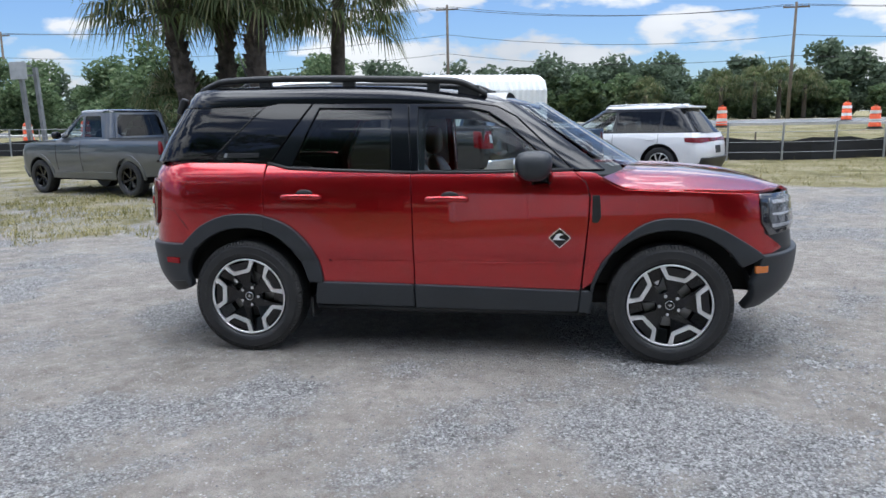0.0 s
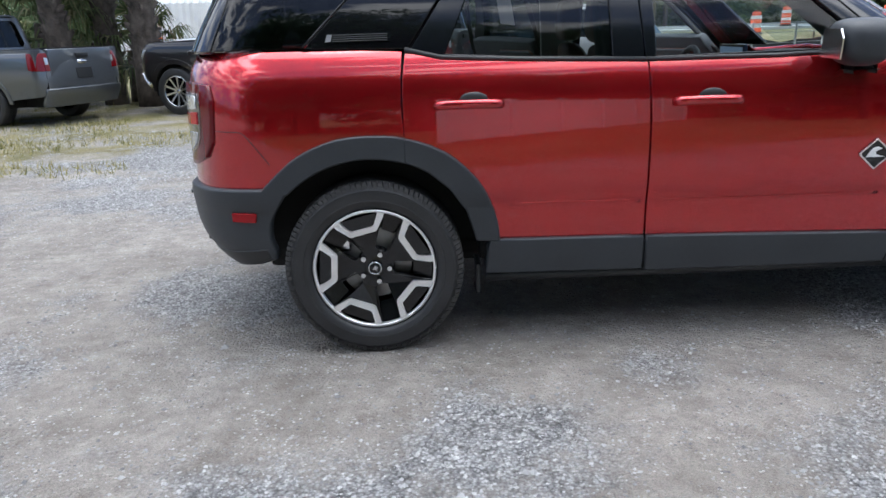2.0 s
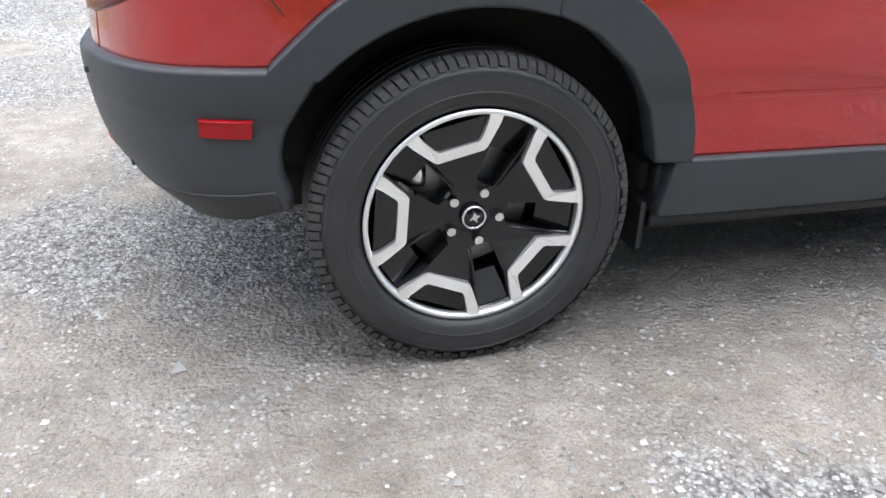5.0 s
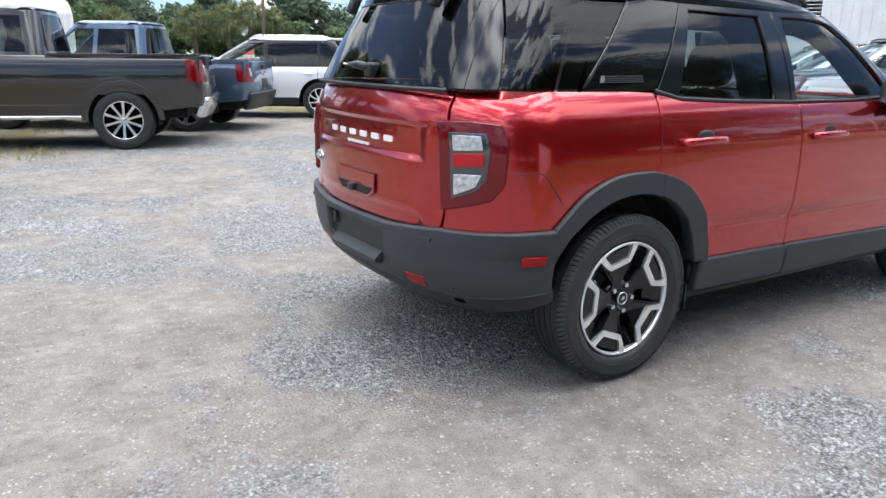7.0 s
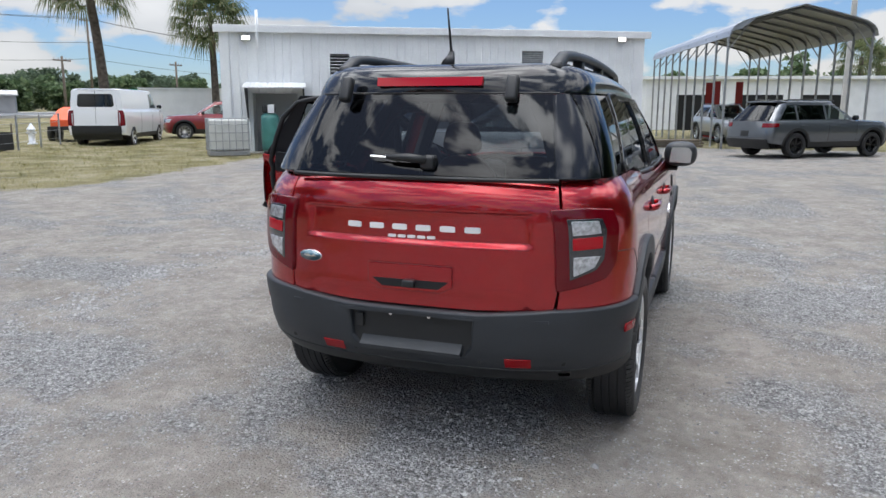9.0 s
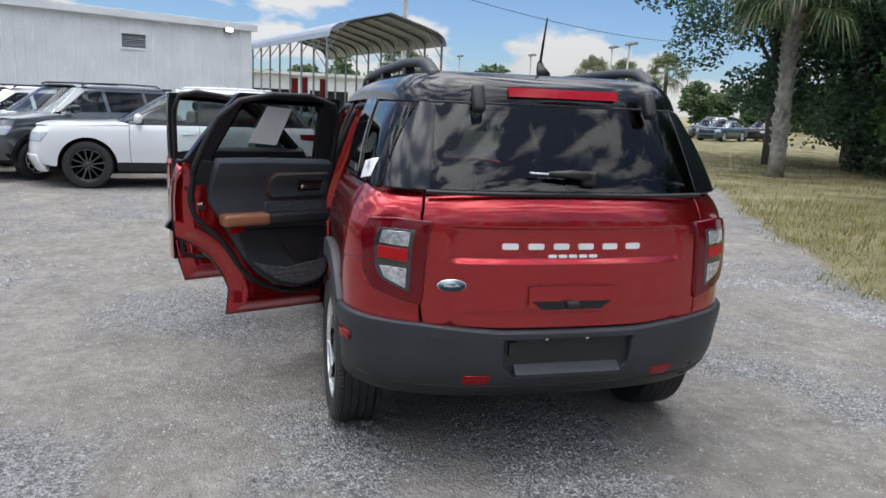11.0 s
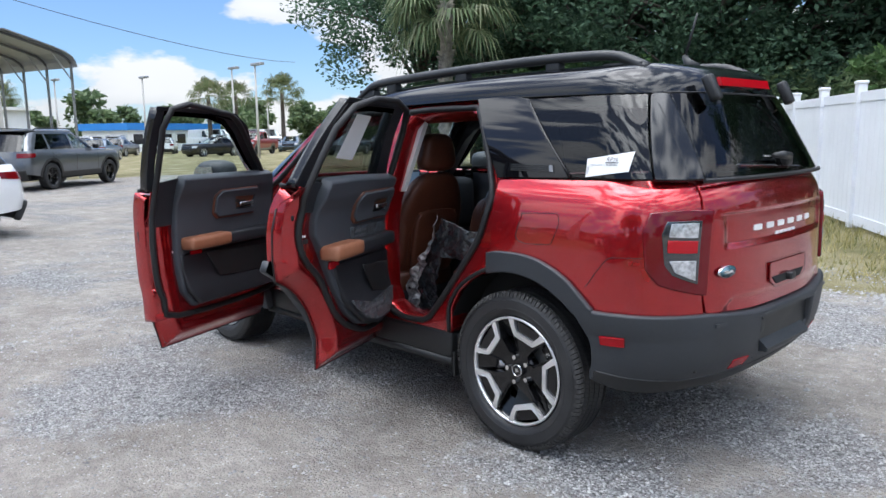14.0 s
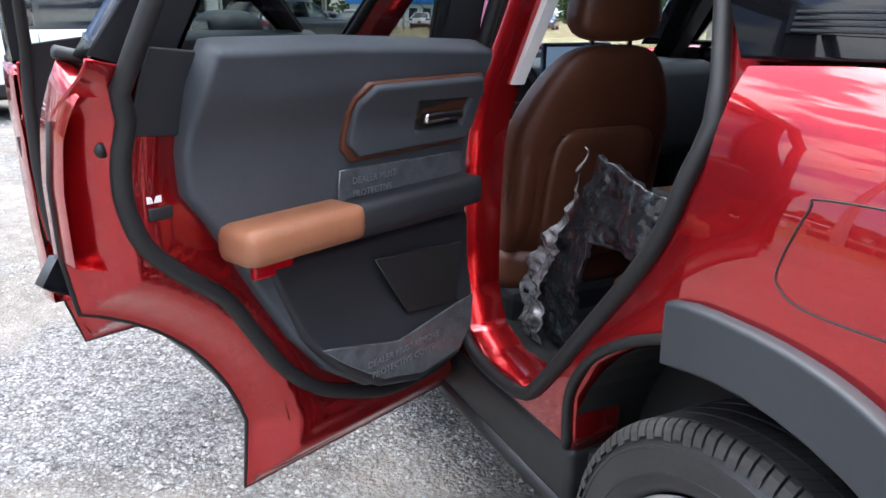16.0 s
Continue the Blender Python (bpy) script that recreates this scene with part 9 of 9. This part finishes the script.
    if style == "pickup":
        xb = rb - 0.06
        wi = W * 0.80
        part("bed_floor", box(x0 + 0.10, xb, -wi, wi, belt - 0.55, belt - 0.50), M["black_plastic"], car, "black cargo bed")
        for s in (-1, 1):
            part("bed_wall", box(x0 + 0.10, xb + 0.05, *sorted((s * wi, s * (W * 0.955))), belt - 0.53, belt + 0.012, 0.012), paint, car)
            part("rail_cap", box(x0 + 0.10, xb + 0.02, *sorted((s * (wi - 0.01), s * (W * 0.962))), belt + 0.012, belt + 0.028, 0.006), M["black_plastic"], car)
        part("gate_handle", box(x0 - 0.002, x0 + 0.04, -0.13, 0.13, belt - 0.13, belt - 0.06, 0.012), M["black_plastic"], car, "black tailgate handle", True)
        part("cab_back", box(xb, xb + 0.05, -W * 0.9, W * 0.9, belt - 0.55, belt + 0.02, 0.01), paint, car)
        part("tailgate", box(x0 + 0.03, x0 + 0.11, -wi * 0.90, wi * 0.90, belt - 0.56, belt + 0.016, 0.015), paint, car, "", True)
    if p.get("oval"):
        o = part("oval_badge", lathe([(0.001, 0.01), (0.9, 0.009), (1, 0)], 24, "z"), M["chrome"], car, "", True)
        o.matrix_basis = Matrix.Translation((x0 + 0.03, 0, belt - 0.20)) @ Matrix.Rotation(radians(-90), 4, "Y") @ Matrix.Diagonal((0.045, 0.11, 1, 1))
    if p.get("step"):
        for s in (-1, 1):
            part("running_board", box(0.55, wb - 0.55, *sorted((s * W * 0.86, s * W * 0.99)), sill - 0.12, sill - 0.07, 0.015), M["chrome"], car, "bright running board", True)
    for k, (x, y, a) in enumerate(((0, -W + 0.13, 0), (wb, -W + 0.13, 0), (0, W - 0.13, 180), (wb, W - 0.13, 180))):
        w = copy_thing(wheel, Matrix.Translation((x, y, R)) @ Matrix.Rotation(radians(a), 4, "Z") @ Matrix.Rotation(radians(37 * k), 4, "Y"))
        w.parent = car
    return car


def at_wheel(at, heading, w, side, wb=0.0):
    """Rear axle's centre from the place of one wheel; side 1: a left wheel."""
    a = radians(heading)
    h, l = Vector((math.cos(a), math.sin(a))), Vector((-math.sin(a), math.cos(a)))
    q = Vector(at) - h * wb - l * (w - 0.12) * side
    return (q.x, q.y)


WH = {
    "black": simple_wheel("six", 0.375, 0.25, M["rim_black"]),
    "chrome": simple_wheel("ten", 0.41, 0.28, M["chrome"]),
    "grey": simple_wheel("six", 0.39, 0.26, material("rim_grey", (0.20, 0.20, 0.21), 0.35, 0.8)),
    "silver": simple_wheel("turbine", 0.37, 0.24, M["rim_silver"]),
    "twelve": simple_wheel("twelve", 0.39, 0.25, material("rim_dark_gloss", (0.03, 0.03, 0.032), 0.15, 0.3, 1.0)),
    "van": simple_wheel("five", 0.35, 0.22, M["rim_silver"]),
}
MAV = dict(tl_in=0.90, wb=3.08, ro=1.22, fo=0.93, w=0.92, top=0.80, belt=1.20, hood=1.10, roof=1.77, sill=0.43, R=0.375, rb=0.58, rt=0.70, ft=1.95, fb=2.72, cuts=(1.52,), lr=0.20, tlamp=(0.88, 1.15), tl_wrap=0.20, oval=True, doors=(0.6, 9), arches=False, pillar=0.24, seats=(1.35,))
F150 = dict(tl_in=0.88, wb=3.9, ro=1.18, fo=0.95, w=1.01, belt=1.30, hood=1.24, roof=1.92, sill=0.55, R=0.41, rb=0.95, rt=1.05, ft=2.5, fb=3.3, cuts=(1.9,), lr=0.20, tlamp=(0.94, 1.25), tl_wrap=0.26, bump=M["chrome"], handles=M["chrome"], doors=(0.7, 9), arches=False, step=True, pillar=0.20, seats=(1.5,))
RANGER = dict(tl_in=0.88, wb=3.27, ro=1.15, fo=0.9, w=0.96, belt=1.20, hood=1.15, roof=1.83, sill=0.50, R=0.39, rb=0.70, rt=0.80, ft=2.15, fb=2.85, cuts=(1.6,), lr=0.20, tlamp=(0.86, 1.16), tl_wrap=0.22, oval=True, doors=(0.7, 9), pillar=0.10, seats=(1.4,))
SUVW = dict(wb=2.90, ro=1.02, fo=0.95, w=0.955, belt=1.08, hood=1.02, roof=1.64, sill=0.36, R=0.39, rb=-0.86, rt=-0.42, ft=1.60, fb=2.55, cuts=(0.02, 1.12), lr=0.34, tlamp=(0.86, 0.97), tl_wrap=0.42, bar=True, pillar=0.30, arches=False, seats=(0.25, 1.25), tail=0.06, pillars=M["black_gloss"], rails=M["chrome"], mirrors=None)
EXPL = dict(wb=3.025, ro=1.10, fo=0.90, w=0.99, belt=1.12, hood=1.06, roof=1.67, sill=0.42, R=0.39, rb=-0.98, rt=-0.48, ft=1.80, fb=2.65, cuts=(0.08, 1.20), lr=0.30, tlamp=(0.93, 1.05), tl_wrap=0.36, pillar=0.30, seats=(0.3, 1.3), tail=0.03)
CROSS = dict(wb=2.75, ro=0.95, fo=0.93, w=0.92, belt=1.05, hood=0.98, roof=1.58, sill=0.36, R=0.37, rb=-0.80, rt=-0.35, ft=1.55, fb=2.45, cuts=(0.05, 1.08), lr=0.34, tlamp=(0.85, 1.0), tl_wrap=0.34, pillar=0.28, seats=(0.25, 1.2), tail=0.06)
BOXY = dict(wb=2.67, ro=0.85, fo=0.84, w=0.92, belt=1.16, hood=1.06, roof=1.66, sill=0.46, R=0.37, rb=-0.76, rt=-0.60, ft=1.66, fb=2.40, cuts=(0.15, 1.10), lr=0.30, tlamp=(0.82, 1.1), tl_wrap=0.16, pillar=0.22, seats=(0.25, 1.2))
VAN = dict(bump_top=0.38, wb=3.60, ro=1.10, fo=1.02, w=1.03, belt=1.40, hood=1.22, roof=2.10, sill=0.42, R=0.35, rb=-1.05, rt=-0.98, ft=3.35, fb=4.05, cuts=(1.0, 2.55), lr=0.16, glr=0.16, tlamp=(0.80, 1.36), tl_wrap=0.09, tl_in=0.96, bump=M["black_plastic"], pillar=0.14, top=0.86, blind=1, doors=(0.9, 9), arches=False, seats=(2.9,))
SEDAN = dict(wb=2.75, ro=1.05, fo=0.90, w=0.92, belt=0.95, hood=0.90, roof=1.36, sill=0.30, R=0.34, rb=-0.55, rt=0.25, ft=1.35, fb=2.15, cuts=(0.95,), lr=0.36, tlamp=(0.72, 0.88), tl_wrap=0.30, pillar=0.34, arches=False, seats=(0.3, 1.1))
SUVW["mirrors"] = car_paint("mirror_white", (0.75, 0.76, 0.77), 0.0)
P_WHITE, P_GREY, P_BLACK, P_BLUE = car_paint("white_paint", (0.78, 0.79, 0.80), 0.0), car_paint("charcoal_paint", (0.095, 0.106, 0.12), 0.5), car_paint("black_brown_paint", (0.014, 0.012, 0.012), 0.4), car_paint("steel_blue_paint", (0.07, 0.12, 0.19), 0.5)
F150["clad"], F150["arches"], MAV["clad"], MAV["arches"] = P_BLACK, True, P_GREY, True
P_RED, P_SLATE, P_SILVER = car_paint("dark_red_paint", (0.25, 0.015, 0.02), 0.3), car_paint("slate_paint", (0.10, 0.11, 0.12), 0.5), car_paint("silver_paint", (0.42, 0.43, 0.44), 0.6)

vehicle("pickup_truck", "dark grey compact pickup with black wheels on the grass edge", "pickup truck", "pickup", P_GREY, at_wheel((-6.85, 8.75), 159.0, 0.92, 1), 159.0, MAV, WH["black"])
vehicle("pickup_truck", "black-brown full-size pickup with chrome wheels and chrome bumper", "pickup truck", "pickup", P_BLACK, at_wheel((-0.45, 8.5), 160.0, 1.01, 1), 160.0, F150, WH["chrome"])
vehicle("pickup_truck", "steel-blue pickup truck with grey wheels parked on gravel", "pickup truck", "pickup", P_BLUE, at_wheel((0.95, 10.6), 146.0, 0.96, 1), 146.0, RANGER, WH["grey"])
vehicle("sport_utility_vehicle", "white sport utility vehicle with silver wheels parked beside the pickups", "car", "suv", P_WHITE, at_wheel((4.11, 12.2), 152.0, 0.955, 1), 152.0, SUVW, WH["silver"])
vehicle("sport_utility_vehicle", "white sport utility vehicle with gloss black wheels on gravel", "car", "suv", P_WHITE, at_wheel((10.1, 1.05), 96.0, 0.955, 1), 96.0, SUVW, WH["twelve"])
vehicle("sport_utility_vehicle", "charcoal sport utility vehicle with black wheels near the carport", "car", "suv", P_GREY, at_wheel((21.0, -3.45), -50.0, 0.99, -1), -50.0, EXPL, WH["black"])
vehicle("crossover_car", "slate grey crossover with black wheels before the metal building", "car", "suv", P_SLATE, at_wheel((14.1, 8.66), 138.7, 0.92, 1, 2.75), 138.7, CROSS, WH["twelve"])
vehicle("crossover_car", "white crossover with silver turbine wheels before the metal building", "car", "suv", P_WHITE, at_wheel((12.5, 6.78), 138.7, 0.92, 1, 2.75), 138.7, CROSS, WH["silver"])
vehicle("sport_utility_vehicle", "boxy grey sport utility vehicle with black cladding", "car", "suv", P_GREY, at_wheel((11.0, 5.03), 138.7, 0.92, 1, 2.67), 138.7, BOXY, WH["silver"])
vehicle("cargo_van", "white cargo van with dark rear windows by the fence", "van", "van", P_WHITE, at_wheel((19.2, 19.8), 26.0, 1.03, -1), 26.0, VAN, WH["van"])
vehicle("sport_utility_vehicle", "dark red sport utility vehicle beside the metal building", "car", "suv", P_RED, (26.6, 19.4), 128.0, EXPL, WH["silver"], detail=False)

# ---- vehicles of the far car park ----
far = []
for k, (x, y, hd, pr, paint, label) in enumerate(((58.2, -19.3, -40, SEDAN, P_SLATE, "grey saloon in the car park"), (50.6, -24.9, 100, SEDAN, P_BLACK, "black saloon in the car park"), (62.0, -25.0, -30, SEDAN, P_WHITE, "white saloon in the car park"), (64, -21.5, -35, CROSS, P_SILVER, "silver crossover in the car park"), (60.5, -29.5, 160, CROSS, P_WHITE, "white crossover in the car park"), (47.5, -14.0, -35, SEDAN, P_BLUE, "blue saloon in the car park"))):
    far.append(vehicle("parked_car", label, "car", "suv" if pr is CROSS else "sedan", paint, (x, y), hd, pr, WH["silver"], "far car park", detail=False))
vehicle("pickup_truck", "red pickup truck in the car park", "pickup truck", "pickup", P_RED, (53.0, -29.5), 125, MAV, WH["black"], "far car park", detail=False)
v0 = vehicle("cargo_van", "white cargo van in the car park", "van", "van", P_WHITE, (67.0, -31.0), 175, VAN, WH["van"], "far car park", detail=False)
for k, (x, y) in enumerate(((68.2, -33.8), (69.3, -36.6), (70.4, -39.2))):
    copy_thing(v0, Matrix.Translation((x, y, 0)) @ Matrix.Rotation(radians(173), 4, "Z"))
for k, (x, y, hd) in enumerate(((55, -16.2, -40), (51.5, -12.8, -45), (66.5, -18.5, 30), (70, -22.0, 25), (63, -33.5, 150), (58.5, -36, 140), (48.0, -33.5, 130), (45.5, -36.5, 125), (61.5, -15, -20), (33.5, -1.2, 200), (57, -40, 120), (43, -31.5, 120))):
    copy_thing(far[k % 6], Matrix.Translation((x, y, 0)) @ Matrix.Rotation(radians(hd), 4, "Z"))
for o in list(WH.values()):
    for c in (*o.children, o):
        bpy.data.objects.remove(c)


# road sign on two posts beyond the side road, seen from behind
def road_sign(at):
    x, y = at
    z0 = rise(x, y)
    t = thing("road_sign", "grey road sign seen from behind on two posts", "sign", Matrix.Translation((x, y, z0)))
    mp = material("weathered_post", (0.17, 0.18, 0.19), 0.7, 0.0, 0.0, 0.25, 3.0)
    for dx, dy, top in ((0.0, 0.0, 4.45 - z0), (0.62, 0.25, 4.35 - z0)):
        part("post", tube([(dx + 0.15, dy, -0.2), (dx, dy, top)], 0.13, 4), mp, t)
    part("sign_board", box(-0.42, 0.50, -0.22, -0.17, 3.78 - z0, 4.62 - z0, 0.01), material("sign_back", (0.46, 0.47, 0.48), 0.45, 0.6, 0.0, 0.15, 4.0), t, "bare metal back of the sign board")
    for z in (3.95, 4.40):
        part("cross_bar", box(-0.38, 0.75, -0.17, -0.12, z - z0 - 0.04, z - z0 + 0.04), mp, t)


road_sign((-24.55, 28.0))
